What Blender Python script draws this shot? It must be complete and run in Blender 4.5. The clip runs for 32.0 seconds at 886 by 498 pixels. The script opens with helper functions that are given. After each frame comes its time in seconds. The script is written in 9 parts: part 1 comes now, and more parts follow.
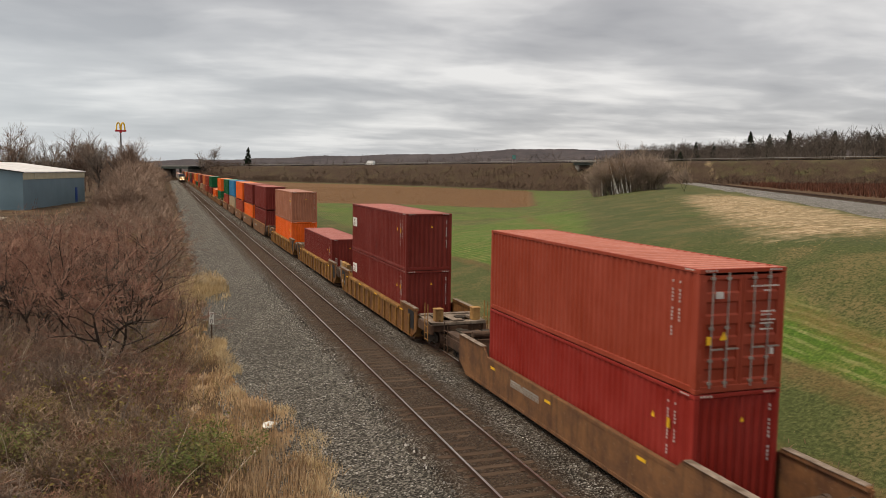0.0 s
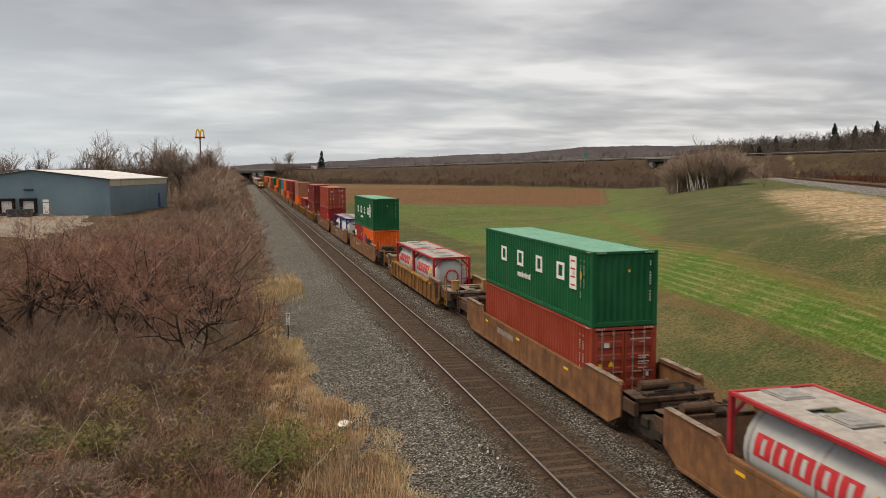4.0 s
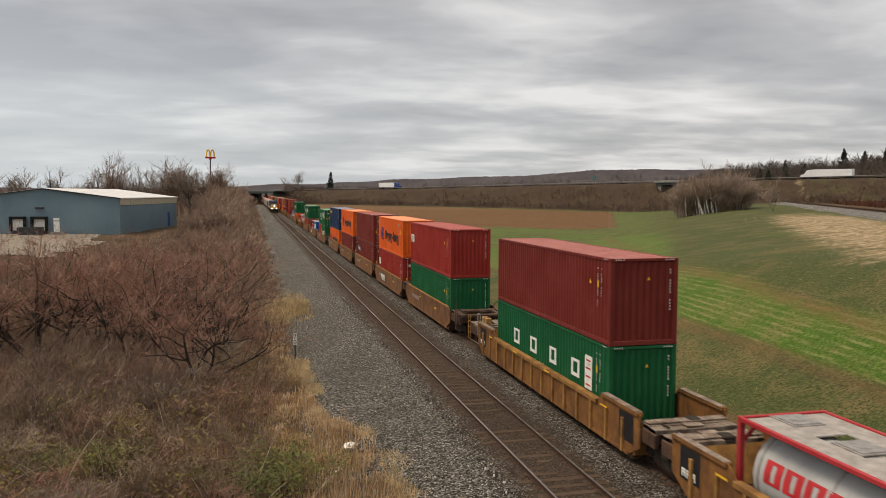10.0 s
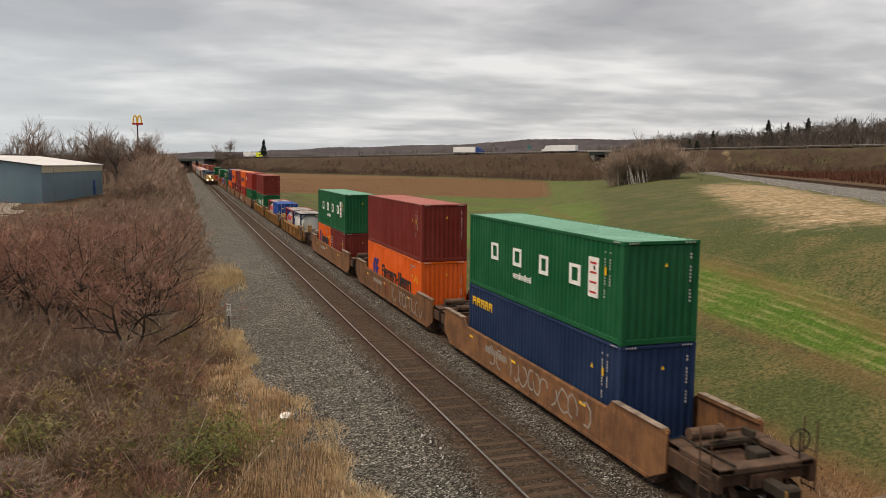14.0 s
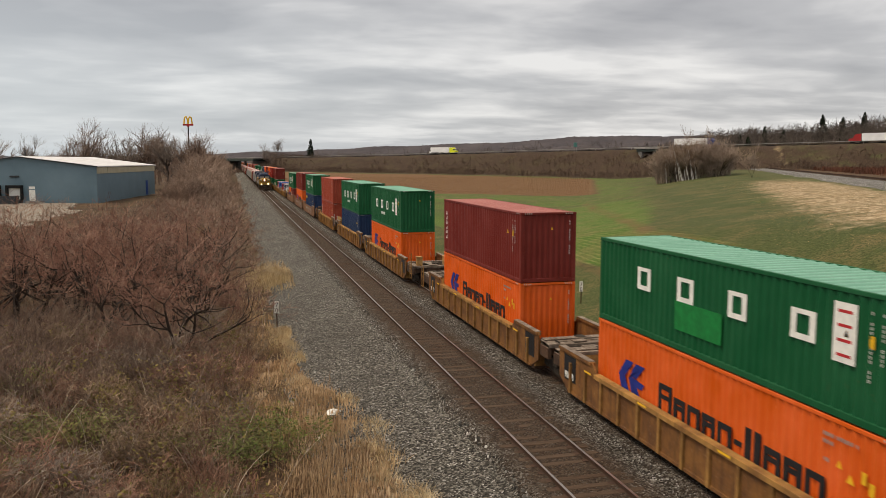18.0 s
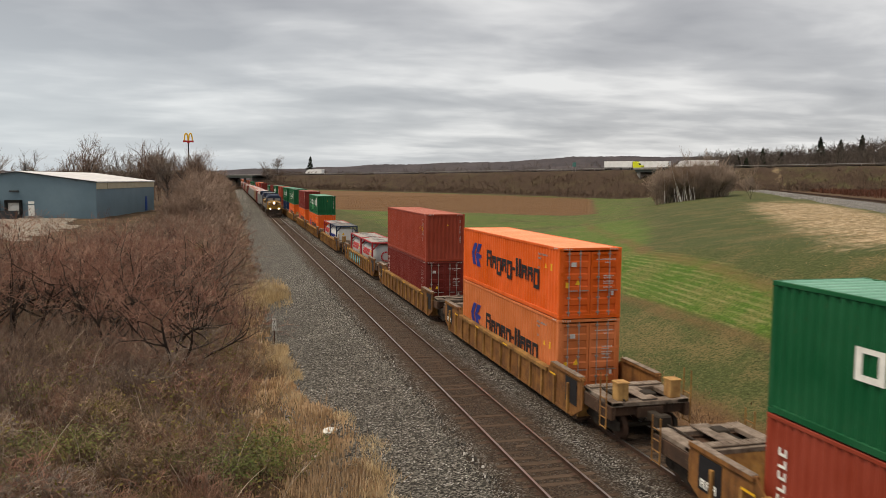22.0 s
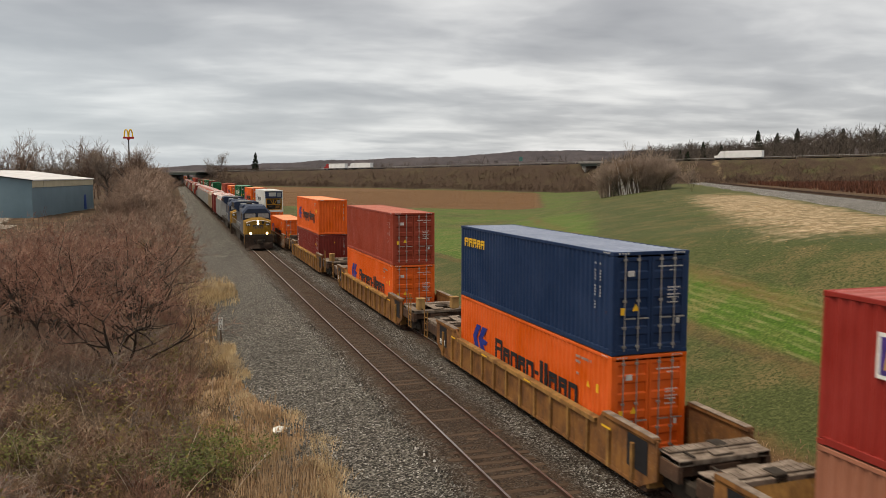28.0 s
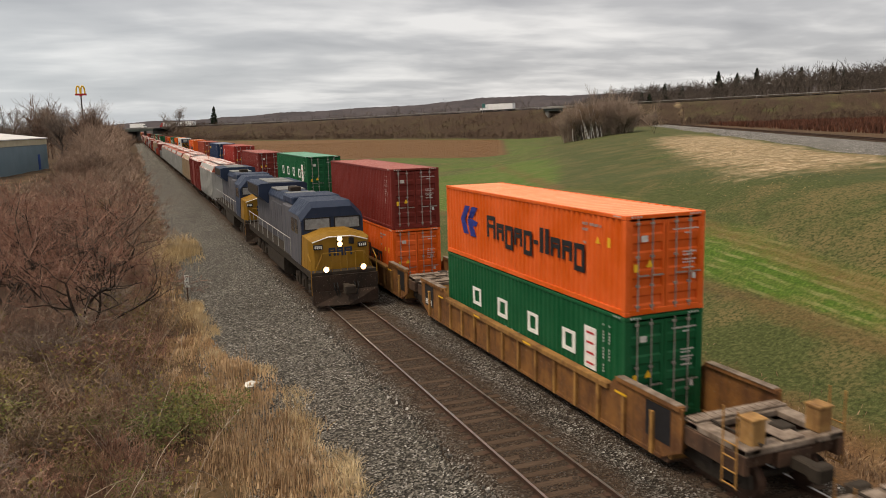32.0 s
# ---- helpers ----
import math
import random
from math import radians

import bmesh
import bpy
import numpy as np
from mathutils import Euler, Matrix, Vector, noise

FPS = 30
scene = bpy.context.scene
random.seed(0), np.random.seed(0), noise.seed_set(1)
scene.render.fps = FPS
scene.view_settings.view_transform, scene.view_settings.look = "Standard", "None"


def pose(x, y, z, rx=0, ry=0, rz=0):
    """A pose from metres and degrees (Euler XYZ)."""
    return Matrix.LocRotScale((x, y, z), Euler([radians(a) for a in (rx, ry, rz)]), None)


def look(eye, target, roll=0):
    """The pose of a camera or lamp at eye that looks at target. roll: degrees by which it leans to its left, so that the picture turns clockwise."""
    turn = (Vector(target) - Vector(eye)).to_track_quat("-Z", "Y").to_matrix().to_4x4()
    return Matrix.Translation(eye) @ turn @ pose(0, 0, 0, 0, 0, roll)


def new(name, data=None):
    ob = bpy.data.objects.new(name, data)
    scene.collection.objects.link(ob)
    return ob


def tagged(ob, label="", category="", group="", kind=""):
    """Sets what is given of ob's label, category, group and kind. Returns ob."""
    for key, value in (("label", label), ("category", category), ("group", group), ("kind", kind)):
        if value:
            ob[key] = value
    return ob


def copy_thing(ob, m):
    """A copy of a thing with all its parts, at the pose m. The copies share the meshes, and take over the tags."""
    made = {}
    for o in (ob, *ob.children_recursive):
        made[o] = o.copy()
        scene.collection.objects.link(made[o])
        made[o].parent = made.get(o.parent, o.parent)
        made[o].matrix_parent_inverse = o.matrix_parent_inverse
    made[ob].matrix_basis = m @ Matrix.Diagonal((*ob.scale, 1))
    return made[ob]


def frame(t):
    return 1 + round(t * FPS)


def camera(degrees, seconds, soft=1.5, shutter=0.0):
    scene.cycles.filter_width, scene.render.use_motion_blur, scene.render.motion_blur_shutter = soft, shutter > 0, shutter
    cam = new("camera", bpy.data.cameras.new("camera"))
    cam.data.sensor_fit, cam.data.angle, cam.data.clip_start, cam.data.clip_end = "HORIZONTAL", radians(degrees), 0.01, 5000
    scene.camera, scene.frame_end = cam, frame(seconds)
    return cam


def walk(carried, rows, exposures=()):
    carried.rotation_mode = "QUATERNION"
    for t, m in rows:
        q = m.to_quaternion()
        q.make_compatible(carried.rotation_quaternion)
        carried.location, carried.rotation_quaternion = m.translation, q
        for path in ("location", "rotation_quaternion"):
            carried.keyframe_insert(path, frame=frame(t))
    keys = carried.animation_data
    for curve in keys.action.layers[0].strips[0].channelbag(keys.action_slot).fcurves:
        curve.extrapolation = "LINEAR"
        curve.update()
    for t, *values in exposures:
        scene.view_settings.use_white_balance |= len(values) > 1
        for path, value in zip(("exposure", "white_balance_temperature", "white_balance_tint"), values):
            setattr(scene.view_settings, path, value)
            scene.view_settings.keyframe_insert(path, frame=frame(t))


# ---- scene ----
cam = camera(58.25, 32.0, soft=0.45, shutter=0.12)
EYE = 8.1  # eye height over the rail heads, from the parapet of a road bridge

# seconds, turn to the left from straight along the tracks, tilt up, lean
PATH = [
    (0.0, -19.17, -5.54, 0.76),
    (0.5, -19.02, -4.90, 0.94),
    (1.0, -16.51, -4.78, 0.30),
    (1.5, -15.24, -5.04, 0.02),
    (2.0, -14.73, -5.19, 0.16),
    (2.5, -14.10, -5.84, 0.43),
    (4.5, -13.89, -5.51, -0.56),
    (5.0, -13.56, -5.83, -0.66),
    (5.5, -13.09, -5.92, -0.60),
    (6.0, -12.98, -5.91, -0.70),
    (6.5, -13.32, -5.98, -0.72),
    (7.0, -13.37, -5.78, -0.04),
    (7.5, -13.67, -5.42, 0.13),
    (8.0, -14.04, -5.18, -0.21),
    (8.5, -14.06, -4.89, 0.07),
    (9.0, -13.85, -4.48, 0.47),
    (9.5, -13.71, -4.32, -0.00),
    (10.0, -13.43, -3.99, 0.15),
    (10.5, -13.20, -3.92, -0.19),
    (11.0, -13.33, -4.36, -0.94),
    (11.5, -13.44, -5.14, -1.13),
    (12.0, -13.41, -5.57, -0.84),
    (12.5, -13.95, -6.00, -0.53),
    (13.0, -16.28, -6.56, 0.08),
    (13.5, -18.49, -6.43, 0.54),
    (14.0, -18.06, -6.21, 0.39),
    (14.5, -16.75, -6.07, 0.75),
    (15.0, -15.76, -5.63, 0.64),
    (15.5, -14.91, -5.31, 0.74),
    (17.5, -13.82, -5.80, 0.04),
    (18.0, -14.78, -6.34, -0.01),
    (18.5, -15.01, -6.54, 0.00),
    (19.0, -14.58, -6.41, -0.48),
    (19.5, -14.27, -6.81, -0.37),
    (20.0, -14.26, -7.06, -0.20),
    (20.5, -14.13, -6.62, -0.21),
    (21.0, -14.32, -6.23, 0.05),
    (21.5, -14.59, -5.99, 0.10),
    (22.0, -14.88, -5.01, 0.50),
    (22.5, -15.41, -4.34, 0.88),
    (23.0, -15.67, -4.24, 0.99),
    (23.5, -16.09, -4.25, 1.03),
    (24.0, -16.45, -4.32, 0.56),
    (24.5, -16.41, -4.36, 0.15),
    (25.0, -16.44, -4.38, -0.28),
    (25.5, -16.57, -4.45, -0.29),
    (27.5, -18.50, -5.38, 0.02),
    (28.0, -18.61, -5.34, 0.05),
    (28.5, -18.33, -4.99, 0.14),
    (29.0, -17.99, -5.23, 0.12),
    (29.5, -17.84, -6.22, -0.23),
    (30.0, -17.77, -7.01, -0.46),
    (30.5, -17.89, -7.51, -0.81),
    (31.0, -18.78, -7.78, -0.91),
    (31.5, -19.85, -7.84, -0.97),
    (32.0, -21.01, -9.01, -1.52),
]


def eye_pose(turn, tilt, lean):
    m = pose(0, 0, 0, 90 + tilt, 0, turn)
    return Matrix.Translation((0, 0, EYE)) @ m @ pose(0, 0, 0, 0, 0, lean)


walk(cam, [(t, eye_pose(a, b, c)) for t, a, b, c in PATH], exposures=[(0.0, 0.0, 6650, 11), (8.0, 0.0, 6650, 11), (9.5, -0.06, 6650, 11), (11.0, 0.0, 6650, 11), (15.0, 0.0, 6700, 11.5), (20.0, 0.0, 6600, 10.5), (22.5, 0.0, 6500, 10), (24.0, -0.15, 6350, 8), (25.5, -0.18, 6400, 8.5), (28.0, 0.0, 6560, 9.5), (30.0, 0.0, 6700, 11.5), (32.0, 0.0, 6700, 11.5)])

# ---- daylight: closed grey cloud deck, brighter low in the north-west ----
world = bpy.data.worlds.new("sky")
scene.world = world
world.use_nodes = True


def sky_world():
    nt = world.node_tree
    nd, ln = nt.nodes, nt.links
    nd.clear()
    out = nd.new("ShaderNodeOutputWorld")
    bg = nd.new("ShaderNodeBackground")
    sky = nd.new("ShaderNodeTexSky")
    sky.sky_type, sky.sun_disc = "NISHITA", False
    sky.sun_elevation, sky.sun_rotation = radians(48), radians(-75)
    sky.air_density, sky.dust_density = 1.0, 2.0
    tc = nd.new("ShaderNodeTexCoord")
    sep = nd.new("ShaderNodeSeparateXYZ")
    ln.new(tc.outputs["Generated"], sep.inputs[0])

    def m(op, a, b=None, c=None):
        n = nd.new("ShaderNodeMath")
        n.operation = op
        for i, v in enumerate((a, b, c)):
            if v is None:
                continue
            if isinstance(v, (int, float)):
                n.inputs[i].default_value = v
            else:
                ln.new(v, n.inputs[i])
        return n.outputs[0]

    up = m("MAXIMUM", m("ADD", sep.outputs[2], 0.11), 0.05)
    cx, cy = m("DIVIDE", sep.outputs[0], up), m("DIVIDE", sep.outputs[1], up)
    com = nd.new("ShaderNodeCombineXYZ")
    ln.new(cx, com.inputs[0]), ln.new(cy, com.inputs[1])

    def cloud(scale, sx, sy, detail, warp, off, rough=0.52):
        mp = nd.new("ShaderNodeMapping")
        mp.inputs["Scale"].default_value = (sx, sy, 1)
        mp.inputs["Rotation"].default_value = (0, 0, radians(14))
        mp.inputs["Location"].default_value = (off, off * 0.7, off * 0.3)
        ln.new(com.outputs[0], mp.inputs[0])
        n = nd.new("ShaderNodeTexNoise")
        n.inputs["Scale"].default_value = scale
        n.inputs["Detail"].default_value = detail
        n.inputs["Roughness"].default_value = rough
        n.inputs["Distortion"].default_value = warp
        ln.new(mp.outputs[0], n.inputs["Vector"])
        return n.outputs["Fac"]

    # broad dark bellies, rolls of cloud within them and ragged edges
    big = cloud(0.34, 0.8, 1.15, 3, 0.15, 3.1)
    mid = cloud(0.95, 0.8, 1.1, 4, 0.25, 7.7, 0.5)
    fine = cloud(2.3, 0.85, 1.05, 4, 0.3, 1.9, 0.5)
    mix = m("ADD", m("ADD", m("MULTIPLY", big, 0.38), m("MULTIPLY", mid, 0.42)), m("MULTIPLY", fine, 0.20))
    ramp = nd.new("ShaderNodeValToRGB")
    e = ramp.color_ramp.elements
    e[0].position, e[0].color = 0.405, (0.338, 0.338, 0.352, 1)
    e[1].position, e[1].color = 0.60, (0.81, 0.80, 0.785, 1)
    x = e.new(0.50)
    x.color = (0.49, 0.488, 0.495, 1)
    ln.new(mix, ramp.inputs[0])
    # a pale strip low over the land towards the far end of the tracks
    low = nd.new("ShaderNodeMapRange")
    low.inputs["From Min"].default_value, low.inputs["From Max"].default_value = 0.0, 0.26
    low.inputs["To Min"].default_value, low.inputs["To Max"].default_value = 1.0, 0.0
    ln.new(sep.outputs[2], low.inputs[0])
    west = nd.new("ShaderNodeMapRange")
    west.inputs["From Min"].default_value, west.inputs["From Max"].default_value = 0.45, -0.25
    west.inputs["To Min"].default_value, west.inputs["To Max"].default_value = 0.15, 1.0
    ln.new(sep.outputs[0], west.inputs[0])
    fac = m("MULTIPLY", m("MULTIPLY", low.outputs[0], west.outputs[0]), 0.75)
    band = nd.new("ShaderNodeMixRGB")
    ln.new(fac, band.inputs[0]), ln.new(ramp.outputs[0], band.inputs[1])
    band.inputs[2].default_value = (0.66, 0.735, 0.78, 1)
    # the clear sky above the deck still tints it a little
    tint = nd.new("ShaderNodeMixRGB")
    tint.blend_type = "ADD"
    tint.inputs[0].default_value = 0.012
    ln.new(band.outputs[0], tint.inputs[1]), ln.new(sky.outputs[0], tint.inputs[2])
    # an overcast deck is about three times as bright overhead as at the horizon
    lift = nd.new("ShaderNodeMapRange")
    lift.interpolation_type = "SMOOTHSTEP"
    lift.inputs["From Min"].default_value, lift.inputs["From Max"].default_value = 0.24, 1.0
    lift.inputs["To Min"].default_value, lift.inputs["To Max"].default_value = 0.97, 2.1
    ln.new(sep.outputs[2], lift.inputs[0])
    # thin cloud overhead lets a little warmth through
    warm = nd.new("ShaderNodeMixRGB")
    warm.blend_type = "MULTIPLY"
    high = nd.new("ShaderNodeMapRange")
    high.inputs["From Min"].default_value, high.inputs["From Max"].default_value = 0.25, 0.8
    ln.new(sep.outputs[2], high.inputs[0]), ln.new(high.outputs[0], warm.inputs[0])
    ln.new(tint.outputs[0], warm.inputs[1])
    warm.inputs[2].default_value = (1.0, 0.94, 0.84, 1)
    ln.new(warm.outputs[0], bg.inputs[0])
    ln.new(lift.outputs[0], bg.inputs[1])
    ln.new(bg.outputs[0], out.inputs[0])


sky_world()
sun = new("sun", bpy.data.lights.new("sun", "SUN"))
sun.data.energy, sun.data.angle, sun.data.color = 2.3, radians(18), (1.0, 0.86, 0.67)
sun.matrix_basis = look((0, 0, 60), (33, 5, 0))

# ---- materials ----
def ramp_of(nd, stops):
    r = nd.new("ShaderNodeValToRGB")
    e = r.color_ramp.elements
    while len(e) < len(stops):
        e.new(0.5)
    for el, (p, c) in zip(e, stops):
        el.position, el.color = p, (*c, 1)
    return r


class Mat:
    """A small builder for procedural materials in world-sized object coordinates."""

    def __init__(self, name, rough=0.7, metal=0.0):
        self.m = bpy.data.materials.new(name)
        self.m.use_nodes = True
        self.nt = self.m.node_tree
        self.nd, self.ln = self.nt.nodes, self.nt.links
        self.b = self.nd["Principled BSDF"]
        self.b.inputs["Roughness"].default_value = rough
        self.b.inputs["Metallic"].default_value = metal
        self.b.inputs["Specular IOR Level"].default_value = 0.5 if rough < 0.4 else (0.28 if rough < 0.7 else 0.15)
        tc, info = self.nd.new("ShaderNodeTexCoord"), self.nd.new("ShaderNodeObjectInfo")
        far, add = self.nd.new("ShaderNodeVectorMath"), self.nd.new("ShaderNodeVectorMath")
        far.operation, add.operation = "SCALE", "ADD"
        far.inputs[0].default_value = (37.0, 53.0, 19.0)
        self.ln.new(info.outputs["Random"], far.inputs["Scale"])
        self.ln.new(tc.outputs["Object"], add.inputs[0]), self.ln.new(far.outputs[0], add.inputs[1])
        self.co = add.outputs[0]

    def mapped(self, sx, sy, sz, turn=0):
        mp = self.nd.new("ShaderNodeMapping")
        mp.inputs["Scale"].default_value = (sx, sy, sz)
        mp.inputs["Rotation"].default_value = (0, 0, radians(turn))
        self.ln.new(self.co, mp.inputs[0])
        return mp.outputs[0]

    def noise(self, scale, detail=4, rough=0.55, vec=None, warp=0.0):
        n = self.nd.new("ShaderNodeTexNoise")
        n.inputs["Scale"].default_value, n.inputs["Detail"].default_value = scale, detail
        n.inputs["Roughness"].default_value, n.inputs["Distortion"].default_value = rough, warp
        self.ln.new(vec or self.co, n.inputs["Vector"])
        return n.outputs["Fac"]

    def cells(self, scale, vec=None, out="Color"):
        n = self.nd.new("ShaderNodeTexVoronoi")
        n.inputs["Scale"].default_value = scale
        self.ln.new(vec or self.co, n.inputs["Vector"])
        return n.outputs[out]

    def ramp(self, fac, stops):
        r = ramp_of(self.nd, stops)
        self.ln.new(fac, r.inputs[0])
        return r.outputs[0]

    def span(self, fac, a, b, lo=0.0, hi=1.0):
        n = self.nd.new("ShaderNodeMapRange")
        for k, v in (("From Min", a), ("From Max", b), ("To Min", lo), ("To Max", hi)):
            n.inputs[k].default_value = v
        self.ln.new(fac, n.inputs[0])
        return n.outputs[0]

    def mix(self, fac, a, b, blend="MIX"):
        n = self.nd.new("ShaderNodeMixRGB")
        n.blend_type = blend
        for i, v in enumerate((fac, a, b)):
            if isinstance(v, (int, float)):
                n.inputs[i].default_value = v
            elif isinstance(v, tuple):
                n.inputs[i].default_value = (*v, 1)
            else:
                self.ln.new(v, n.inputs[i])
        return n.outputs[0]

    def math(self, op, a, b=0.0):
        n = self.nd.new("ShaderNodeMath")
        n.operation = op
        for i, v in enumerate((a, b)):
            if isinstance(v, (int, float)):
                n.inputs[i].default_value = v
            else:
                self.ln.new(v, n.inputs[i])
        return n.outputs[0]

    def random(self):
        return self.nd.new("ShaderNodeObjectInfo").outputs["Random"]

    def island(self):
        return self.nd.new("ShaderNodeNewGeometry").outputs["Random Per Island"]

    def bump(self, fac, strength=0.3, dist=0.01):
        n = self.nd.new("ShaderNodeBump")
        n.inputs["Strength"].default_value, n.inputs["Distance"].default_value = strength, dist
        self.ln.new(fac, n.inputs["Height"])
        self.ln.new(n.outputs[0], self.b.inputs["Normal"])

    def color(self, c):
        if isinstance(c, tuple):
            self.b.inputs["Base Color"].default_value = (*c, 1)
        else:
            self.ln.new(c, self.b.inputs["Base Color"])
        return self

    def rough(self, fac):
        self.ln.new(fac, self.b.inputs["Roughness"])


def dull(c, k):
    g = sum(c) / 3
    return tuple(v + (g - v) * k for v in c)


def paint(name, c, wear=0.35, rust=(0.13, 0.05, 0.025), rough=0.5, grooves=False):
    """Worn paint on steel: patchy fading, streaks that run down, rust at chips."""
    M = Mat(name, rough)
    M.b.inputs["Specular IOR Level"].default_value = 0.16
    patch = M.noise(0.7, 4)
    streak = M.noise(2.2, 4, vec=M.mapped(2.5, 2.5, 0.18))
    dark, pale = tuple(v * 0.84 for v in c), tuple(min(1, v * 1.14 + 0.006) for v in dull(c, 0.08))
    base = M.mix(M.span(patch, 0.3, 0.7), dark, pale)
    base = M.mix(M.span(M.random(), 0, 1, 0.0, 0.10), base, (0.02, 0.018, 0.016))
    base = M.mix(M.span(streak, 0.58, 0.78, 0, 0.55 * wear + 0.1), base, tuple(v * 0.45 + 0.012 for v in c))
    chip = M.math("MULTIPLY", M.span(M.noise(9, 6, 0.65), 0.62, 0.70), M.span(patch, 0.42, 0.6))
    base = M.mix(M.math("MULTIPLY", chip, wear), base, rust)
    # a darker tone in the roof troughs makes the corrugation stand out
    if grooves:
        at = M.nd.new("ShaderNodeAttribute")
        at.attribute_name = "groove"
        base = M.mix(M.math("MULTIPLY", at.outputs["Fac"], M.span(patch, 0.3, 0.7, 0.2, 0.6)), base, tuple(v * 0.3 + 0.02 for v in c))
    M.color(base)
    M.rough(M.span(streak, 0.3, 0.7, rough - 0.1, rough + 0.18))
    M.bump(M.noise(6, 4), 0.12, 0.01)
    return M.m


def plain(name, c, rough=0.6, metal=0.0, var=0.25, scale=5.0):
    M = Mat(name, rough, metal)
    n = M.noise(scale, 5)
    M.color(M.mix(M.span(n, 0.3, 0.7), tuple(v * (1 - var) for v in c), tuple(min(1, v * (1 + var)) for v in c)))
    M.bump(M.noise(scale * 6, 3), 0.15, 0.004)
    return M.m


def rusty(name, c, c2, scale=1.4, rough=0.75):
    """Weathered steel in two tones with grime from below."""
    M = Mat(name, rough)
    a = M.noise(scale, 6, 0.62)
    streak = M.noise(3.0, 4, vec=M.mapped(1.6, 1.6, 0.22))
    base = M.mix(M.span(a, 0.38, 0.64), c, c2)
    base = M.mix(M.span(streak, 0.5, 0.75, 0, 0.6), base, tuple(v * 0.4 for v in c2))
    base = M.mix(M.span(M.random(), 0, 1, 0, 0.25), base, (0.03, 0.022, 0.016))
    base = M.mix(M.span(M.noise(14, 3), 0.62, 0.72, 0, 0.35), base, (0.3, 0.24, 0.18))
    M.color(base)
    M.bump(M.noise(12, 4), 0.2, 0.01)
    return M.m


PAINT = {
    "maroon": paint("paint_maroon", (0.160, 0.019, 0.013)),
    "oxide": paint("paint_oxide_red", (0.285, 0.043, 0.019)),
    "red": paint("paint_red", (0.265, 0.019, 0.012)),
    "brown": paint("paint_brown", (0.33, 0.13, 0.075)),
    "green": paint("paint_green", (0.004, 0.092, 0.031)),
    "orange": paint("paint_orange", (0.69, 0.103, 0.001), 0.25, (0.35, 0.09, 0.02)),
    "faded": paint("paint_faded_orange", (0.60, 0.17, 0.045), 0.5, (0.3, 0.1, 0.03)),
    "amber": paint("paint_amber", (0.66, 0.21, 0.02), 0.4, (0.3, 0.1, 0.03)),
    "navy": paint("paint_navy", (0.010, 0.029, 0.085)),
    "blue": paint("paint_blue", (0.008, 0.055, 0.27)),
    "sky": paint("paint_sky_blue", (0.02, 0.16, 0.33)),
    "white": paint("paint_white", (0.62, 0.615, 0.585), 0.3, (0.3, 0.24, 0.18)),
    "teal": paint("paint_teal", (0.10, 0.27, 0.235), 0.6),
    "grey": paint("paint_grey", (0.17, 0.175, 0.17), 0.6),
    "pale": paint("paint_pale_grey", (0.34, 0.34, 0.32), 0.7),
    "tan": paint("paint_tan", (0.36, 0.27, 0.17), 0.5),
}
roof_cache = {}


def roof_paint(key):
    """The same paint in a paler copy for roofs; the navy holds the sky's sheen in its colour."""
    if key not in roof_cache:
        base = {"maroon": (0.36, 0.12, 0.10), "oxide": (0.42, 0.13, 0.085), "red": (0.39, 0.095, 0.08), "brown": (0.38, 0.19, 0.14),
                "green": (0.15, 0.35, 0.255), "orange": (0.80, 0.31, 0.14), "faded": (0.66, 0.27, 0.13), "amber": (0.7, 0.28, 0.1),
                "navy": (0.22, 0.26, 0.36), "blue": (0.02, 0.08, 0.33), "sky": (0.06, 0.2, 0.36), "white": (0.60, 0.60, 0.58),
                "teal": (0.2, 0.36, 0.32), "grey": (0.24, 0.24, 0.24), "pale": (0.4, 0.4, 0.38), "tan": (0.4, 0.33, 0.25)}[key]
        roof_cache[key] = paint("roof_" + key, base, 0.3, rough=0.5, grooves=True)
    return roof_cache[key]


CAR_YELLOW = rusty("well_car_yellow", (0.39, 0.21, 0.062), (0.19, 0.092, 0.033))
STANCHION = rusty("pale_yellow_steel", (0.50, 0.30, 0.11), (0.27, 0.145, 0.055))
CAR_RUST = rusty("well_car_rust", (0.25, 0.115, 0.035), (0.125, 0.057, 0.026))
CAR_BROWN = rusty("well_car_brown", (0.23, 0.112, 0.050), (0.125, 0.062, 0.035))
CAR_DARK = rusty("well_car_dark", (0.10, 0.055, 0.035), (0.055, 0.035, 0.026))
WORN_TOP = rusty("worn_walkway", (0.11, 0.068, 0.047), (0.052, 0.033, 0.024), 2.2)
GRATE = rusty("worn_grating", (0.29, 0.235, 0.19), (0.13, 0.095, 0.072), 2.5)
GRIME = plain("running_gear_grime", (0.035, 0.028, 0.022), 0.85)
BLACK = plain("black_paint", (0.012, 0.012, 0.013), 0.55)
INK_WHITE = plain("white_marking", (0.72, 0.72, 0.68), 0.6, 0, 0.12)
INK_FADED = plain("faded_marking", (0.30, 0.27, 0.25), 0.7)
INK_PALE = plain("pale_fine_print", (0.50, 0.48, 0.46), 0.7)
INK_BLACK = plain("black_marking", (0.014, 0.014, 0.016), 0.6)
INK_BLUE = plain("blue_marking", (0.012, 0.025, 0.20), 0.6)
INK_PURPLE = plain("purple_marking", (0.06, 0.03, 0.19), 0.6)
INK_RED = plain("red_marking", (0.42, 0.025, 0.03), 0.6)
INK_YELLOW = plain("yellow_marking", (0.72, 0.42, 0.02), 0.6, 0, 0.12)
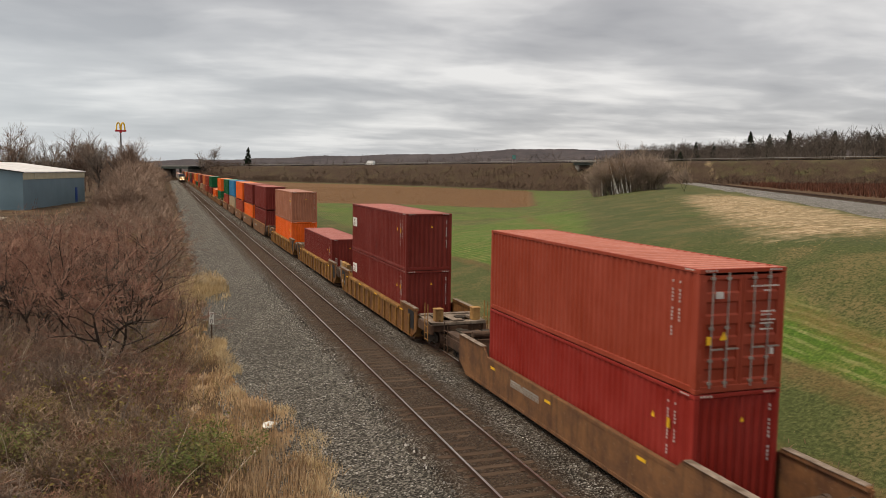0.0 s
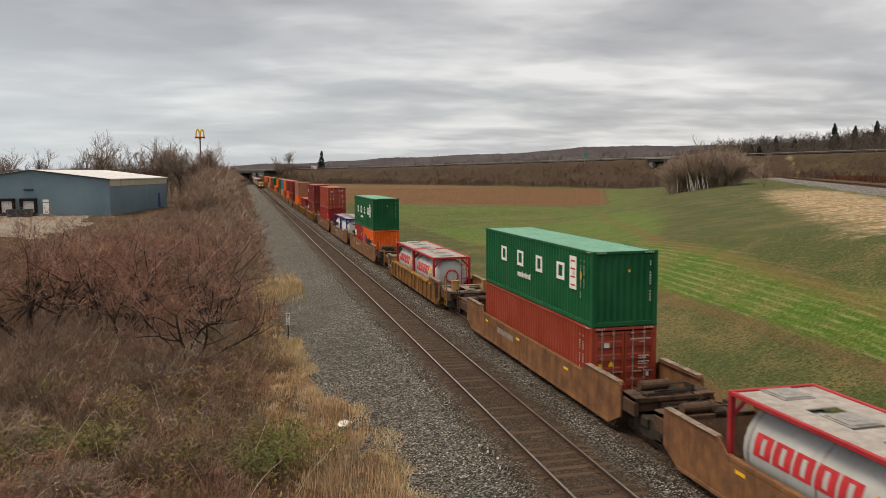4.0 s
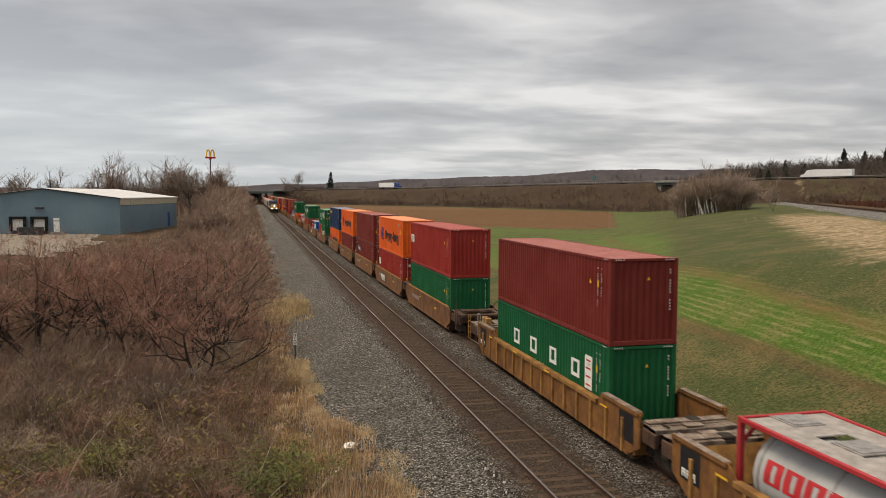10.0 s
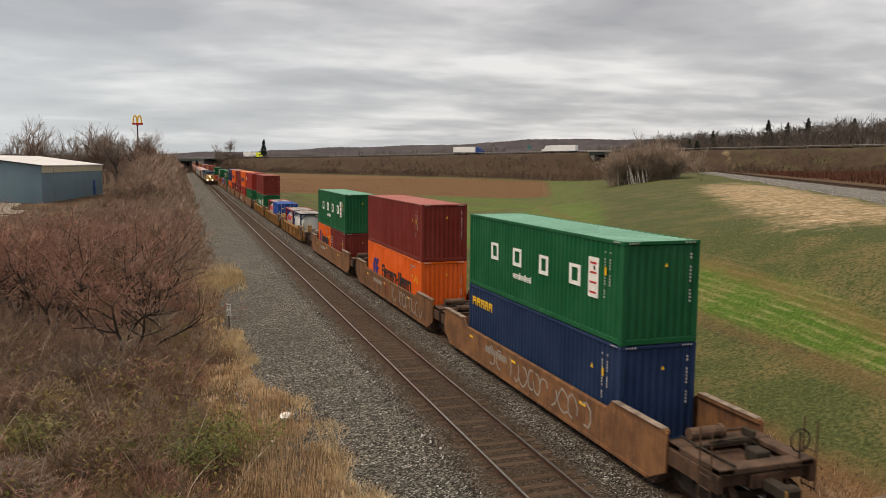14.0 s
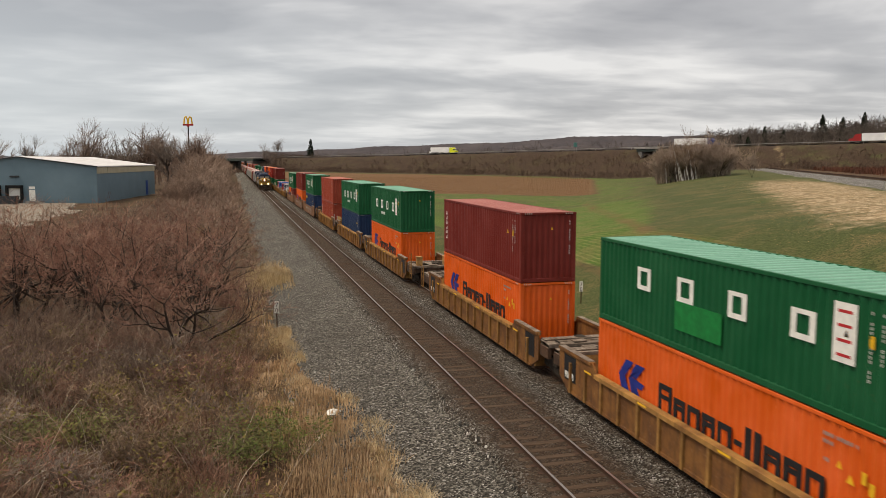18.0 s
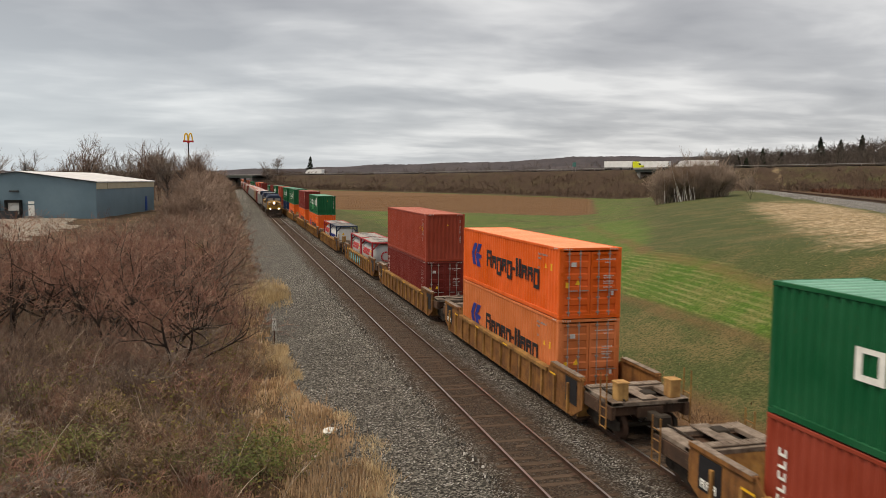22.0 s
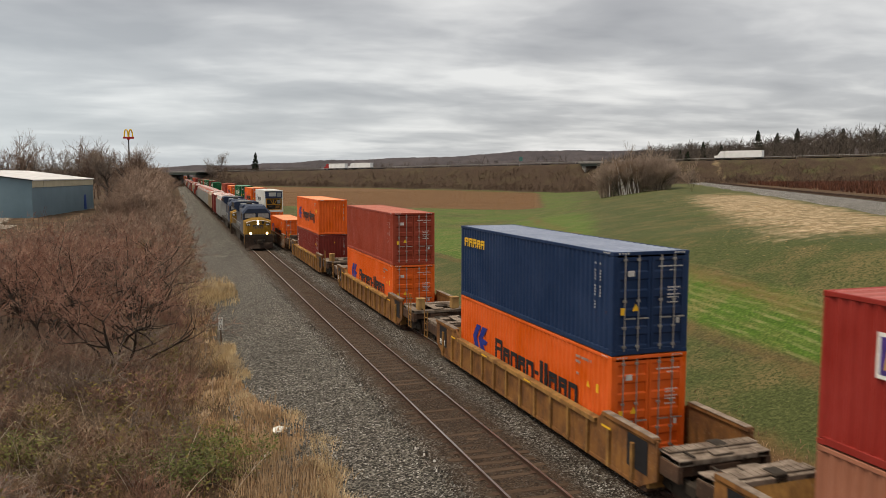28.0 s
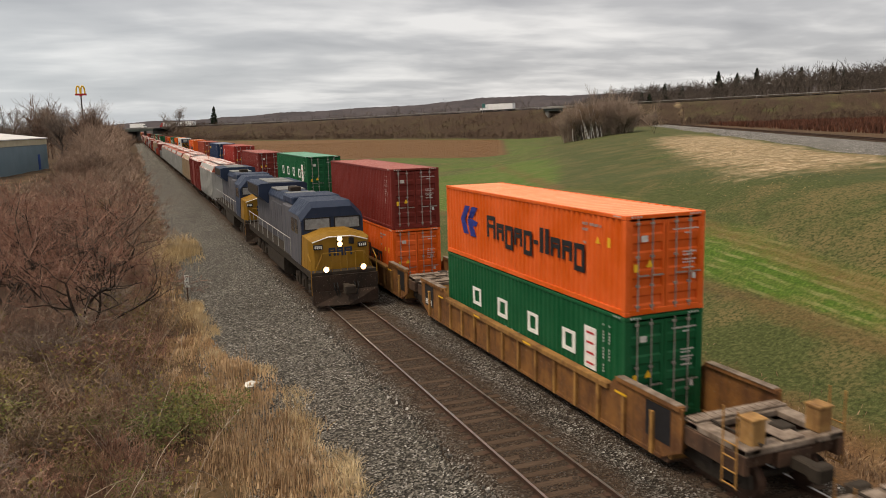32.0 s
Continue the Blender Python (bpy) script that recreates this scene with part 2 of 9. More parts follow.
INK_GREEN = plain("green_patch", (0.006, 0.165, 0.036), 0.6)
INK_TEAL = plain("teal_graffiti", (0.10, 0.36, 0.36), 0.6)
INK_NIGHT = plain("dark_blue_graffiti", (0.012, 0.03, 0.06), 0.6)
INK_MINT = plain("mint_graffiti", (0.36, 0.55, 0.50), 0.6)
INK_GREY = plain("grey_graffiti", (0.27, 0.25, 0.225), 0.7)
INK_RUST = plain("red_graffiti", (0.23, 0.05, 0.035), 0.7)
STEEL = plain("galvanised_bar", (0.33, 0.31, 0.29), 0.45, 0.6)
RAIL_TOP = plain("polished_rail", (0.46, 0.45, 0.44), 0.38, 1.0, 0.1)
RAIL_SIDE = plain("rusty_rail", (0.062, 0.036, 0.025), 0.8)
RUBBER = plain("rubber", (0.015, 0.015, 0.015), 0.85)
GLASS_DARK = plain("dark_glass", (0.03, 0.035, 0.04), 0.08)


def glow(name, c, power):
    M = Mat(name, 0.3)
    M.color((0.8, 0.8, 0.75))
    M.b.inputs["Emission Color"].default_value = (*c, 1)
    M.b.inputs["Emission Strength"].default_value = power
    return M.m


# glare round a lamp, put in as a dimmer glowing disc
LAMP_GLARE = glow("lamp_glare", (1.0, 0.55, 0.18), 3.0)
LAMP = glow("headlight", (1.0, 0.76, 0.40), 60.0)

# ---- shape helpers ----
class Geo:
    """Collects boxes, tubes and sheets into one mesh."""

    def __init__(self):
        self.v, self.f = [], []

    def add(self, verts, faces):
        n = len(self.v)
        self.v += [tuple(p) for p in verts]
        self.f += [tuple(n + i for i in q) for q in faces]
        return self

    def box(self, x0, x1, y0, y1, z0, z1):
        v = [(x, y, z) for x in (x0, x1) for y in (y0, y1) for z in (z0, z1)]
        return self.add(v, [(0, 1, 3, 2), (4, 6, 7, 5), (0, 4, 5, 1), (2, 3, 7, 6), (0, 2, 6, 4), (1, 5, 7, 3)])

    def cbox(self, x0, x1, y0, y1, z0, z1, c=0.02):
        """A box with chamfered edges: stacked octagon outlines."""
        def ring(d, z):
            return [(x0 + d + c, y0 + d, z), (x1 - d - c, y0 + d, z), (x1 - d, y0 + d + c, z), (x1 - d, y1 - d - c, z),
                    (x1 - d - c, y1 - d, z), (x0 + d + c, y1 - d, z), (x0 + d, y1 - d - c, z), (x0 + d, y0 + d + c, z)]
        return self.loft([ring(c, z0), ring(0, z0 + c), ring(0, z1 - c), ring(c, z1)])

    def loft(self, rings, caps=True):
        n, k = len(rings[0]), len(self.v)
        self.v += [tuple(p) for r in rings for p in r]
        for j in range(len(rings) - 1):
            for i in range(n):
                a, b = k + j * n + i, k + j * n + (i + 1) % n
                self.f.append((a, b, b + n, a + n))
        if caps:
            self.f.append(tuple(k + i for i in reversed(range(n))))
            self.f.append(tuple(k + (len(rings) - 1) * n + i for i in range(n)))
        return self

    def prism(self, outline, axis, a, b):
        """An outline in the two other axes, pushed from a to b along axis (0, 1 or 2)."""
        def at(p, t):
            q = list(p)
            q.insert(axis, t)
            return tuple(q)
        return self.loft([[at(p, a) for p in outline], [at(p, b) for p in outline]])

    def tube(self, p, q, r, sides=8, r2=None):
        p, q = Vector(p), Vector(q)
        d = (q - p).normalized()
        s = d.orthogonal().normalized()
        t = d.cross(s)
        ring = [(s * math.cos(2 * math.pi * i / sides) + t * math.sin(2 * math.pi * i / sides)) for i in range(sides)]
        return self.loft([[p + c * r for c in ring], [q + c * (r if r2 is None else r2) for c in ring]])

    def path(self, pts, r, sides=6):
        for a, b in zip(pts, pts[1:]):
            self.tube(a, b, r, sides)
        return self

    def mesh(self, name, smooth=False):
        me = bpy.data.meshes.new(name)
        me.from_pydata(self.v, [], self.f)
        me.materials.append(None)
        if smooth:
            me.polygons.foreach_set("use_smooth", [True] * len(me.polygons))
        me.update()
        return me


def part(name, geo, material, parent=None, label="", at=None, kind=""):
    """ONE mesh object; geo is a Geo or a mesh that alike parts share."""
    me = geo.mesh(name) if isinstance(geo, Geo) else geo
    ob = new(name, me)
    ob.material_slots[0].link = "OBJECT"
    ob.material_slots[0].material = material
    if parent is not None:
        ob.parent = parent
    if at is not None:
        ob.matrix_basis = at if isinstance(at, Matrix) else Matrix.Translation(at)
    if label or kind:
        tagged(ob, label, kind=kind)
    return ob


def thing(name, label, category, group="", kind=""):
    return tagged(new(name), label, category, group, kind)


MESH = {}


def shared(key, make):
    if key not in MESH:
        MESH[key] = make()
    return MESH[key]


def smooth01(a, b, v):
    t = min(1.0, max(0.0, (v - a) / (b - a)))
    return t * t * (3 - 2 * t)

# ---- the lie of the land ----
TRACK_1, TRACK_2 = 8.53, 12.50  # centre lines of the two tracks
BRANCH = (math.sin(radians(32)), math.cos(radians(32)))  # heading of the branch line on its low bank
BRANCH_OFF, BRANCH_Z = 25.6, 5.1
ROAD_P, ROAD_D = Vector((102.0, 500.0)), Vector((139.0, -245.0)).normalized()  # highway on its embankment
ROAD_N = Vector((-ROAD_D.y, ROAD_D.x))  # away from the tracks' near end


def road_st(x, y):
    p = Vector((x, y)) - ROAD_P
    return p.dot(ROAD_D), p.dot(ROAD_N)


def road_z(s):
    return 11.2 + (s + 0) * (3.0 / 235) if s > 0 else 11.2 + max(s, -700) * (1.6 / 180)


def field_z(x, y):
    """Ground beside the tracks, before the bank of the branch line and the highway."""
    if x > 14:
        z = -0.35 - 1.2 * smooth01(14.6, 18.5, x)
        z += 2.6 * smooth01(110, 400, y)
        e = x * BRANCH[1] - y * BRANCH[0]
        rise = smooth01(-32, 17, e) * smooth01(16, 36, x)
        z += (BRANCH_Z - 0.35 - z) * rise
        z += 1.6 * smooth01(40, 160, e)
        return z
    z = -0.35 - 0.30 * smooth01(6.6, 5.0, x) - 0.35 * smooth01(3.6, 0.5, x)
    return z - 0.4 * smooth01(-4, -18, x) + 0.25 * noise.noise((x * 0.15, y * 0.15, 0)) * smooth01(3, -3, x)


def ground_z(x, y):
    z = field_z(x, y)
    s, n = road_st(x, y)
    top, half = road_z(s) - 0.25, 15.0
    bank = top - max(0.0, abs(n) - half) / 2.1
    gap = smooth01(13, 18, abs(x - 10.5)) if abs(n) < 120 else 1.0
    if bank > z:
        z += (bank - z) * gap
    if -40 < n < 40 and abs(s - 189.5) < 5.5:
        z = min(z, top - 4.6 * smooth01(5.5, 3.5, abs(s - 189.5)))
    far = math.hypot(x, y)
    if n > 30:
        z += 6.0 * smooth01(700, 2500, far) + 17.0 * smooth01(40, 300, n) * smooth01(20, 34, math.degrees(math.atan2(x, max(1.0, y))))
    if x > 15:
        z += 0.22 * noise.noise((x * 0.06, y * 0.06, 4.0)) + 0.05 * noise.noise((x * 0.5, y * 0.5, 8.0))
    return z


def steps(*spans):
    out = []
    for a, b, d in spans:
        n = max(1, round((b - a) / d))
        out += [a + (b - a) * i / n for i in range(n)]
    return out + [spans[-1][1]]


def ground_material():
    M = Mat("ground", 0.95)
    zone = M.nd.new("ShaderNodeVertexColor")
    zone.layer_name = "zone"
    sep = M.nd.new("ShaderNodeSeparateColor")
    M.ln.new(zone.outputs[0], sep.inputs[0])
    wob, fray = M.noise(0.16, 5, 0.6), M.noise(1.5, 6, 0.7)

    def mask(out, hard=0.18, ragged=1.0):
        a, b = 0.28 * ragged, 0.22 * ragged
        v = M.math("ADD", M.math("ADD", out, M.span(wob, 0.25, 0.75, -a, a)), M.span(fray, 0.25, 0.75, -b, b))
        return M.span(v, 0.5 - hard, 0.5 + hard)

    fine = M.noise(6.5, 8, 0.72)
    tuft = M.noise(9.0, 5, 0.7)
    broad = M.noise(0.07, 5, 0.6)
    brush = M.ramp(fine, [(0.34, (0.010, 0.0065, 0.005)), (0.5, (0.042, 0.027, 0.018)), (0.66, (0.11, 0.072, 0.046))])
    brush = M.mix(M.span(M.noise(0.11, 5, 0.65), 0.48, 0.64, 0, 0.6), brush, M.ramp(fine, [(0.3, (0.035, 0.030, 0.013)), (0.7, (0.105, 0.082, 0.044))]))
    rows = M.nd.new("ShaderNodeTexWave")
    rows.inputs["Scale"].default_value, rows.inputs["Distortion"].default_value = 0.23, 1.4
    rows.inputs["Detail"].default_value, rows.inputs["Detail Scale"].default_value = 3.0, 0.6
    M.ln.new(M.mapped(1, 1, 1, 4), rows.inputs["Vector"])
    grass = M.ramp(fine, [(0.30, (0.020, 0.046, 0.006)), (0.5, (0.052, 0.100, 0.012)), (0.70, (0.115, 0.172, 0.030))])
    olive = M.ramp(fine, [(0.30, (0.018, 0.026, 0.007)), (0.5, (0.053, 0.065, 0.020)), (0.70, (0.122, 0.125, 0.048))])
    lush = M.math("MULTIPLY", M.span(M.math("ADD", zone.outputs["Alpha"], M.span(broad, 0.3, 0.7, -0.28, 0.28)), 0.3, 0.7), M.span(rows.outputs["Fac"], 0.1, 0.6, 0.93, 1.0))
    green = M.mix(lush, olive, grass)
    line = M.math("MULTIPLY", M.span(rows.outputs["Fac"], 0.03, 0.28, 0.10, 0.0), M.span(zone.outputs["Alpha"], 0.3, 0.8))
    green = M.mix(line, green, M.ramp(fine, [(0.3, (0.12, 0.105, 0.03)), (0.7, (0.28, 0.235, 0.095))]))
    drill = M.nd.new("ShaderNodeTexWave")
    drill.inputs["Scale"].default_value, drill.inputs["Distortion"].default_value = 0.62, 1.6
    drill.inputs["Detail"].default_value, drill.inputs["Detail Scale"].default_value = 3.0, 1.2
    M.ln.new(M.mapped(1, 1, 1, 7), drill.inputs["Vector"])
    thin = M.math("MULTIPLY", M.math("MULTIPLY", M.span(drill.outputs["Fac"], 0.10, 0.42, 0.62, 0.0), M.span(zone.outputs["Alpha"], 0.2, 0.6)), M.span(M.noise(0.5, 6, 0.7), 0.40, 0.62))
    green = M.mix(thin, green, M.ramp(fine, [(0.3, (0.12, 0.12, 0.04)), (0.7, (0.30, 0.28, 0.13))]))
    dry = M.math("MULTIPLY", M.span(M.noise(0.22, 7, 0.7), 0.47, 0.62), M.span(fine, 0.4, 0.54))
    green = M.mix(M.math("MULTIPLY", dry, 0.5), green, (0.20, 0.135, 0.065))
    weeds = M.ramp(tuft, [(0.3, (0.062, 0.034, 0.016)), (0.52, (0.14, 0.076, 0.034)), (0.75, (0.24, 0.145, 0.072))])
    straw = M.ramp(M.noise(1.6, 8, 0.75, M.mapped(0.9, 1.3, 1, -58)), [(0.34, (0.085, 0.066, 0.032)), (0.48, (0.235, 0.17, 0.092)), (0.62, (0.50, 0.39, 0.26))])
    col = M.mix(mask(sep.outputs[0]), brush, green)
    col = M.mix(mask(sep.outputs[1], 0.26, 0.5), col, weeds)
    swath = M.noise(0.5, 7, 0.7, M.mapped(0.6, 1.4, 1, -50))
    col = M.mix(mask(M.math("MULTIPLY", sep.outputs[2], M.span(swath, 0.36, 0.6, 0.62, 1.18)), 0.2, 0.6), col, straw)
    M.color(col)
    M.bump(M.math("ADD", fine, tuft), 0.4, 0.08)
    return M.m


def zones(x, y):
    """Shares of green field, red-brown weeds and straw at a place; the rest is bare brush."""
    e = x * BRANCH[1] - y * BRANCH[0]
    s, n = road_st(x, y)
    far = math.hypot(x, y)
    if x < 14.5:
        pale = 0.85 * math.exp(-(((x - 2.7) / 1.5) ** 2) - (((y - 60) / 6.0) ** 2)) + 0.7 * math.exp(-(((x - 3.3) / 0.8) ** 2) - (((y - 47) / 2.5) ** 2))
        edge_grass = 0.6 * smooth01(1.2, 3.4, x) * smooth01(40, 32, y)
        return 0.0, 0.34, max(0.26, pale, edge_grass)
    on_bank = n > -46
    edge = 222 - 0.55 * (x - 30)
    lane = 0.466 * y + 6
    green = 1.0 - smooth01(-50, -44, n)
    weeds = smooth01(edge - 4, edge + 5, y) * (1 - smooth01(lane - 6, lane, x)) * (0.98 if n < -62 else 0.35)
    green *= 1 - weeds
    green *= (0.12 + 0.88 * smooth01(17.2 + 0.4 * noise.noise((y * 0.1, 0, 0)), 21.0 - 1.5 * smooth01(60, 140, y), x)) * (1 - 0.30 * math.exp(-(((x - (21.9 + 0.075 * y)) / 1.1) ** 2)) * smooth01(160, 90, y))
    mound = smooth01(4.0, 12.0, e) * smooth01(24, 18, e) * smooth01(30, 44, y) * smooth01(150, 95, y)
    straw = 0.76 * mound
    way = 21.5 + 0.2 * y if y < 60 else 33.5 + 0.40 * (y - 60)
    track = math.exp(-(((x - way) / (0.75 + 0.006 * y)) ** 2)) * smooth01(210, 120, y)
    verge_way = math.exp(-(((x - (21.9 + 0.075 * y)) / 0.9) ** 2)) * smooth01(160, 90, y)
    straw = max(straw, 0.24 * track, 0.22 * verge_way, 0.34 * math.exp(-(((x - 17.6) / 1.9) ** 2)))
    weeds = max(weeds, 0.48 * verge_way, 0.53 * track, 0.40 * mound, 0.72 * smooth01(21.2, 18.0, x))
    if e > BRANCH_OFF + 6:
        strip = smooth01(11, 7.5, e - BRANCH_OFF)
        green, weeds, straw = 0.55 * strip, 0.42 * (1 - strip), 0.5 * strip
        if n > -34:
            weeds, green = 0.1, 0.3
    elif on_bank:
        green, weeds, straw = 0.10, 0.05, 0.0
    return green, weeds, straw


def lush_at(x, y):
    """Where the green is young crop and not rough slope: a belt along the verge, wider beyond."""
    e = x * BRANCH[1] - y * BRANCH[0]
    edge = 21.8 + 0.2 * y if y < 60 else 33.3 + 0.55 * (y - 60)
    return 0.92 * smooth01(edge + 1.5 + 0.06 * max(0, y - 50), edge - 1.5 - 0.06 * max(0, y - 50), x) * smooth01(21.9 + 0.075 * min(y, 90), 23.0 + 0.075 * min(y, 90), x) * (1 - 0.6 * smooth01(75, 150, y)) + 0.14


def build_ground():
    xs = steps((-3600, -400, 320), (-400, -60, 34), (-60, -14, 4), (-14, 4, 1.2), (4, 6, 0.5), (6, 14, 2.0), (14, 20, 0.6), (20, 42, 0.8), (42, 80, 2.0),
               (80, 330, 4.0), (330, 700, 24), (700, 4200, 350))
    ys = steps((-3600, -100, 350), (-100, 8, 6), (8, 110, 2.0), (110, 330, 4.0), (330, 760, 5.0), (760, 1400, 60), (1400, 4800, 340))
    v, cols = [], []
    for y in ys:
        for x in xs:
            v.append((x, y, ground_z(x, y)))
            cols.append((*zones(x, y), lush_at(x, y)))
    w = len(xs)
    f = [(j * w + i, j * w + i + 1, (j + 1) * w + i + 1, (j + 1) * w + i) for j in range(len(ys) - 1) for i in range(w - 1)]
    me = bpy.data.meshes.new("ground")
    me.from_pydata(v, [], f)
    layer = me.color_attributes.new("zone", "FLOAT_COLOR", "POINT")
    layer.data.foreach_set("color", [c for q in cols for c in q])
    me.polygons.foreach_set("use_smooth", [True] * len(me.polygons))
    me.materials.append(ground_material())
    return tagged(new("ground", me), "autumn fields and brush, green crop rows and brown weeds", "ground", kind="structure")


ground = build_ground()


def gravel_material(name, dark, mid, light, scale, white=0.0, fouled=False):
    """Crushed stone: single stones, heaps of lighter and darker ones, and oily brown dirt along the two tracks."""
    M = Mat(name, 0.95)
    stone = M.cells(scale)
    g = M.nd.new("ShaderNodeSeparateColor")
    M.ln.new(stone, g.inputs[0])
    col = M.ramp(g.outputs[0], [(0.05, dark), (0.5, mid), (0.95, light)])
    if white:
        col = M.mix(M.span(g.outputs[1], 1 - white, 1 - white + 0.02), col, (0.56, 0.54, 0.51))
    big, heap = M.noise(0.35, 5, 0.65), M.noise(3.2, 5, 0.7)
    col = M.mix(M.span(big, 0.35, 0.7, 0.0, 0.4), col, tuple(v * 0.6 for v in mid))
    col = M.mix(M.span(heap, 0.5, 0.75, 0.0, 0.35), col, tuple(v * 0.35 for v in mid))
    if fouled:
        tc, sep = M.nd.new("ShaderNodeTexCoord"), M.nd.new("ShaderNodeSeparateXYZ")
        M.ln.new(tc.outputs["Object"], sep.inputs[0])
        near = None
        for x in (TRACK_1, TRACK_2):
            d = M.math("ABSOLUTE", M.math("SUBTRACT", sep.outputs[0], x))
            d = M.math("ADD", d, M.span(M.noise(0.9, 5, 0.65), 0.3, 0.7, -0.35, 0.35))
            one = M.span(d, 1.0, 2.15, 0.86, 0.0)
            near = one if near is None else M.math("MAXIMUM", near, one)
        dirt = M.mix(g.outputs[2], (0.022, 0.014, 0.009), (0.098, 0.064, 0.042))
        col = M.mix(near, col, dirt)
    M.color(col)
    M.bump(M.math("ADD", M.cells(scale, out="Distance"), M.math("MULTIPLY", heap, 0.25)), 1.0, 0.075)
    return M.m


GRAVEL = gravel_material("shoulder_gravel", (0.008, 0.0075, 0.0065), (0.075, 0.069, 0.059), (0.31, 0.288, 0.25), 20, 0.055)
BALLAST = gravel_material("track_ballast", (0.006, 0.0055, 0.005), (0.048, 0.043, 0.036), (0.31, 0.29, 0.255), 22, 0.10, True)


def ribbon(name, xs_zs, ys, mat, label, wobble=0.0, kind="structure", lift=0.0):
    """A strip along the tracks with a cross-section of (x, z) points."""
    v, f = [], []
    n = len(xs_zs)
    for j, y in enumerate(ys):
        for i, (x, z) in enumerate(xs_zs):
            d = wobble * noise.noise((y * 0.21, i * 3.7, 1.0)) + wobble * 0.6 * noise.noise((y * 0.9, i * 1.7, 5.0)) if i in (0, n - 1) else 0.0
            v.append((x + d, y, z + lift + 0.03 * noise.noise((x * 1.3, y * 1.1, 2.0))))
    for j in range(len(ys) - 1):
        for i in range(n - 1):
            a = j * n + i
            f.append((a, a + 1, a + n + 1, a + n))
    me = bpy.data.meshes.new(name)
    me.from_pydata(v, [], f)
    me.polygons.foreach_set("use_smooth", [True] * len(me.polygons))
    me.materials.append(mat)
    return tagged(new(name, me), label, kind=kind)


RAIL_YS = steps((-900, -30, 30), (-30, 10, 0.8), (10, 80, 0.4), (80, 120, 0.8), (120, 400, 5), (400, 1500, 40))
ribbon("gravel_shoulder", [(2.0, -0.84), (2.5, -0.72), (3.2, -0.63), (3.8, -0.59), (4.8, -0.52), (5.6, -0.46), (6.4, -0.38), (6.9, -0.25)], RAIL_YS, GRAVEL,
       "grey crushed-stone service strip beside the railway", 0.55)
BED = [(6.55, -0.38), (6.95, -0.22)]
for c in (TRACK_1, TRACK_2):
    BED += [(c + d, -0.136 + (0.012 if abs(d) > 1.0 else 0.0)) for d in (-1.42, -1.2, -1.0, -0.6, -0.3, 0.0, 0.3, 0.6, 1.0, 1.2, 1.42)]
    if c == TRACK_1:
        BED += [(10.2, -0.17), (10.5, -0.24), (10.8, -0.17)]
BED += [(14.15, -0.19), (15.4, -0.75), (16.6, -1.1)]
ribbon("ballast_bed", BED, RAIL_YS, BALLAST, "grey ballast bed under two railway tracks, stained brown along the rails")

# ---- the two tracks ----
TIE_WOOD = Mat("tie_wood", 0.9)
TIE_WOOD.color(TIE_WOOD.mix(TIE_WOOD.random(), TIE_WOOD.ramp(TIE_WOOD.noise(3, 6, 0.7, TIE_WOOD.mapped(1, 9, 9)), [(0.3, (0.032, 0.021, 0.014)), (0.7, (0.092, 0.060, 0.040))]),
                            TIE_WOOD.ramp(TIE_WOOD.noise(2, 6, 0.7, TIE_WOOD.mapped(1, 9, 9)), [(0.3, (0.045, 0.031, 0.022)), (0.7, (0.115, 0.078, 0.054))])))
TIE_WOOD.bump(TIE_WOOD.noise(4, 5, 0.7, TIE_WOOD.mapped(1, 12, 12)), 0.5, 0.02)
TIE_WOOD = TIE_WOOD.m


def rail_mesh(y0, y1):
    """Foot, web and head of a rail about 170 mm high; its head stands at z 0."""
    o = [(-0.07, -0.17), (0.07, -0.17), (0.07, -0.155), (0.012, -0.135), (0.012, -0.045), (0.037, -0.032), (0.037, -0.004), (0.03, 0),
         (-0.03, 0), (-0.037, -0.004), (-0.037, -0.032), (-0.012, -0.045), (-0.012, -0.135), (-0.07, -0.155)]
    g = Geo()
    ys = steps((y0, y1, 60))
    g.loft([[(x, y, z) for x, z in o] for y in ys])
    return g


def head_mesh():
    g = Geo()
    for y in range(-900, 700, 10):
        g.box(-0.031, 0.031, y, y + 10, -0.003, 0.006)
    return g


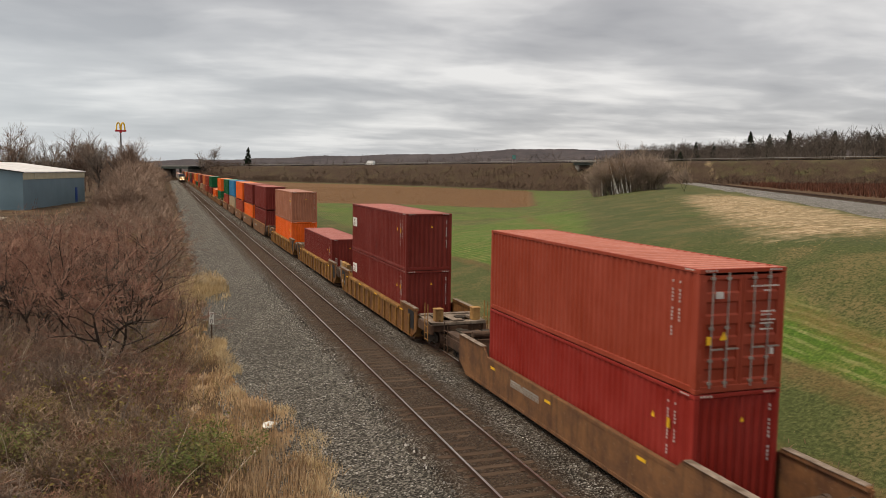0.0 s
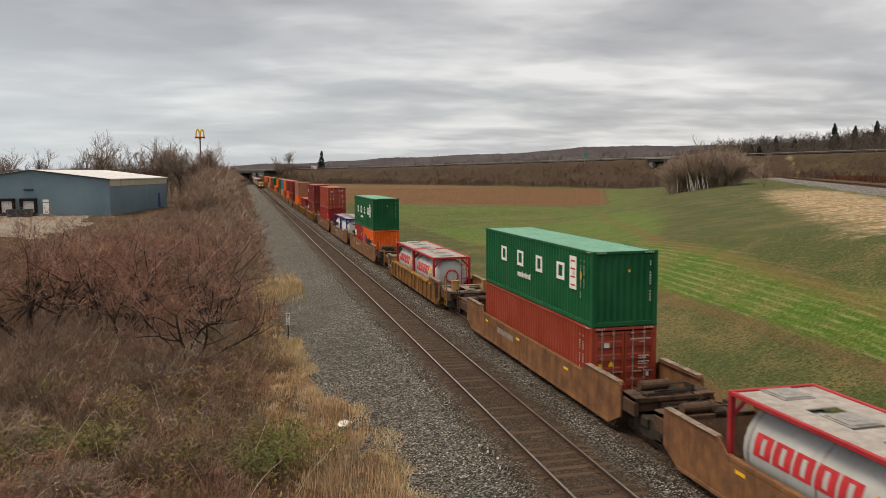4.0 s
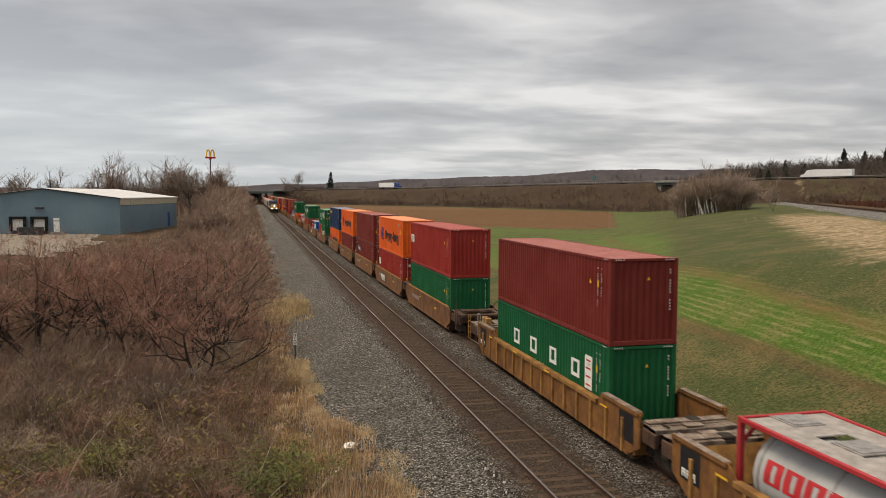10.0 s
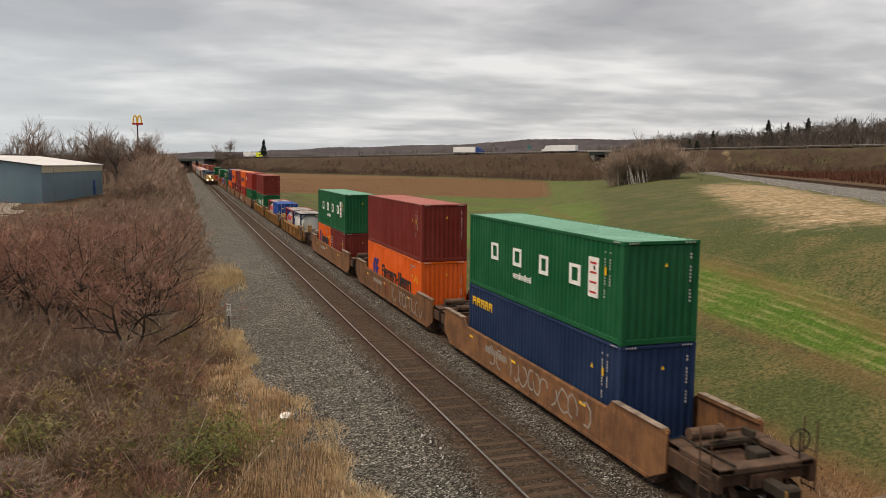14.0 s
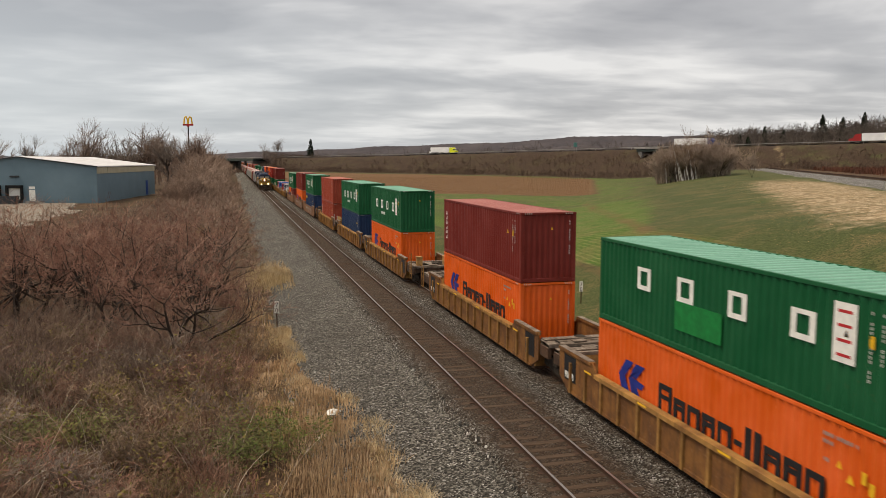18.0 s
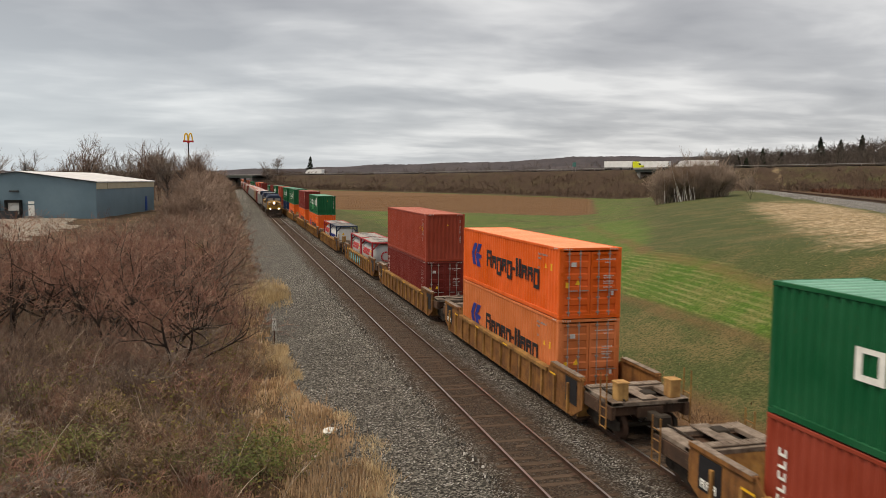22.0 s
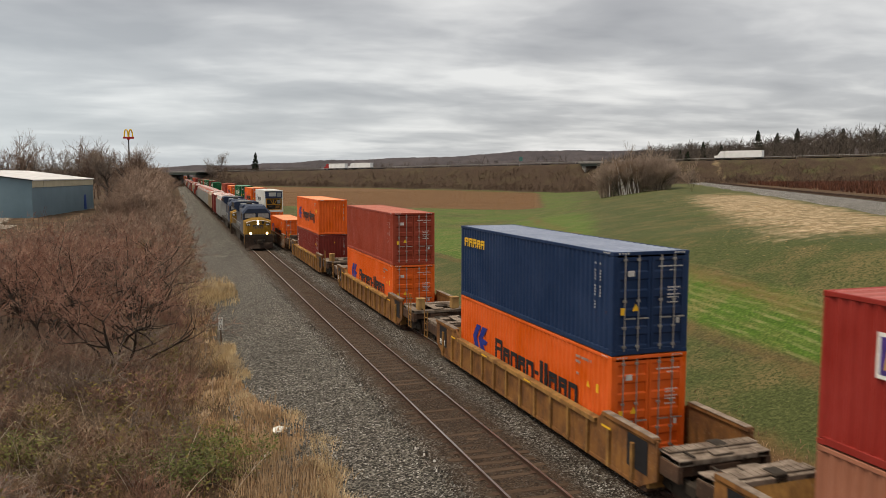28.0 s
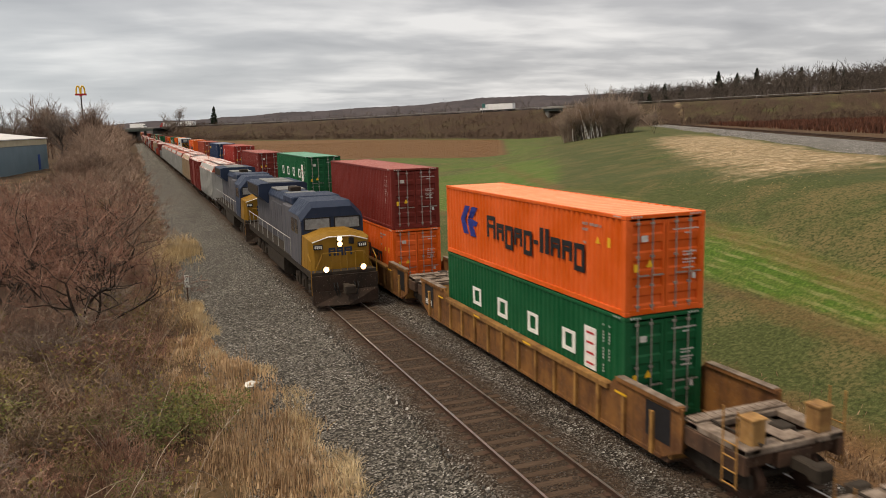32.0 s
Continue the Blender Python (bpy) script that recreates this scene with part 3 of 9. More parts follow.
def track(name, x, label):
    t = thing(name, label, "railway track", kind="structure")
    t.matrix_basis = Matrix.Translation((x, 0, 0))
    rail = shared("rail", lambda: rail_mesh(-900, 1500).mesh("rail"))
    head = shared("railhead", lambda: head_mesh().mesh("running_surface"))
    for sx in (-0.7525, 0.7525):
        r = part("rail", rail, RAIL_SIDE, t, "rusty steel rail", (sx, 0, 0))
        part("running_surface", head, RAIL_TOP, r, "polished rail head")
    tie = shared("tie", lambda: Geo().cbox(-1.28, 1.28, -0.115, 0.115, -0.34, -0.128, 0.015).mesh("tie"))
    rng = random.Random(int(x * 10))
    for i in range(150):
        part("tie", tie, TIE_WOOD, t, at=pose(rng.uniform(-0.05, 0.05), 11.0 + i * 0.53 + rng.uniform(-0.02, 0.02), rng.uniform(-0.016, 0.010), 0, 0, rng.uniform(-1.0, 1.0)))
    far = Geo()
    for i in range(900):
        y = 11.0 + (150 + i) * 0.53
        far.box(-1.28, 1.28, y - 0.115, y + 0.115, -0.3, -0.128)
    for i in range(1715):
        y = 10.47 - i * 0.53
        far.box(-1.28, 1.28, y - 0.115, y + 0.115, -0.3, -0.128)
    part("far_ties", far, TIE_WOOD, t, kind="stuff")
    g = Geo()
    for i in range(150):
        y = 11.0 + i * 0.53
        for sx in (-0.7525, 0.7525):
            g.box(sx - 0.17, sx + 0.17, y - 0.09, y + 0.09, -0.135, -0.118)
    part("tie_plates", g, RAIL_SIDE, t, kind="stuff")
    return t


track("track_1", TRACK_1, "railway track with worn wooden ties and rusty rails")
track("track_2", TRACK_2, "railway track with dark wooden ties under the container train")

# ---- shipping containers ----
W2 = 1.219  # half the width of a container
HC, STD = 2.896, 2.591


def wave_points(a, b, pitch, depth):
    """A trapezoid corrugation from a to b: (place along, inset)."""
    n = max(2, round((b - a) / pitch))
    p = (b - a) / n
    out = []
    for i in range(n):
        s = a + i * p
        out += [(s, 0.0), (s + 0.26 * p, 0.0), (s + 0.5 * p, depth), (s + 0.76 * p, depth)]
    return out + [(b, 0.0)]


def side_mesh(L, H):
    g = Geo()
    pts = wave_points(-L / 2 + 0.14, L / 2 - 0.14, 0.278, 0.05)
    v, f = [], []
    for y, d in pts:
        v += [(-W2 + 0.012 + d, y, 0.16), (-W2 + 0.012 + d, y, H - 0.10)]
    for i in range(len(pts) - 1):
        f.append((2 * i, 2 * i + 1, 2 * i + 3, 2 * i + 2))
    return g.add(v, f).mesh("side_panel")


def roof_mesh(L, H):
    pts = wave_points(-L / 2 + 0.25, L / 2 - 0.25, 0.36, 0.03)
    v, f = [], []
    for y, d in pts:
        v += [(-W2 + 0.06, y, H - 0.012 - d), (W2 - 0.06, y, H - 0.012 - d)]
    for i in range(len(pts) - 1):
        f.append((2 * i, 2 * i + 1, 2 * i + 3, 2 * i + 2))
    g = Geo().add(v, f)
    g.box(-W2 + 0.02, W2 - 0.02, -L / 2 + 0.02, -L / 2 + 0.25, H - 0.03, H - 0.008)
    g.box(-W2 + 0.02, W2 - 0.02, L / 2 - 0.25, L / 2 - 0.02, H - 0.03, H - 0.008)
    me = g.mesh("roof")
    # picks out the troughs that get the darker tone
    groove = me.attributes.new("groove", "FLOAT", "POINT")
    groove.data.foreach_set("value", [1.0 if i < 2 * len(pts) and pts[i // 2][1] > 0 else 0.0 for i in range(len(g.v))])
    return me


def end_mesh(L, H):
    pts = wave_points(-W2 + 0.12, W2 - 0.12, 0.25, 0.045)
    v, f = [], []
    for x, d in pts:
        v += [(x, -L / 2 + 0.02 + d, 0.16), (x, -L / 2 + 0.02 + d, H - 0.12)]
    for i in range(len(pts) - 1):
        f.append((2 * i, 2 * i + 2, 2 * i + 3, 2 * i + 1))
    return Geo().add(v, f).mesh("end_panel")


def door_mesh(L, H, side):
    """One leaf with its pressed horizontal panels; side -1 or 1."""
    g = Geo()
    x0, x1 = (-W2 + 0.13, -0.012) if side < 0 else (0.012, W2 - 0.13)
    y = -L / 2 + 0.02
    zs = [0.17 + i * (H - 0.32) / 5 for i in range(6)]
    prof = [(0.0, zs[0])]
    for a, b in zip(zs, zs[1:]):
        prof += [(0.0, a + 0.09), (0.035, a + 0.14), (0.035, b - 0.14), (0.0, b - 0.09)]
    prof.append((0.0, zs[-1]))
    v, f = [], []
    for d, z in prof:
        v += [(x0 + 0.09, y + d, z), (x1 - 0.09, y + d, z)]
    for i in range(len(prof) - 1):
        f.append((2 * i, 2 * i + 1, 2 * i + 3, 2 * i + 2))
    g.add(v, f)
    g.box(x0, x0 + 0.09, y - 0.012, y + 0.04, zs[0], zs[-1]).box(x1 - 0.09, x1, y - 0.012, y + 0.04, zs[0], zs[-1])
    for k in range(4):
        z = 0.35 + k * (H - 0.75) / 3
        g.box(x0 - 0.06 if side < 0 else x1 - 0.02, x0 + 0.02 if side < 0 else x1 + 0.06, y - 0.02, y + 0.03, z, z + 0.12)
    return g.mesh("door")


def bar_mesh(L, H):
    g = Geo().tube((0, -L / 2 - 0.022, 0.13), (0, -L / 2 - 0.022, H - 0.09), 0.02, 6)
    for z in (0.22, 0.75, 1.5, H - 0.25):
        g.box(-0.05, 0.05, -L / 2 - 0.035, -L / 2 + 0.02, z, z + 0.06)
    g.box(-0.03, 0.33, -L / 2 - 0.05, -L / 2 - 0.03, 1.02, 1.06)
    return g.mesh("locking_bar")


def post_mesh(L, H, y):
    g = Geo()
    s = -1 if y < 0 else 1
    y0, y1 = sorted((s * (L / 2 - 0.005), s * (L / 2 - 0.15)))
    g.cbox(-W2 + 0.004, -W2 + 0.15, y0, y1, 0.118, H - 0.118, 0.015)
    for z in (0.0, H - 0.118):
        y2, y3 = sorted((s * L / 2, s * (L / 2 - 0.178)))
        g.cbox(-W2, -W2 + 0.162, y2, y3, z, z + 0.118, 0.012)
    return g.mesh("corner_post")


def rail_bar(L, z0, z1):
    return Geo().cbox(-W2 + 0.002, -W2 + 0.08, -L / 2 + 0.15, L / 2 - 0.15, z0, z1, 0.01).mesh("side_rail")


def header_mesh(L, z0, z1):
    return Geo().cbox(-W2 + 0.15, W2 - 0.15, -L / 2 + 0.0, -L / 2 + 0.09, z0, z1, 0.01).mesh("header")


MIRROR_X = pose(0, 0, 0, 0, 0, 180)


def letter_blocks(spec, z, h, thick, x=-W2 - 0.004, hole=0.42, y_of=None):
    """Plain blocks in place of a name: spec is rows of (from, to, drop, rise); a block wider than two strokes is a hollow frame."""
    g = Geo()
    for a, b, drop, rise in spec:
        z0, z1 = z - drop * h, z + rise * h
        s = thick
        if b - a < 2.4 * s:
            g.box(x, x + 0.012, -b, -a, z0, z1)
        else:
            g.box(x, x + 0.012, -a - s, -a, z0, z1).box(x, x + 0.012, -b, -b + s, z0, z1)
            g.box(x, x + 0.012, -b + s, -a - s, z1 - s, z1)
            if drop < 0.1 and rise > 0.6:
                g.box(x, x + 0.012, -b + s, -a - s, z0 + (z1 - z0) * 0.45, z0 + (z1 - z0) * 0.45 + s * 0.8)
            else:
                g.box(x, x + 0.012, -b + s, -a - s, z0, z0 + s)
    return g


def name_spec(start, end, heights):
    """Spread letter blocks from start to end; heights is a string: H tall and wide, l tall stroke, o low, p with a tail, - a dash."""
    wide = {"H": 1.15, "l": 0.5, "o": 1.0, "p": 1.0, "-": 0.6}
    total = sum(wide[c] for c in heights)
    out, s = [], start
    for c in heights:
        w = (end - start) * wide[c] / total
        gap = (end - start) / total * 0.16
        a, b = s + gap / 2, s + w - gap / 2
        out.append((a, b, 0.28 if c == "p" else (-0.28 if c == "-" else 0.0), {"H": 1.0, "l": 1.0, "o": 0.74, "p": 0.74, "-": 0.44}[c]))
        s += w
    return out


def flag_shape(s0, s1, z0, z1, x=-W2 - 0.004):
    """The two slanted bars with a stepped arm that stand for the carrier's sign."""
    g = Geo()
    w, h = s1 - s0, z1 - z0

    def pl(pts):
        g.prism([(-(s0 + a * w), z0 + b * h) for a, b in pts], 0, x, x + 0.012)
    pl([(0.28, 1.0), (0.56, 1.0), (0.25, 0.52), (0.46, 0.04), (0.16, 0.04), (0.0, 0.52)])
    pl([(0.66, 1.0), (1.0, 1.0), (0.70, 0.60), (0.44, 0.60), (0.40, 0.52)])
    pl([(0.40, 0.52), (0.44, 0.60), (1.0, 0.52), (0.90, 0.36), (0.50, 0.36)])
    pl([(0.50, 0.36), (0.72, 0.36), (0.90, 0.0), (0.58, 0.0), (0.40, 0.52)])
    return g


def mark(ob, geo, mat, label, L):
    part("marking", geo, mat, ob, label, (0, L / 2, 0), "stuff")


def decorate(ob, style, L, H, doors):
    """Plain shapes for the carrier's marks on the side towards the near track; s runs from the far end."""
    if style == "flag":
        k = L / 12.192
        mark(ob, shared(("flag", L, H), lambda: flag_shape(1.45 * k, 3.0 * k, 0.9, 1.98).mesh("marking")), INK_BLUE, "dark blue carrier sign", L)
        mark(ob, shared(("flagname", L, H), lambda: letter_blocks(name_spec(3.75 * k, 10.3 * k, "Hopop-lloop"), 1.05, 0.76, 0.15).mesh("marking")), INK_BLACK, "black blocks of a carrier name", L)
        mark(ob, shared(("triangle", L), lambda: Geo().prism([(-10.8 * k, 1.74), (-11.0 * k, 1.74), (-10.9 * k, 1.92)], 0, -W2 - 0.004, -W2 + 0.008)
                        .box(-W2 - 0.004, -W2 + 0.008, -11.5 * k, -11.38 * k, 1.70, 1.95).mesh("marking")), INK_YELLOW, "yellow warning stickers", L)
    if style == "flagwhite":
        mark(ob, flag_shape(1.6, 2.8, 1.35, 2.15), INK_BLUE, "blue carrier sign", L)
        mark(ob, letter_blocks(name_spec(3.4, 7.9, "Hopop-lloop"), 1.45, 0.50, 0.09), INK_BLACK, "black blocks of a carrier name", L)
    if style in ("wide", "wide20"):
        k = 1.0 if style == "wide" else 0.5
        spec = [(2.45, 3.18, 0, 1), (4.58, 5.34, 0, 1), (6.82, 7.52, 0, 1), (9.02, 9.76, 0, 1)] if k == 1 else [(0.9, 1.6, 0, 1), (1.9, 2.6, 0, 1), (2.9, 3.6, 0, 1), (3.9, 4.6, 0, 1)]

        def caps():
            g = Geo()
            x0, x1, t = -W2 - 0.004, -W2 + 0.008, 0.17 if k == 1 else 0.14
            z0, z1 = (1.32, 1.96) if k == 1 else (1.06, 1.64)
            for a, b, _, _ in spec:
                g.box(x0, x1, -a - t, -a, z0, z1).box(x0, x1, -b, -b + t, z0, z1)
                g.box(x0, x1, -b + t, -a - t, z0, z0 + t * 0.75).box(x0, x1, -b + t, -a - t, z1 - t * 0.6, z1)
            return g.mesh("marking")
        mark(ob, shared(("caps", k), caps), INK_WHITE, "large white blocks of a carrier name", L)
        if k == 1:
            mark(ob, shared("strip", lambda: Geo().box(-W2 - 0.004, -W2 + 0.006, -10.85, -10.25, 1.12, 2.3).mesh("marking")), INK_WHITE, "white panel with red strokes", L)
            mark(ob, shared("strokes", lambda: Geo().box(-W2 - 0.008, -W2 + 0.006, -10.74, -10.36, 1.24, 1.30).box(-W2 - 0.008, -W2 + 0.006, -10.74, -10.36, 1.53, 1.59)
                            .box(-W2 - 0.008, -W2 + 0.006, -10.74, -10.36, 1.82, 1.88).box(-W2 - 0.008, -W2 + 0.006, -10.74, -10.36, 2.1, 2.16).mesh("marking")), INK_RED, "red strokes on a white panel", L)
            mark(ob, shared("web", lambda: letter_blocks(name_spec(4.6, 6.2, "oooloolool"), 0.86, 0.24, 0.035).mesh("marking")), INK_WHITE, "small white line of writing", L)
    if style == "boxlogo":
        mark(ob, letter_blocks([(0.25, 0.7, 0, 1), (0.8, 1.1, 0, 1), (1.15, 1.3, 0, 1)], 1.5 if H > 2.7 else 1.4, 0.55, 0.1), INK_WHITE, "white block logo", L)
    if style == "yellowname":
        mark(ob, letter_blocks([(0.45, 0.85, 0, 1), (0.95, 1.3, 0, 1), (1.4, 1.75, 0, 1), (1.85, 2.15, 0, 1), (2.25, 2.6, 0, 1)], 2.1, 0.34, 0.08), INK_YELLOW, "yellow blocks of an owner's name", L)
    if style == "column":
        mark(ob, shared(("column", H), lambda: Geo_column(0.45, 0.7, 0.75, H - 0.6, 6, 0.06).mesh("marking")), INK_WHITE, "column of white block letters", L)
    if style == "name20":
        k = L / 12.192
        mark(ob, letter_blocks([(1.0, 1.5, 0, 0.7), (1.6, 2.0, 0, 0.6), (2.1, 2.5, 0, 0.6)], 1.3, 0.7, 0.13), INK_WHITE, "white block letters", L)
    if style == "label":
        mark(ob, Geo().box(-W2 - 0.004, -W2 + 0.008, -2.9, -0.9, 1.65, 2.3), INK_BLACK, "black name board", L)
        mark(ob, letter_blocks([(1.05, 1.4, 0, 1.2), (1.5, 1.8, 0, 0.9), (1.9, 2.2, 0, 0.9), (2.3, 2.6, 0, 0.9)], 1.78, 0.32, 0.06, -W2 - 0.008), INK_WHITE, "pale block letters", L)
    if style == "square":
        mark(ob, Geo().box(-W2 - 0.004, -W2 + 0.006, -2.0, -1.25, 1.55, 2.35), INK_WHITE, "white-edged square sign", L)
        mark(ob, Geo().box(-W2 - 0.008, -W2 + 0.006, -1.93, -1.32, 1.62, 2.28), INK_PURPLE, "purple square sign", L)
        mark(ob, Geo().prism([(-1.42, 1.72), (-1.52, 1.72), (-1.62, 2.0), (-1.82, 2.18), (-1.5, 2.18)], 0, -W2 - 0.012, -W2 + 0.006), INK_YELLOW, "yellow stroke on the sign", L)
    if style == "whitepanel":
        mark(ob, Geo().box(-W2 - 0.004, -W2 + 0.006, -0.95, -0.3, 0.7, 2.5), INK_WHITE, "white name panel", L)
        mark(ob, Geo_column(0.45, 0.8, 0.85, 2.4, 4, 0.07, -W2 - 0.009), INK_BLACK, "column of dark block letters", L)
    part("marking", shared(("hazard", L, H), lambda: hazard(L, H).mesh("marking")), INK_PALE, ob, "pale hazard stripes at the top corners", kind="stuff")
    # lines of small writing near the near end of every side, plus stickers on the end
    n = L / 12.192
    level = style == "flag"
    code = shared(("code", L, H, level), lambda: small_code(L, H, level).mesh("marking"))
    mark(ob, code, INK_FADED if level else INK_PALE, "lines of small worn writing", L)
    sti = shared(("sticker", L, H, doors), lambda: sticker(L, H, doors).mesh("marking"))
    part("marking", sti, INK_YELLOW, ob, "yellow warning stickers", (0, -L / 2, 0), "stuff")
    if doors:
        part("marking", shared(("doortext", H), lambda: door_text(H).mesh("marking")), INK_PALE, ob, "lines of small white writing on the door", (0, -L / 2, 0), "stuff")
    else:
        part("marking", shared(("endtext", H), lambda: end_text(H).mesh("marking")), INK_PALE, ob, "column of small white writing", (0, -L / 2, 0), "stuff")


def hazard(L, H):
    """Short pale stripes along the top edge by the corners."""
    g = Geo()
    for i in range(4):
        for sx in (-1, 1):
            a, b = sorted((sx * (1.05 - i * 0.09), sx * (1.01 - i * 0.09)))
            g.box(a, b, -L / 2 - 0.006, -L / 2 + 0.004, H - 0.07, H - 0.02)
        g.box(-W2 - 0.005, -W2 + 0.006, -L / 2 + 0.22 + i * 0.09, -L / 2 + 0.26 + i * 0.09, H - 0.06, H - 0.02)
    return g


def Geo_column(a, b, z0, z1, n, t, x=-W2 - 0.004):
    g = Geo()
    p = (z1 - z0) / n
    for i in range(n):
        g.box(x, x + 0.012, -b, -a, z0 + i * p + p * 0.15, z0 + i * p + p * 0.15 + t)
        g.box(x, x + 0.012, -b, -b + t, z0 + i * p + p * 0.15 + t, z0 + i * p + p * 0.82)
        if i % 2:
            g.box(x, x + 0.012, -a - t, -a, z0 + i * p + p * 0.15 + t, z0 + i * p + p * 0.82)
    return g


def small_code(L, H, level):
    """Short lines of small writing near the end: level under the top rail, or two upright columns."""
    g = Geo()
    x0, x1 = -W2 - 0.004, -W2 + 0.008
    if not level:
        for s, n in ((L - 1.0, 12), (L - 0.72, 9)):
            z = H - 0.35
            for i in range(n):
                g.box(x0, x1, -s - 0.035, -s, z - 0.055, z)
                z -= 0.085 if i % 4 else 0.2
        return g
    for s, z, n in ((L - 2.05, H - 0.34, 11), (L - 2.05, H - 0.50, 4), (L - 2.0, H - 0.86, 2)):
        for i in range(n):
            if i in (4, 10):
                s += 0.06
            g.box(x0, x1, -s - i * 0.075 - 0.038, -s - i * 0.075, z - 0.075, z)
    return g


def sticker(L, H, doors):
    g = Geo()
    if doors:
        g.prism([(-0.62, 1.25), (-0.40, 1.25), (-0.51, 1.45)], 1, -0.035, -0.025)
        g.box(-0.98, -0.86, -0.035, -0.025, 1.15, 1.35)
    else:
        g.prism([(0.08, H - 0.72), (0.19, H - 0.72), (0.135, H - 0.60)], 1, -0.012, 0.0)
        g.prism([(1.52, H - 0.95), (1.66, H - 0.95), (1.59, H - 0.80)], 0, -W2 - 0.004, -W2 + 0.008)
        g.box(-W2 - 0.004, -W2 + 0.008, 0.9, 1.01, H - 1.04, H - 0.80)
    return g


def door_text(H):
    """A code line, a short line and two blocks of fine print on the right-hand leaf, a sheet on the left."""
    g = Geo()
    for z, x0, x1 in ((H - 0.40, 0.2, 0.95), (H - 0.51, 0.55, 0.75), (H - 1.0, 0.5, 0.9), (H - 1.08, 0.5, 0.8), (H - 1.2, 0.5, 0.88), (H - 1.28, 0.5, 0.82), (H - 1.42, 0.5, 0.86)):
        x = x0
        while x < x1:
            g.box(x, x + 0.028, -0.045, -0.03, z - 0.038, z)
            x += 0.052
    g.box(-0.78, -0.58, -0.045, -0.03, H - 0.68, H - 0.52).box(0.80, 0.9, -0.045, -0.03, 0.85, 1.0)
    return g


def end_text(H):
    g = Geo()
    z = H - 0.35
    rng = random.Random(8)
    while z > H - 1.75:
        g.box(0.90, 0.94, -0.012, 0.0, z - 0.06, z)
        z -= 0.10 if rng.random() < 0.85 else 0.26
    return g


COLOUR_WORD = {"maroon": "maroon", "oxide": "oxide-red", "red": "red", "brown": "faded brown", "green": "dark green", "orange": "bright orange", "faded": "sun-faded orange",
               "amber": "amber-orange", "navy": "navy blue", "blue": "blue", "sky": "sky-blue", "white": "white", "teal": "pale teal", "grey": "grey", "pale": "pale grey", "tan": "tan"}


def container(colour, style="", L=12.192, H=HC, doors=True, reefer=False, patch=None, far=False):
    size = "forty-foot" if L > 9 else "twenty-foot"
    face = "with door bars" if doors else "with corrugated end"
    sign = {"flag": " and blue sign", "flagwhite": " and blue sign", "wide": " and white lettering", "wide20": " and white lettering"}.get(style, "")
    ob = thing("shipping_container", f"{COLOUR_WORD[colour]} {size} steel container {face}{sign}", "shipping container", "containers on the train")
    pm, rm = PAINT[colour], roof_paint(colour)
    side = shared(("side", L, H, reefer), lambda: side_mesh(L, H) if not reefer else Geo().box(-W2 + 0.006, -W2 + 0.05, -L / 2 + 0.14, L / 2 - 0.14, 0.16, H - 0.1).mesh("side_panel"))
    part("side_panel", side, pm, ob)
    part("side_panel", side, pm, ob, at=MIRROR_X)
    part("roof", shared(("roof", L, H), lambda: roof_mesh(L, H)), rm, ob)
    endm = shared(("end", L, H), lambda: end_mesh(L, H))
    part("end_panel", endm, pm, ob, at=MIRROR_X)
    if reefer:
        cooling_unit(ob, L, H)
    elif doors:
        for side_ in (-1, 1):
            d = part("door", shared(("door", L, H, side_), lambda: door_mesh(L, H, side_)), pm, ob)
            for x in () if far else ((-0.85, -0.42) if side_ < 0 else (0.30, 0.73)):
                part("locking_bar", shared(("bar", L, H), lambda: bar_mesh(L, H)), STEEL, d, "galvanised locking bar", (x, 0, 0))
    else:
        part("end_panel", endm, pm, ob)
    for y in (-1, 1):
        pmesh = shared(("post", L, H, y), lambda: post_mesh(L, H, y))
        part("corner_post", pmesh, pm, ob)
        part("corner_post", shared(("post", L, H, -y), lambda: post_mesh(L, H, -y)), pm, ob, at=MIRROR_X)
    for z0, z1 in ((H - 0.10, H - 0.005),) if far else ((0.02, 0.17), (H - 0.10, H - 0.005)):
        r = shared(("rail", L, z0, z1), lambda: rail_bar(L, z0, z1))
        part("side_rail", r, pm, ob)
        part("side_rail", r, pm, ob, at=MIRROR_X)
        hd = shared(("header", L, z0, z1), lambda: header_mesh(L, z0, z1 + 0.004))
        part("header", hd, pm, ob)
        part("header", hd, pm, ob, at=MIRROR_X)
    if not far:
        decorate(ob, style, L, H, doors and not reefer)
    if patch:
        s0, s1, z0, z1, m_, lab = patch
        part("repair_patch", Geo().box(-W2 - 0.006, -W2 + 0.004, -s1, -s0, z0, z1), m_, ob, lab, (0, L / 2, 0))
    return ob


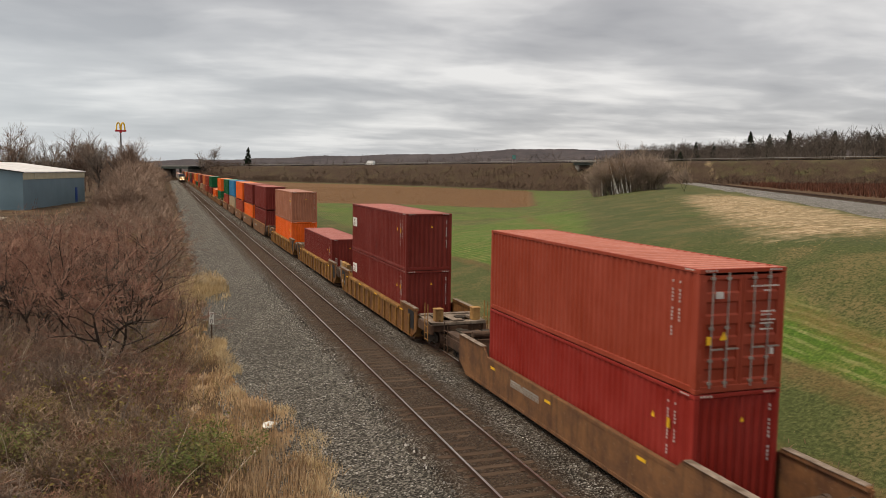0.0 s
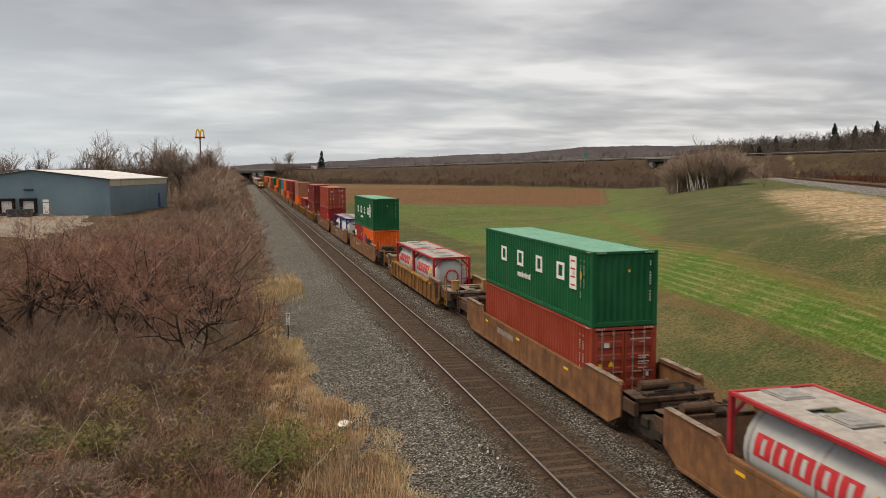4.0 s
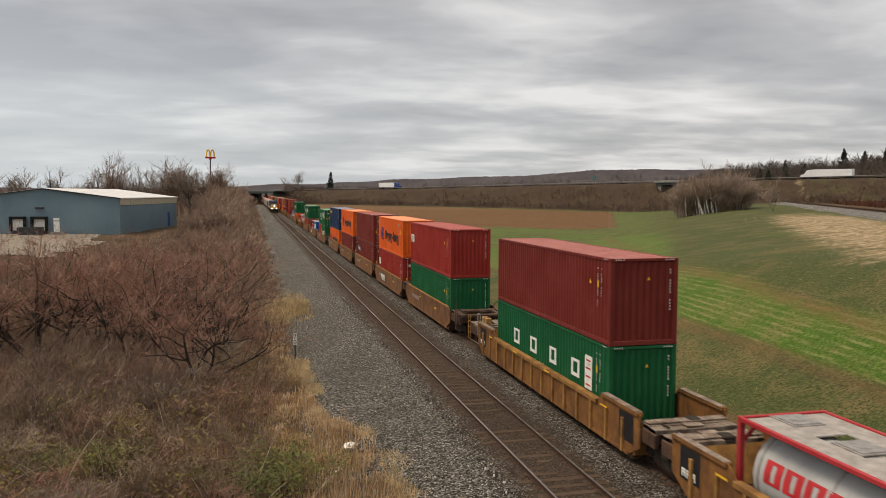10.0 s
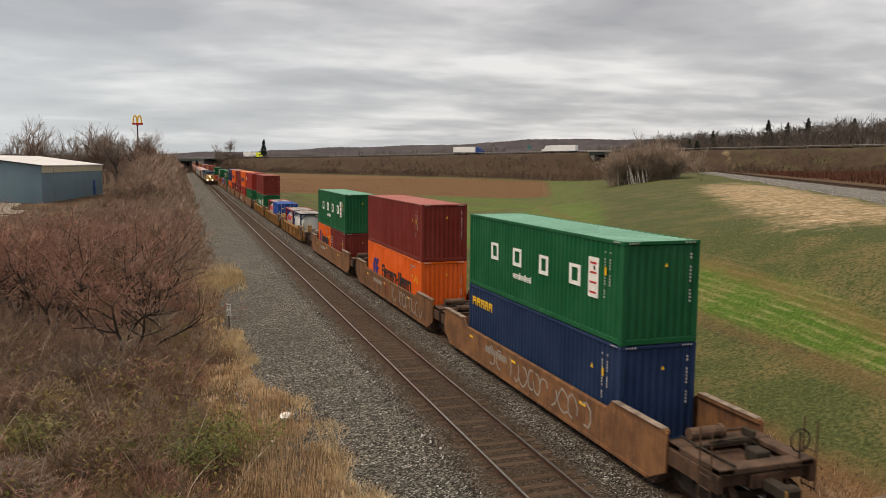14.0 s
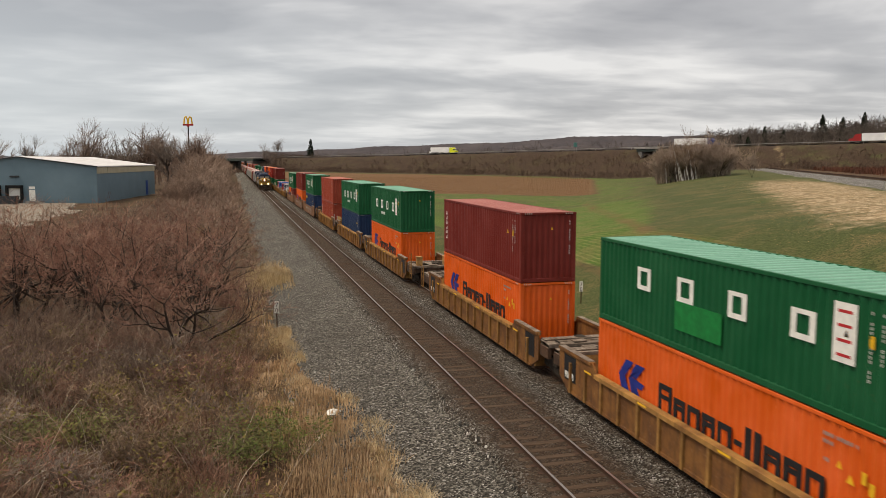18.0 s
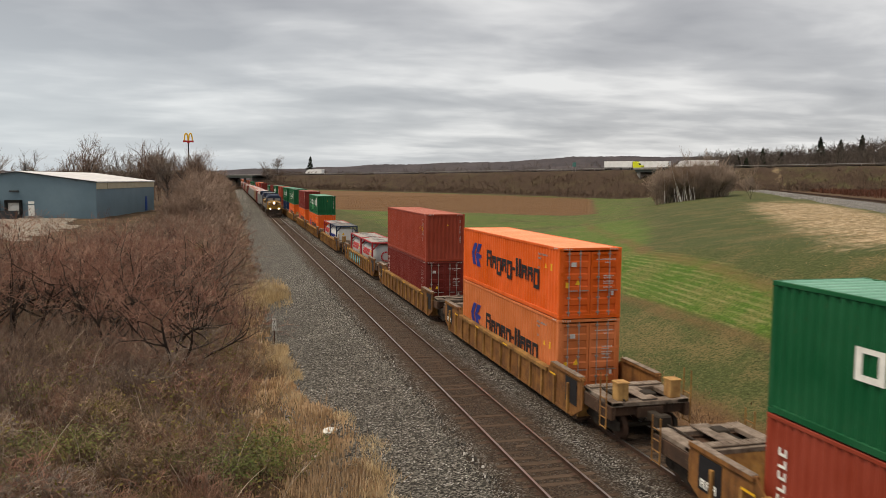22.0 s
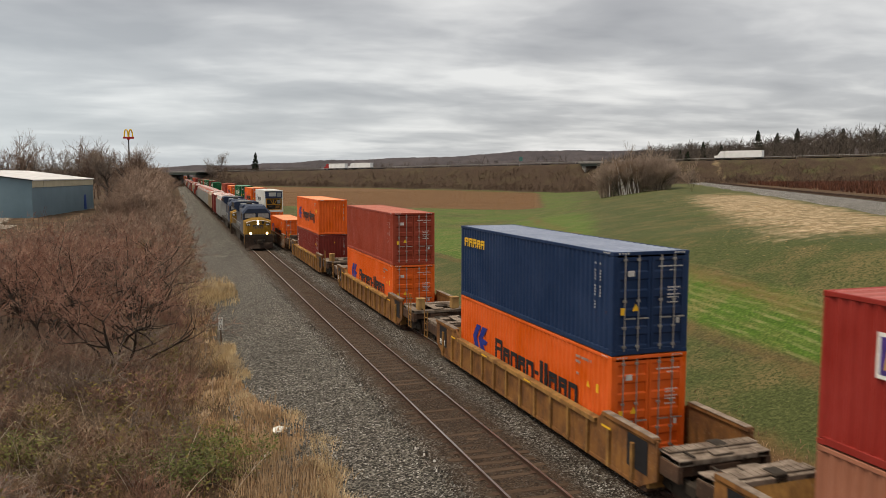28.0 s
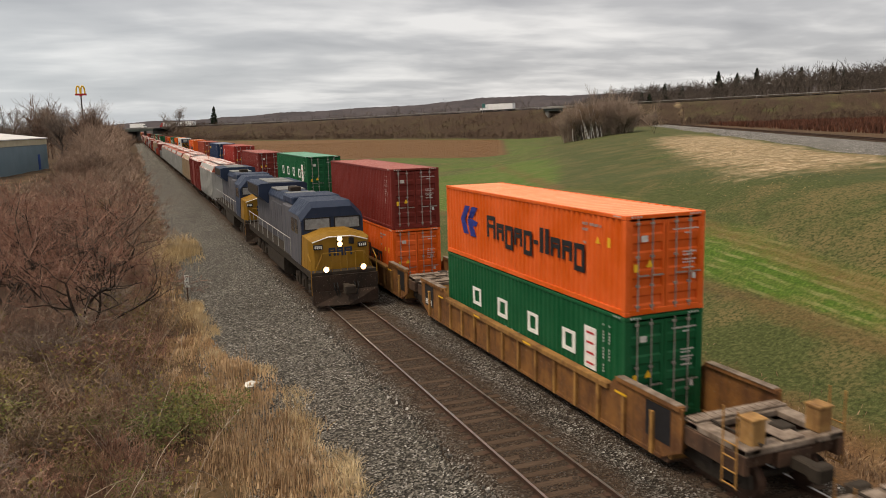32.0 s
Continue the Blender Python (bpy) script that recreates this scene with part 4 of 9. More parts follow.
def cooling_unit(ob, L, H):
    y = -L / 2
    ochre = plain("ochre_machine_paint", (0.30, 0.15, 0.02), 0.7, 0, 0.4)
    # a black sheet stands in for the shade behind the machinery
    part("machine_recess", Geo().box(-1.0, 1.0, y + 0.25, y + 0.3, 0.3, 1.8), BLACK, ob, "black sheet for the shade in the machinery recess")
    u = part("cooling_unit", Geo().box(-1.02, -0.9, y + 0.02, y + 0.25, 0.3, 1.8).box(0.9, 1.02, y + 0.02, y + 0.25, 0.3, 1.8).box(-0.9, 0.9, y + 0.02, y + 0.25, 0.3, 0.42).box(-0.9, 0.9, y + 0.02, y + 0.2, 0.95, 1.05)
             .box(-0.9, 0.9, y + 0.02, y + 0.25, 1.7, 1.8).box(-0.1, 0.0, y + 0.05, y + 0.25, 1.05, 1.7).prism([(-0.5, 1.7), (-0.4, 1.7), (-0.05, 1.05), (-0.15, 1.05)], 1, y + 0.06, y + 0.2)
             .prism([(0.5, 1.7), (0.4, 1.7), (0.05, 1.05), (0.15, 1.05)], 1, y + 0.06, y + 0.2), ochre, ob, "dull ochre machine frame")
    part("fan", Geo().tube((0, y + 0.08, 1.42), (0, y + 0.2, 1.42), 0.24, 18), GRIME, u, "black condenser fan")
    part("compressor", Geo().tube((-0.65, y + 0.12, 0.7), (-0.25, y + 0.12, 0.7), 0.18, 12), GRIME, u, "dark compressor")
    part("motor", Geo().cbox(0.2, 0.75, y + 0.05, y + 0.22, 0.5, 0.88, 0.03), plain("brown_motor", (0.16, 0.08, 0.03), 0.7), u)
    part("control_box", Geo().cbox(0.45, 0.8, y + 0.0, y + 0.15, 1.15, 1.6, 0.02), PAINT["grey"], u)
    part("upper_cover", Geo().cbox(-1.1, 1.1, y - 0.03, y + 0.2, 1.85, 2.72, 0.03), FRAME_NAVY, ob, "dark blue-grey upper cover")
    part("access_panel", Geo().cbox(-0.62, 0.3, y - 0.05, y, 2.1, 2.62, 0.02), PAINT["pale"], ob, "pale grey fan cover")
    part("access_panel", Geo().cbox(0.45, 0.95, y - 0.05, y, 2.05, 2.6, 0.02), PAINT["grey"], ob)
    part("lower_panel", Geo().box(-1.05, 1.05, y + 0.0, y + 0.05, 0.12, 0.3), PAINT["white"], ob)


def tank(frame_mat, shell_mat, style, frame_word, end_plate=None):
    """A twenty-foot tank container: a drum with domed ends in a steel frame, walkways and hatches on top."""
    L, H, R = 6.058, STD, 1.13
    ob = thing("tank_container", f"white tank container with a {frame_word} steel frame and top walkway", "tank container", "tank containers on the train")

    def shell():
        g = Geo()
        rings = []
        for y, r in ((-2.86, 0.25), (-2.82, 0.6), (-2.72, 0.9), (-2.58, 1.06), (-2.42, R), (2.42, R), (2.58, 1.06), (2.72, 0.9), (2.82, 0.6), (2.86, 0.25)):
            rings.append([(r * math.cos(a), y, 1.3 + r * math.sin(a)) for a in (2 * math.pi * i / 28 for i in range(28))])
        return g.loft(rings).mesh("tank_shell", True)
    sh = part("tank_shell", shared("tankshell", shell), shell_mat, ob, "dirty white insulated tank shell")

    def band():
        rings = [[((R + d) * math.cos(a), o, 1.3 + (R + d) * math.sin(a)) for a in (2 * math.pi * i / 28 for i in range(28))] for o, d in ((-0.03, 0), (-0.03, 0.012), (0.03, 0.012), (0.03, 0))]
        return Geo().loft(rings, False).mesh("band")
    for y in (-2.3, 0.0, 2.3):
        part("band", shared("tankband", band), STEEL, sh, "thin steel band", (0, y, 0))
    for sx in (-1, 1):
        for sy in (-1, 1):
            x0, x1 = sorted((sx * W2, sx * (W2 - 0.14)))
            y0, y1 = sorted((sy * L / 2, sy * (L / 2 - 0.14)))
            part("corner_post", shared(("tpost", sx, sy), lambda: Geo().cbox(x0, x1, y0, y1, 0, H, 0.015).mesh("corner_post")), frame_mat, ob)
        x0, x1 = sorted((sx * W2, sx * (W2 - 0.11)))
        part("top_rail", shared(("ttop", sx), lambda: Geo().cbox(x0, x1, -L / 2 + 0.14, L / 2 - 0.14, H - 0.12, H - 0.01, 0.015).mesh("top_rail")), frame_mat, ob)
        part("bottom_rail", shared(("tbot", sx), lambda: Geo().cbox(x0, x1, -L / 2 + 0.14, L / 2 - 0.14, 0.02, 0.16, 0.015).mesh("bottom_rail")), frame_mat, ob)
    for sy in (-1, 1):
        y0, y1 = sorted((sy * (L / 2 - 0.01), sy * (L / 2 - 0.12)))
        for z0, z1 in ((0.01, 0.15), (H - 0.13, H - 0.005)):
            part("end_beam", shared(("tbeam", sy, z0), lambda: Geo().cbox(-W2 + 0.14, W2 - 0.14, y0, y1, z0, z1, 0.015).mesh("end_beam")), frame_mat, ob)
        for sx in (-1, 1):
            for za, zb in ((H - 0.65, H - 0.1), (0.65, 0.1)):
                part("brace", shared(("tbrace", sy, sx, za), lambda: Geo().tube((sx * (W2 - 0.1), sy * (L / 2 - 0.06), za), (sx * (W2 - 0.62), sy * (L / 2 - 0.06), zb), 0.055, 6).mesh("brace")), frame_mat, ob)

    def walk_top():
        g = Geo()
        for x0, x1 in ((-W2 + 0.12, -0.42), (0.42, W2 - 0.12)):
            g.box(x0, x1, -L / 2 + 0.15, L / 2 - 0.15, H - 0.075, H - 0.045)
        for y in (-L / 2 + 0.15, -0.95, 1.3):
            g.box(-0.42, 0.42, y, y + 0.75, H - 0.075, H - 0.045)
        return g.mesh("walkway")
    dark_top = style == "dark"
    part("walkway", shared("twalk", walk_top), TANK_DARK if dark_top else TANK_TOP, ob, "worn grey chequer-plate walkway")

    def hatch():
        g = Geo().box(-0.42, 0.42, -0.02, 0.92, H - 0.06, H - 0.02).box(-0.35, 0.35, 0.06, 0.84, H - 0.02, H + 0.0)
        return g.tube((0, 0.45, H - 0.15), (0, 0.45, H + 0.01), 0.2, 12).mesh("hatch")
    for y in (-0.1, 2.0, -2.05):
        part("hatch", shared("thatch", hatch), TANK_TOP if dark_top else STEEL, ob, "hatch cover over a valve", (0, y, 0))

    def cradle():
        g = Geo()
        for y in (-2.2, 2.2):
            g.prism([(-1.05, 0.12), (1.05, 0.12), (0.85, 0.55), (0.4, 0.27), (-0.4, 0.27), (-0.85, 0.55)], 1, y - 0.05, y + 0.05)
        return g.mesh("cradle")
    part("cradle", shared("tcradle", cradle), frame_mat, ob)

    def ladder():
        g = Geo()
        for x in (0.62, 0.95):
            g.tube((x, -L / 2 - 0.02, 0.2), (x, -L / 2 - 0.02, H), 0.018, 6)
        for i in range(8):
            g.tube((0.62, -L / 2 - 0.02, 0.35 + i * 0.29), (0.95, -L / 2 - 0.02, 0.35 + i * 0.29), 0.014, 6)
        return g.mesh("ladder")
    part("ladder", shared("tladder", ladder), frame_mat, ob)

    def side_name(mat, heights, a, b, z, h, t, lab):
        """Hollow block letters laid on the drum in eight strips each."""
        g = Geo()
        for s0, s1, drop, rise in name_spec(a, b, heights):
            top = h * rise
            for k in range(8):
                z0, z1 = z + top * k / 8, z + top * (k + 1) / 8
                x0, x1 = (-math.sqrt(max(0.01, R * R - (q - 1.3) ** 2)) for q in (z0, z1))
                spans = [(s0, s1)] if k in (0, 7) and s1 - s0 > 2 * t else [(s0, s0 + t), (s1 - t, s1)]
                for p, q in spans:
                    g.loft([[(x0 - 0.012, -p, z0), (x1 - 0.012, -p, z1), (x1 + 0.03, -p, z1), (x0 + 0.03, -p, z0)], [(x0 - 0.012, -q, z0), (x1 - 0.012, -q, z1), (x1 + 0.03, -q, z1), (x0 + 0.03, -q, z0)]])
        part("marking", g, mat, ob, lab, (0, L / 2, 0), "stuff")

    def tank_text():
        g = Geo()
        rng = random.Random(4)
        for k in range(6):
            z = 1.75 - k * 0.13
            s = 4.65
            while s < 5.3:
                xa = -math.sqrt(max(0.01, R * R - (z - 1.3) ** 2)) - 0.012
                g.box(xa, xa + 0.03, -s - 0.05, -s, z - 0.07, z)
                s += 0.075 if rng.random() < 0.8 else 0.14
        return g.mesh("marking")
    part("marking", shared("ttext", tank_text), INK_FADED, ob, "lines of small dark writing", (0, L / 2, 0), "stuff")
    if style == "red":
        def plates():
            g = Geo()
            for s0, s1, z0, z1 in ((4.62, 4.9, 1.62, 1.78), (5.0, 5.2, 1.66, 1.76), (4.7, 5.0, 1.38, 1.5)):
                xa = -math.sqrt(R * R - (z0 - 1.3) ** 2) - 0.016
                g.box(xa, xa + 0.03, -s1, -s0, z0, z1)
            return g.mesh("marking")
        part("marking", shared("tplates", plates), INK_YELLOW, ob, "small yellow plates", (0, L / 2, 0), "stuff")
        side_name(INK_RED, "HHHHH", 0.9, 4.3, 1.30, 0.52, 0.21, "red block letters of an owner's name")
    elif style == "disc":
        part("marking", Geo().tube((-R - 0.012, -0.95, 1.42), (-R + 0.03, -0.95, 1.42), 0.3, 20), INK_BLUE, ob, "dark blue round sign", (0, L / 2, 0))
        side_name(INK_BLACK, "lHHHHHHH", 1.35, 3.6, 1.22, 0.42, 0.06, "thin dark block letters of an owner's name")
    elif style == "ring":
        g = Geo()
        for i in range(20):
            a, b = 2 * math.pi * i / 24, 2 * math.pi * (i + 1) / 24
            g.tube((-R - 0.0, -1.0 + 0.24 * math.cos(a), 1.5 + 0.3 * math.sin(a)), (-R - 0.0, -1.0 + 0.24 * math.cos(b), 1.5 + 0.3 * math.sin(b)), 0.05, 5)
        part("marking", g, INK_BLUE, ob, "dark blue ring sign", (0, L / 2, 0))
    elif style == "board":
        g = Geo().box(-R - 0.01, -R + 0.03, -0.95, -0.62, 0.95, 1.9)
        part("marking", g, INK_BLUE, ob, "upright blue name board", (0, L / 2, 0))
    elif style == "dark":
        side_name(INK_BLUE, "HHHHHoHHHHHHHHH", 0.35, 4.6, 1.15, 0.34, 0.07, "dark blue block letters of an owner's name")
    if end_plate == "blue":
        part("end_plate", Geo().cbox(-W2 + 0.14, W2 - 0.14, -L / 2 + 0.05, -L / 2 + 0.14, 0.75, H - 0.13, 0.02), PAINT["blue"], ob, "blue end plate")
        part("end_plate", Geo().cbox(-W2 + 0.14, W2 - 0.14, -L / 2 + 0.05, -L / 2 + 0.14, 0.15, 0.75, 0.02), INK_YELLOW, ob, "yellow lower end plate")
        part("marking", Geo().box(-0.35, 0.4, -0.01, 0.02, 1.95, 2.1).box(0.0, 0.38, -0.01, 0.02, 1.3, 1.5).box(-0.1, 0.38, -0.01, 0.02, 0.95, 1.15).box(0.0, 0.35, -0.01, 0.02, 1.72, 1.85), INK_WHITE, ob, "white lines of writing", (0, -L / 2 + 0.04, 0))
    elif end_plate == "sign":
        part("marking", Geo().box(-0.25, 0.3, -0.01, 0.03, 0.95, 1.35), INK_BLUE, ob, "blue sign on the tank end", (0, -L / 2 + 0.15, 0))
        part("marking", Geo().prism([(0.4, 1.5), (0.75, 1.5), (0.57, 1.8)], 1, -0.01, 0.03), INK_YELLOW, ob, "yellow warning triangle", (0, -L / 2 + 0.15, 0))
        part("marking", Geo().box(-0.45, 0.35, -0.01, 0.03, 1.85, 1.95).box(-0.1, 0.2, -0.01, 0.03, 1.66, 1.75), INK_BLACK, ob, "dark lines of writing", (0, -L / 2 + 0.15, 0))
    elif end_plate == "hole":
        part("end_plate", Geo().cbox(-W2 + 0.3, W2 - 0.3, -L / 2 + 0.1, -L / 2 + 0.2, 0.5, H - 0.35, 0.1), shell_mat, ob)
        part("valve_box", Geo().cbox(-0.55, 0.35, -L / 2 + 0.04, -L / 2 + 0.12, 0.3, 0.95, 0.03), BLACK, ob, "dark open valve box")
        part("marking", Geo().prism([(-0.55, 1.55), (-0.25, 1.55), (-0.4, 1.85)], 1, -0.01, 0.03), INK_YELLOW, ob, "yellow warning triangle", (0, -L / 2 + 0.08, 0))
    elif end_plate == "ringred":
        g = Geo()
        for i in range(18):
            a = 2 * math.pi * i / 18
            g.box(0.05 + 0.38 * math.cos(a) - 0.05, 0.05 + 0.38 * math.cos(a) + 0.05, -0.06, -0.03, 1.35 + 0.38 * math.sin(a) - 0.06, 1.35 + 0.38 * math.sin(a) + 0.06)
        part("marking", g, INK_RED, ob, "faint red ring of block letters", (0, -2.83, 0))
    return ob


TANK_TOP = plain("tank_walkway", (0.30, 0.275, 0.255), 0.7, 0, 0.25, 4)
TANK_DARK = plain("dark_tank_walkway", (0.15, 0.15, 0.15), 0.7, 0, 0.25, 4)
TANK_WHITE = paint("tank_white", (0.56, 0.555, 0.53), 0.6, (0.2, 0.16, 0.12))
TANK_GREY = paint("tank_grey_white", (0.42, 0.43, 0.43), 0.8, (0.16, 0.13, 0.1))
FRAME_RED = paint("frame_red", (0.36, 0.022, 0.028), 0.3)
FRAME_BLUE = paint("frame_blue", (0.012, 0.025, 0.18), 0.3)
FRAME_NAVY = paint("frame_navy", (0.018, 0.03, 0.07), 0.3)
FRAME_SKY = paint("frame_sky", (0.02, 0.11, 0.34), 0.3)


# ---- well cars ----
def truck(parent, y, mat=GRIME):
    """A two-axle truck with side frames, bolster and four wheels."""
    def frame_():
        g = Geo()
        for sx in (-1, 1):
            g.prism([(-1.25, 0.36), (-1.05, 0.30), (-0.55, 0.30), (-0.3, 0.18), (0.3, 0.18), (0.55, 0.30), (1.05, 0.30), (1.25, 0.36), (1.2, 0.62), (0.8, 0.72), (0.35, 0.78), (-0.35, 0.78), (-0.8, 0.72), (-1.2, 0.62)],
                    0, sx * 1.0 - 0.06, sx * 1.0 + 0.06)
            for s in (-0.12, 0.12):
                g.tube((sx * 1.0, s, 0.28), (sx * 1.0, s, 0.66), 0.08, 8)
        g.cbox(-1.15, 1.15, -0.2, 0.2, 0.5, 0.8, 0.03)
        for s in (-0.88, 0.88):
            g.tube((-1.1, s, 0.42), (1.1, s, 0.42), 0.08, 8)
        return g.mesh("truck")
    t = part("truck", shared("truck", frame_), mat, parent, "grimy two-axle truck", (0, y, 0))

    def wheel_():
        g = Geo()
        prof = ((-0.07, 0.40), (0.06, 0.42), (0.065, 0.455), (0.08, 0.455), (0.085, 0.2))
        g.loft([[(x, r * math.cos(2 * math.pi * i / 20), r * math.sin(2 * math.pi * i / 20)) for i in range(20)] for x, r in prof])
        return g.mesh("wheel")
    for s in (-0.88, 0.88):
        part("wheel", shared("wheel", wheel_), RAIL_SIDE, t, "steel wheel", (-0.79, s, 0.42))
        part("wheel", shared("wheel", wheel_), RAIL_SIDE, t, "steel wheel", pose(0.79, s, 0.42, 0, 0, 180))


WELL = {}


def well_unit(kind, near_end, far_end, far=False):
    """One unit of an articulated well car about its middle: side sills, well floor, end bulkheads, decks over the trucks."""
    key = (kind, near_end, far_end, far)
    if key in WELL:
        return WELL[key]
    body = CAR_YELLOW if kind == "ribbed" else CAR_BROWN
    half = 7.55 if kind == "forty" else 9.45
    well = 6.25 if kind == "forty" else 8.15
    low, high = (1.42, 1.42) if kind == "forty" else (1.30, 1.60)
    tall = 5.2 if kind == "forty" else 5.75
    word = {"ribbed": "ochre-yellow ribbed", "smooth": "rusty brown smooth-sided", "forty": "brown smooth-sided short"}[kind]
    ob = thing("well_car", f"{word} railway well car with worn paint and grime", "well car", "well cars of the train")

    def sill(sx):
        g = Geo()
        out = sx * 1.44
        a, b = sorted((sx * 1.38, out))
        o = [(-well - 0.55, 0.55), (-well + 0.2, 0.16), (well - 0.2, 0.16), (well + 0.55, 0.55), (well + 0.55, high - 0.05), (well + 0.45, high), (tall + 0.35, high), (tall, low), (-tall, low), (-tall - 0.35, high), (-well - 0.45, high), (-well - 0.55, high - 0.05)]
        if kind == "forty":
            o = [(-well - 0.5, 0.6), (-well + 0.3, 0.25), (well - 0.3, 0.25), (well + 0.5, 0.6), (well + 0.5, low - 0.2), (well + 0.1, low), (-well - 0.1, low), (-well - 0.5, low - 0.2)]
        g.prism(o, 0, a, b)
        # top chord
        for y0, y1, z in ((-tall, tall, low),) + (() if kind == "forty" else ((tall + 0.35, well + 0.5, high), (-well - 0.5, -tall - 0.35, high))):
            c, d = sorted((sx * 1.30, sx * (1.50 if kind == "ribbed" else 1.455)))
            g.cbox(c, d, y0, y1, z - 0.10, z + 0.012, 0.01)
        c, d = sorted((sx * 1.30, sx * 1.47))
        g.cbox(c, d, -well + 0.2, well - 0.2, 0.13, 0.24, 0.01)
        return g
    for sx in (-1, 1):
        s = part("side_sill", sill(sx), CAR_RUST if kind == "ribbed" else body, ob)
        if kind == "ribbed":
            c, d = sorted((sx * 1.29, sx * 1.535))
            part("top_chord", Geo().cbox(c, d, -tall, tall, low - 0.13, low + 0.016, 0.012), body, s, "ochre top chord with chipped paint")
        if kind == "ribbed":
            rib = shared(("rib", sx), lambda: Geo().cbox(min(sx * 1.42, sx * 1.53), max(sx * 1.42, sx * 1.53), -0.06, 0.06, 0.16, 1.22, 0.012).mesh("rib"))
            n = 14
            for i in range(0 if far else n):
                part("rib", rib, body, s, at=(0, -well + 0.5 + i * (2 * well - 1.0) / (n - 1), 0))
        if kind != "forty":
            for y0, y1 in ((tall + 0.42, well + 0.42), (-well - 0.42, -tall - 0.42)):
                a, b = sorted((sx * 1.28, sx * 1.50))
                part("sill_cap", Geo().cbox(a, b, y0, y1, high + 0.01, high + 0.035, 0.008), GRATE, s, "worn pale walkway strip")
        else:
            a, b = sorted((sx * 1.30, sx * 1.46))
            part("sill_cap", Geo().cbox(a, b, -well + 0.1, well - 0.1, low + 0.01, low + 0.03, 0.008), CAR_YELLOW, s)
    fl = Geo()
    for y in [-well + 0.25 + i * (2 * well - 0.5) / 8 for i in range(9)]:
        fl.cbox(-1.38, 1.38, y - 0.22, y + 0.22, 0.06, 0.175, 0.015)
    fl.cbox(-1.38, -1.05, -well, well, 0.08, 0.185, 0.01).cbox(1.05, 1.38, -well, well, 0.08, 0.185, 0.01)
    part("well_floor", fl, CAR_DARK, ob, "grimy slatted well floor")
    for sy in (-1, 1):
        ext = (near_end if sy < 0 else far_end)
        end = half + (1.15 if ext else 0.0)
        bk = Geo()
        bk.prism([(sy * well, 0.2), (sy * (well + 0.12), 0.2), (sy * (well + 0.55), 1.28), (sy * (well + 0.43), 1.28)], 0, -1.38, 1.38)
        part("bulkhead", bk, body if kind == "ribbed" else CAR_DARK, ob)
        dk = Geo()
        y0, y1 = sorted((sy * (well + 0.40), sy * end))
        dk.cbox(-1.32, 1.32, min(sy * (well + 0.4), sy * (well + 0.95)), max(sy * (well + 0.4), sy * (well + 0.95)), 1.20, 1.34, 0.015)
        for x0, x1 in ((-1.32, -0.92), (0.92, 1.32)):
            dk.cbox(x0, x1, y0, y1, 1.18, 1.32, 0.015)
        a, b = sorted((sy * (end - 0.4), sy * end))
        dk.cbox(-1.32, 1.32, a, b, 1.16, 1.30, 0.015)
        part("deck", dk, GRATE if kind == "ribbed" else WORN_TOP, ob, "worn deck frame over the truck")
        bd = Geo()
        bd.cbox(-0.45, 0.45, y0, y1, 0.78, 1.12, 0.02)
        bd.prism([(-1.25, 0.85), (1.25, 0.85), (1.3, 1.18), (-1.3, 1.18)], 1, min(sy * (end - 0.5), sy * (end - 0.15)), max(sy * (end - 0.5), sy * (end - 0.15)))
        bd.cbox(-1.36, -1.2, y0, y1, 0.75, 1.18, 0.02).cbox(1.2, 1.36, y0, y1, 0.75, 1.18, 0.02)
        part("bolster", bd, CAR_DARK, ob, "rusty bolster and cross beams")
        pipes = Geo()
        pipes.tube((-0.9, y0, 1.37), (-0.9, y1, 1.37), 0.03, 6).tube((0.55, y0, 1.2), (0.55, y1, 1.2), 0.045, 6).tube((0.75, y0, 1.16), (0.7, y1, 1.16), 0.03, 6)
        pipes.cbox(0.05, 0.45, min(sy * (end - 0.9), sy * (end - 0.45)), max(sy * (end - 0.9), sy * (end - 0.45)), 1.12, 1.42, 0.03)
        part("brake_gear", pipes, GRIME, ob, "brake pipes and cylinder", kind="stuff")
        if kind == "ribbed" and not far:
            wk = Geo().cbox(-1.3, 1.3, min(sy * (well + 0.5), sy * (well + 0.86)), max(sy * (well + 0.5), sy * (well + 0.86)), 1.36, 1.40, 0.008)
            wk.cbox(-0.28, 0.28, min(sy * (well + 0.9), sy * (end - 0.05)), max(sy * (well + 0.9), sy * (end - 0.05)), 1.33, 1.37, 0.008)
            for x in [-1.2 + i * 0.2 for i in range(13)]:
                wk.box(x - 0.012, x + 0.012, min(sy * (well + 0.52), sy * (well + 0.84)), max(sy * (well + 0.52), sy * (well + 0.84)), 1.40, 1.412)
            part("walkway", wk, GRATE, ob, "pale worn grating walkway")
        if kind == "smooth" and not far:
            ya, yb = sy * (well + 0.62), sy * (well + 1.05)
            cyl = Geo().tube((-0.85, ya, 1.50), (0.0, ya, 1.50), 0.15, 12).tube((0.0, ya, 1.50), (0.12, ya, 1.50), 0.18, 12).tube((0.12, ya, 1.50), (0.75, ya, 1.50), 0.035, 6)
            part("brake_cylinder", cyl, WORN_TOP if kind == "smooth" else CAR_DARK, ob, "worn brake cylinder with its push rod")
            lev = Geo().cbox(0.70, 0.80, min(ya, yb), max(ya, yb), 1.36, 1.54, 0.01).cbox(-1.0, 0.5, min(yb, yb + sy * 0.12), max(yb, yb + sy * 0.12), 1.34, 1.40, 0.01)
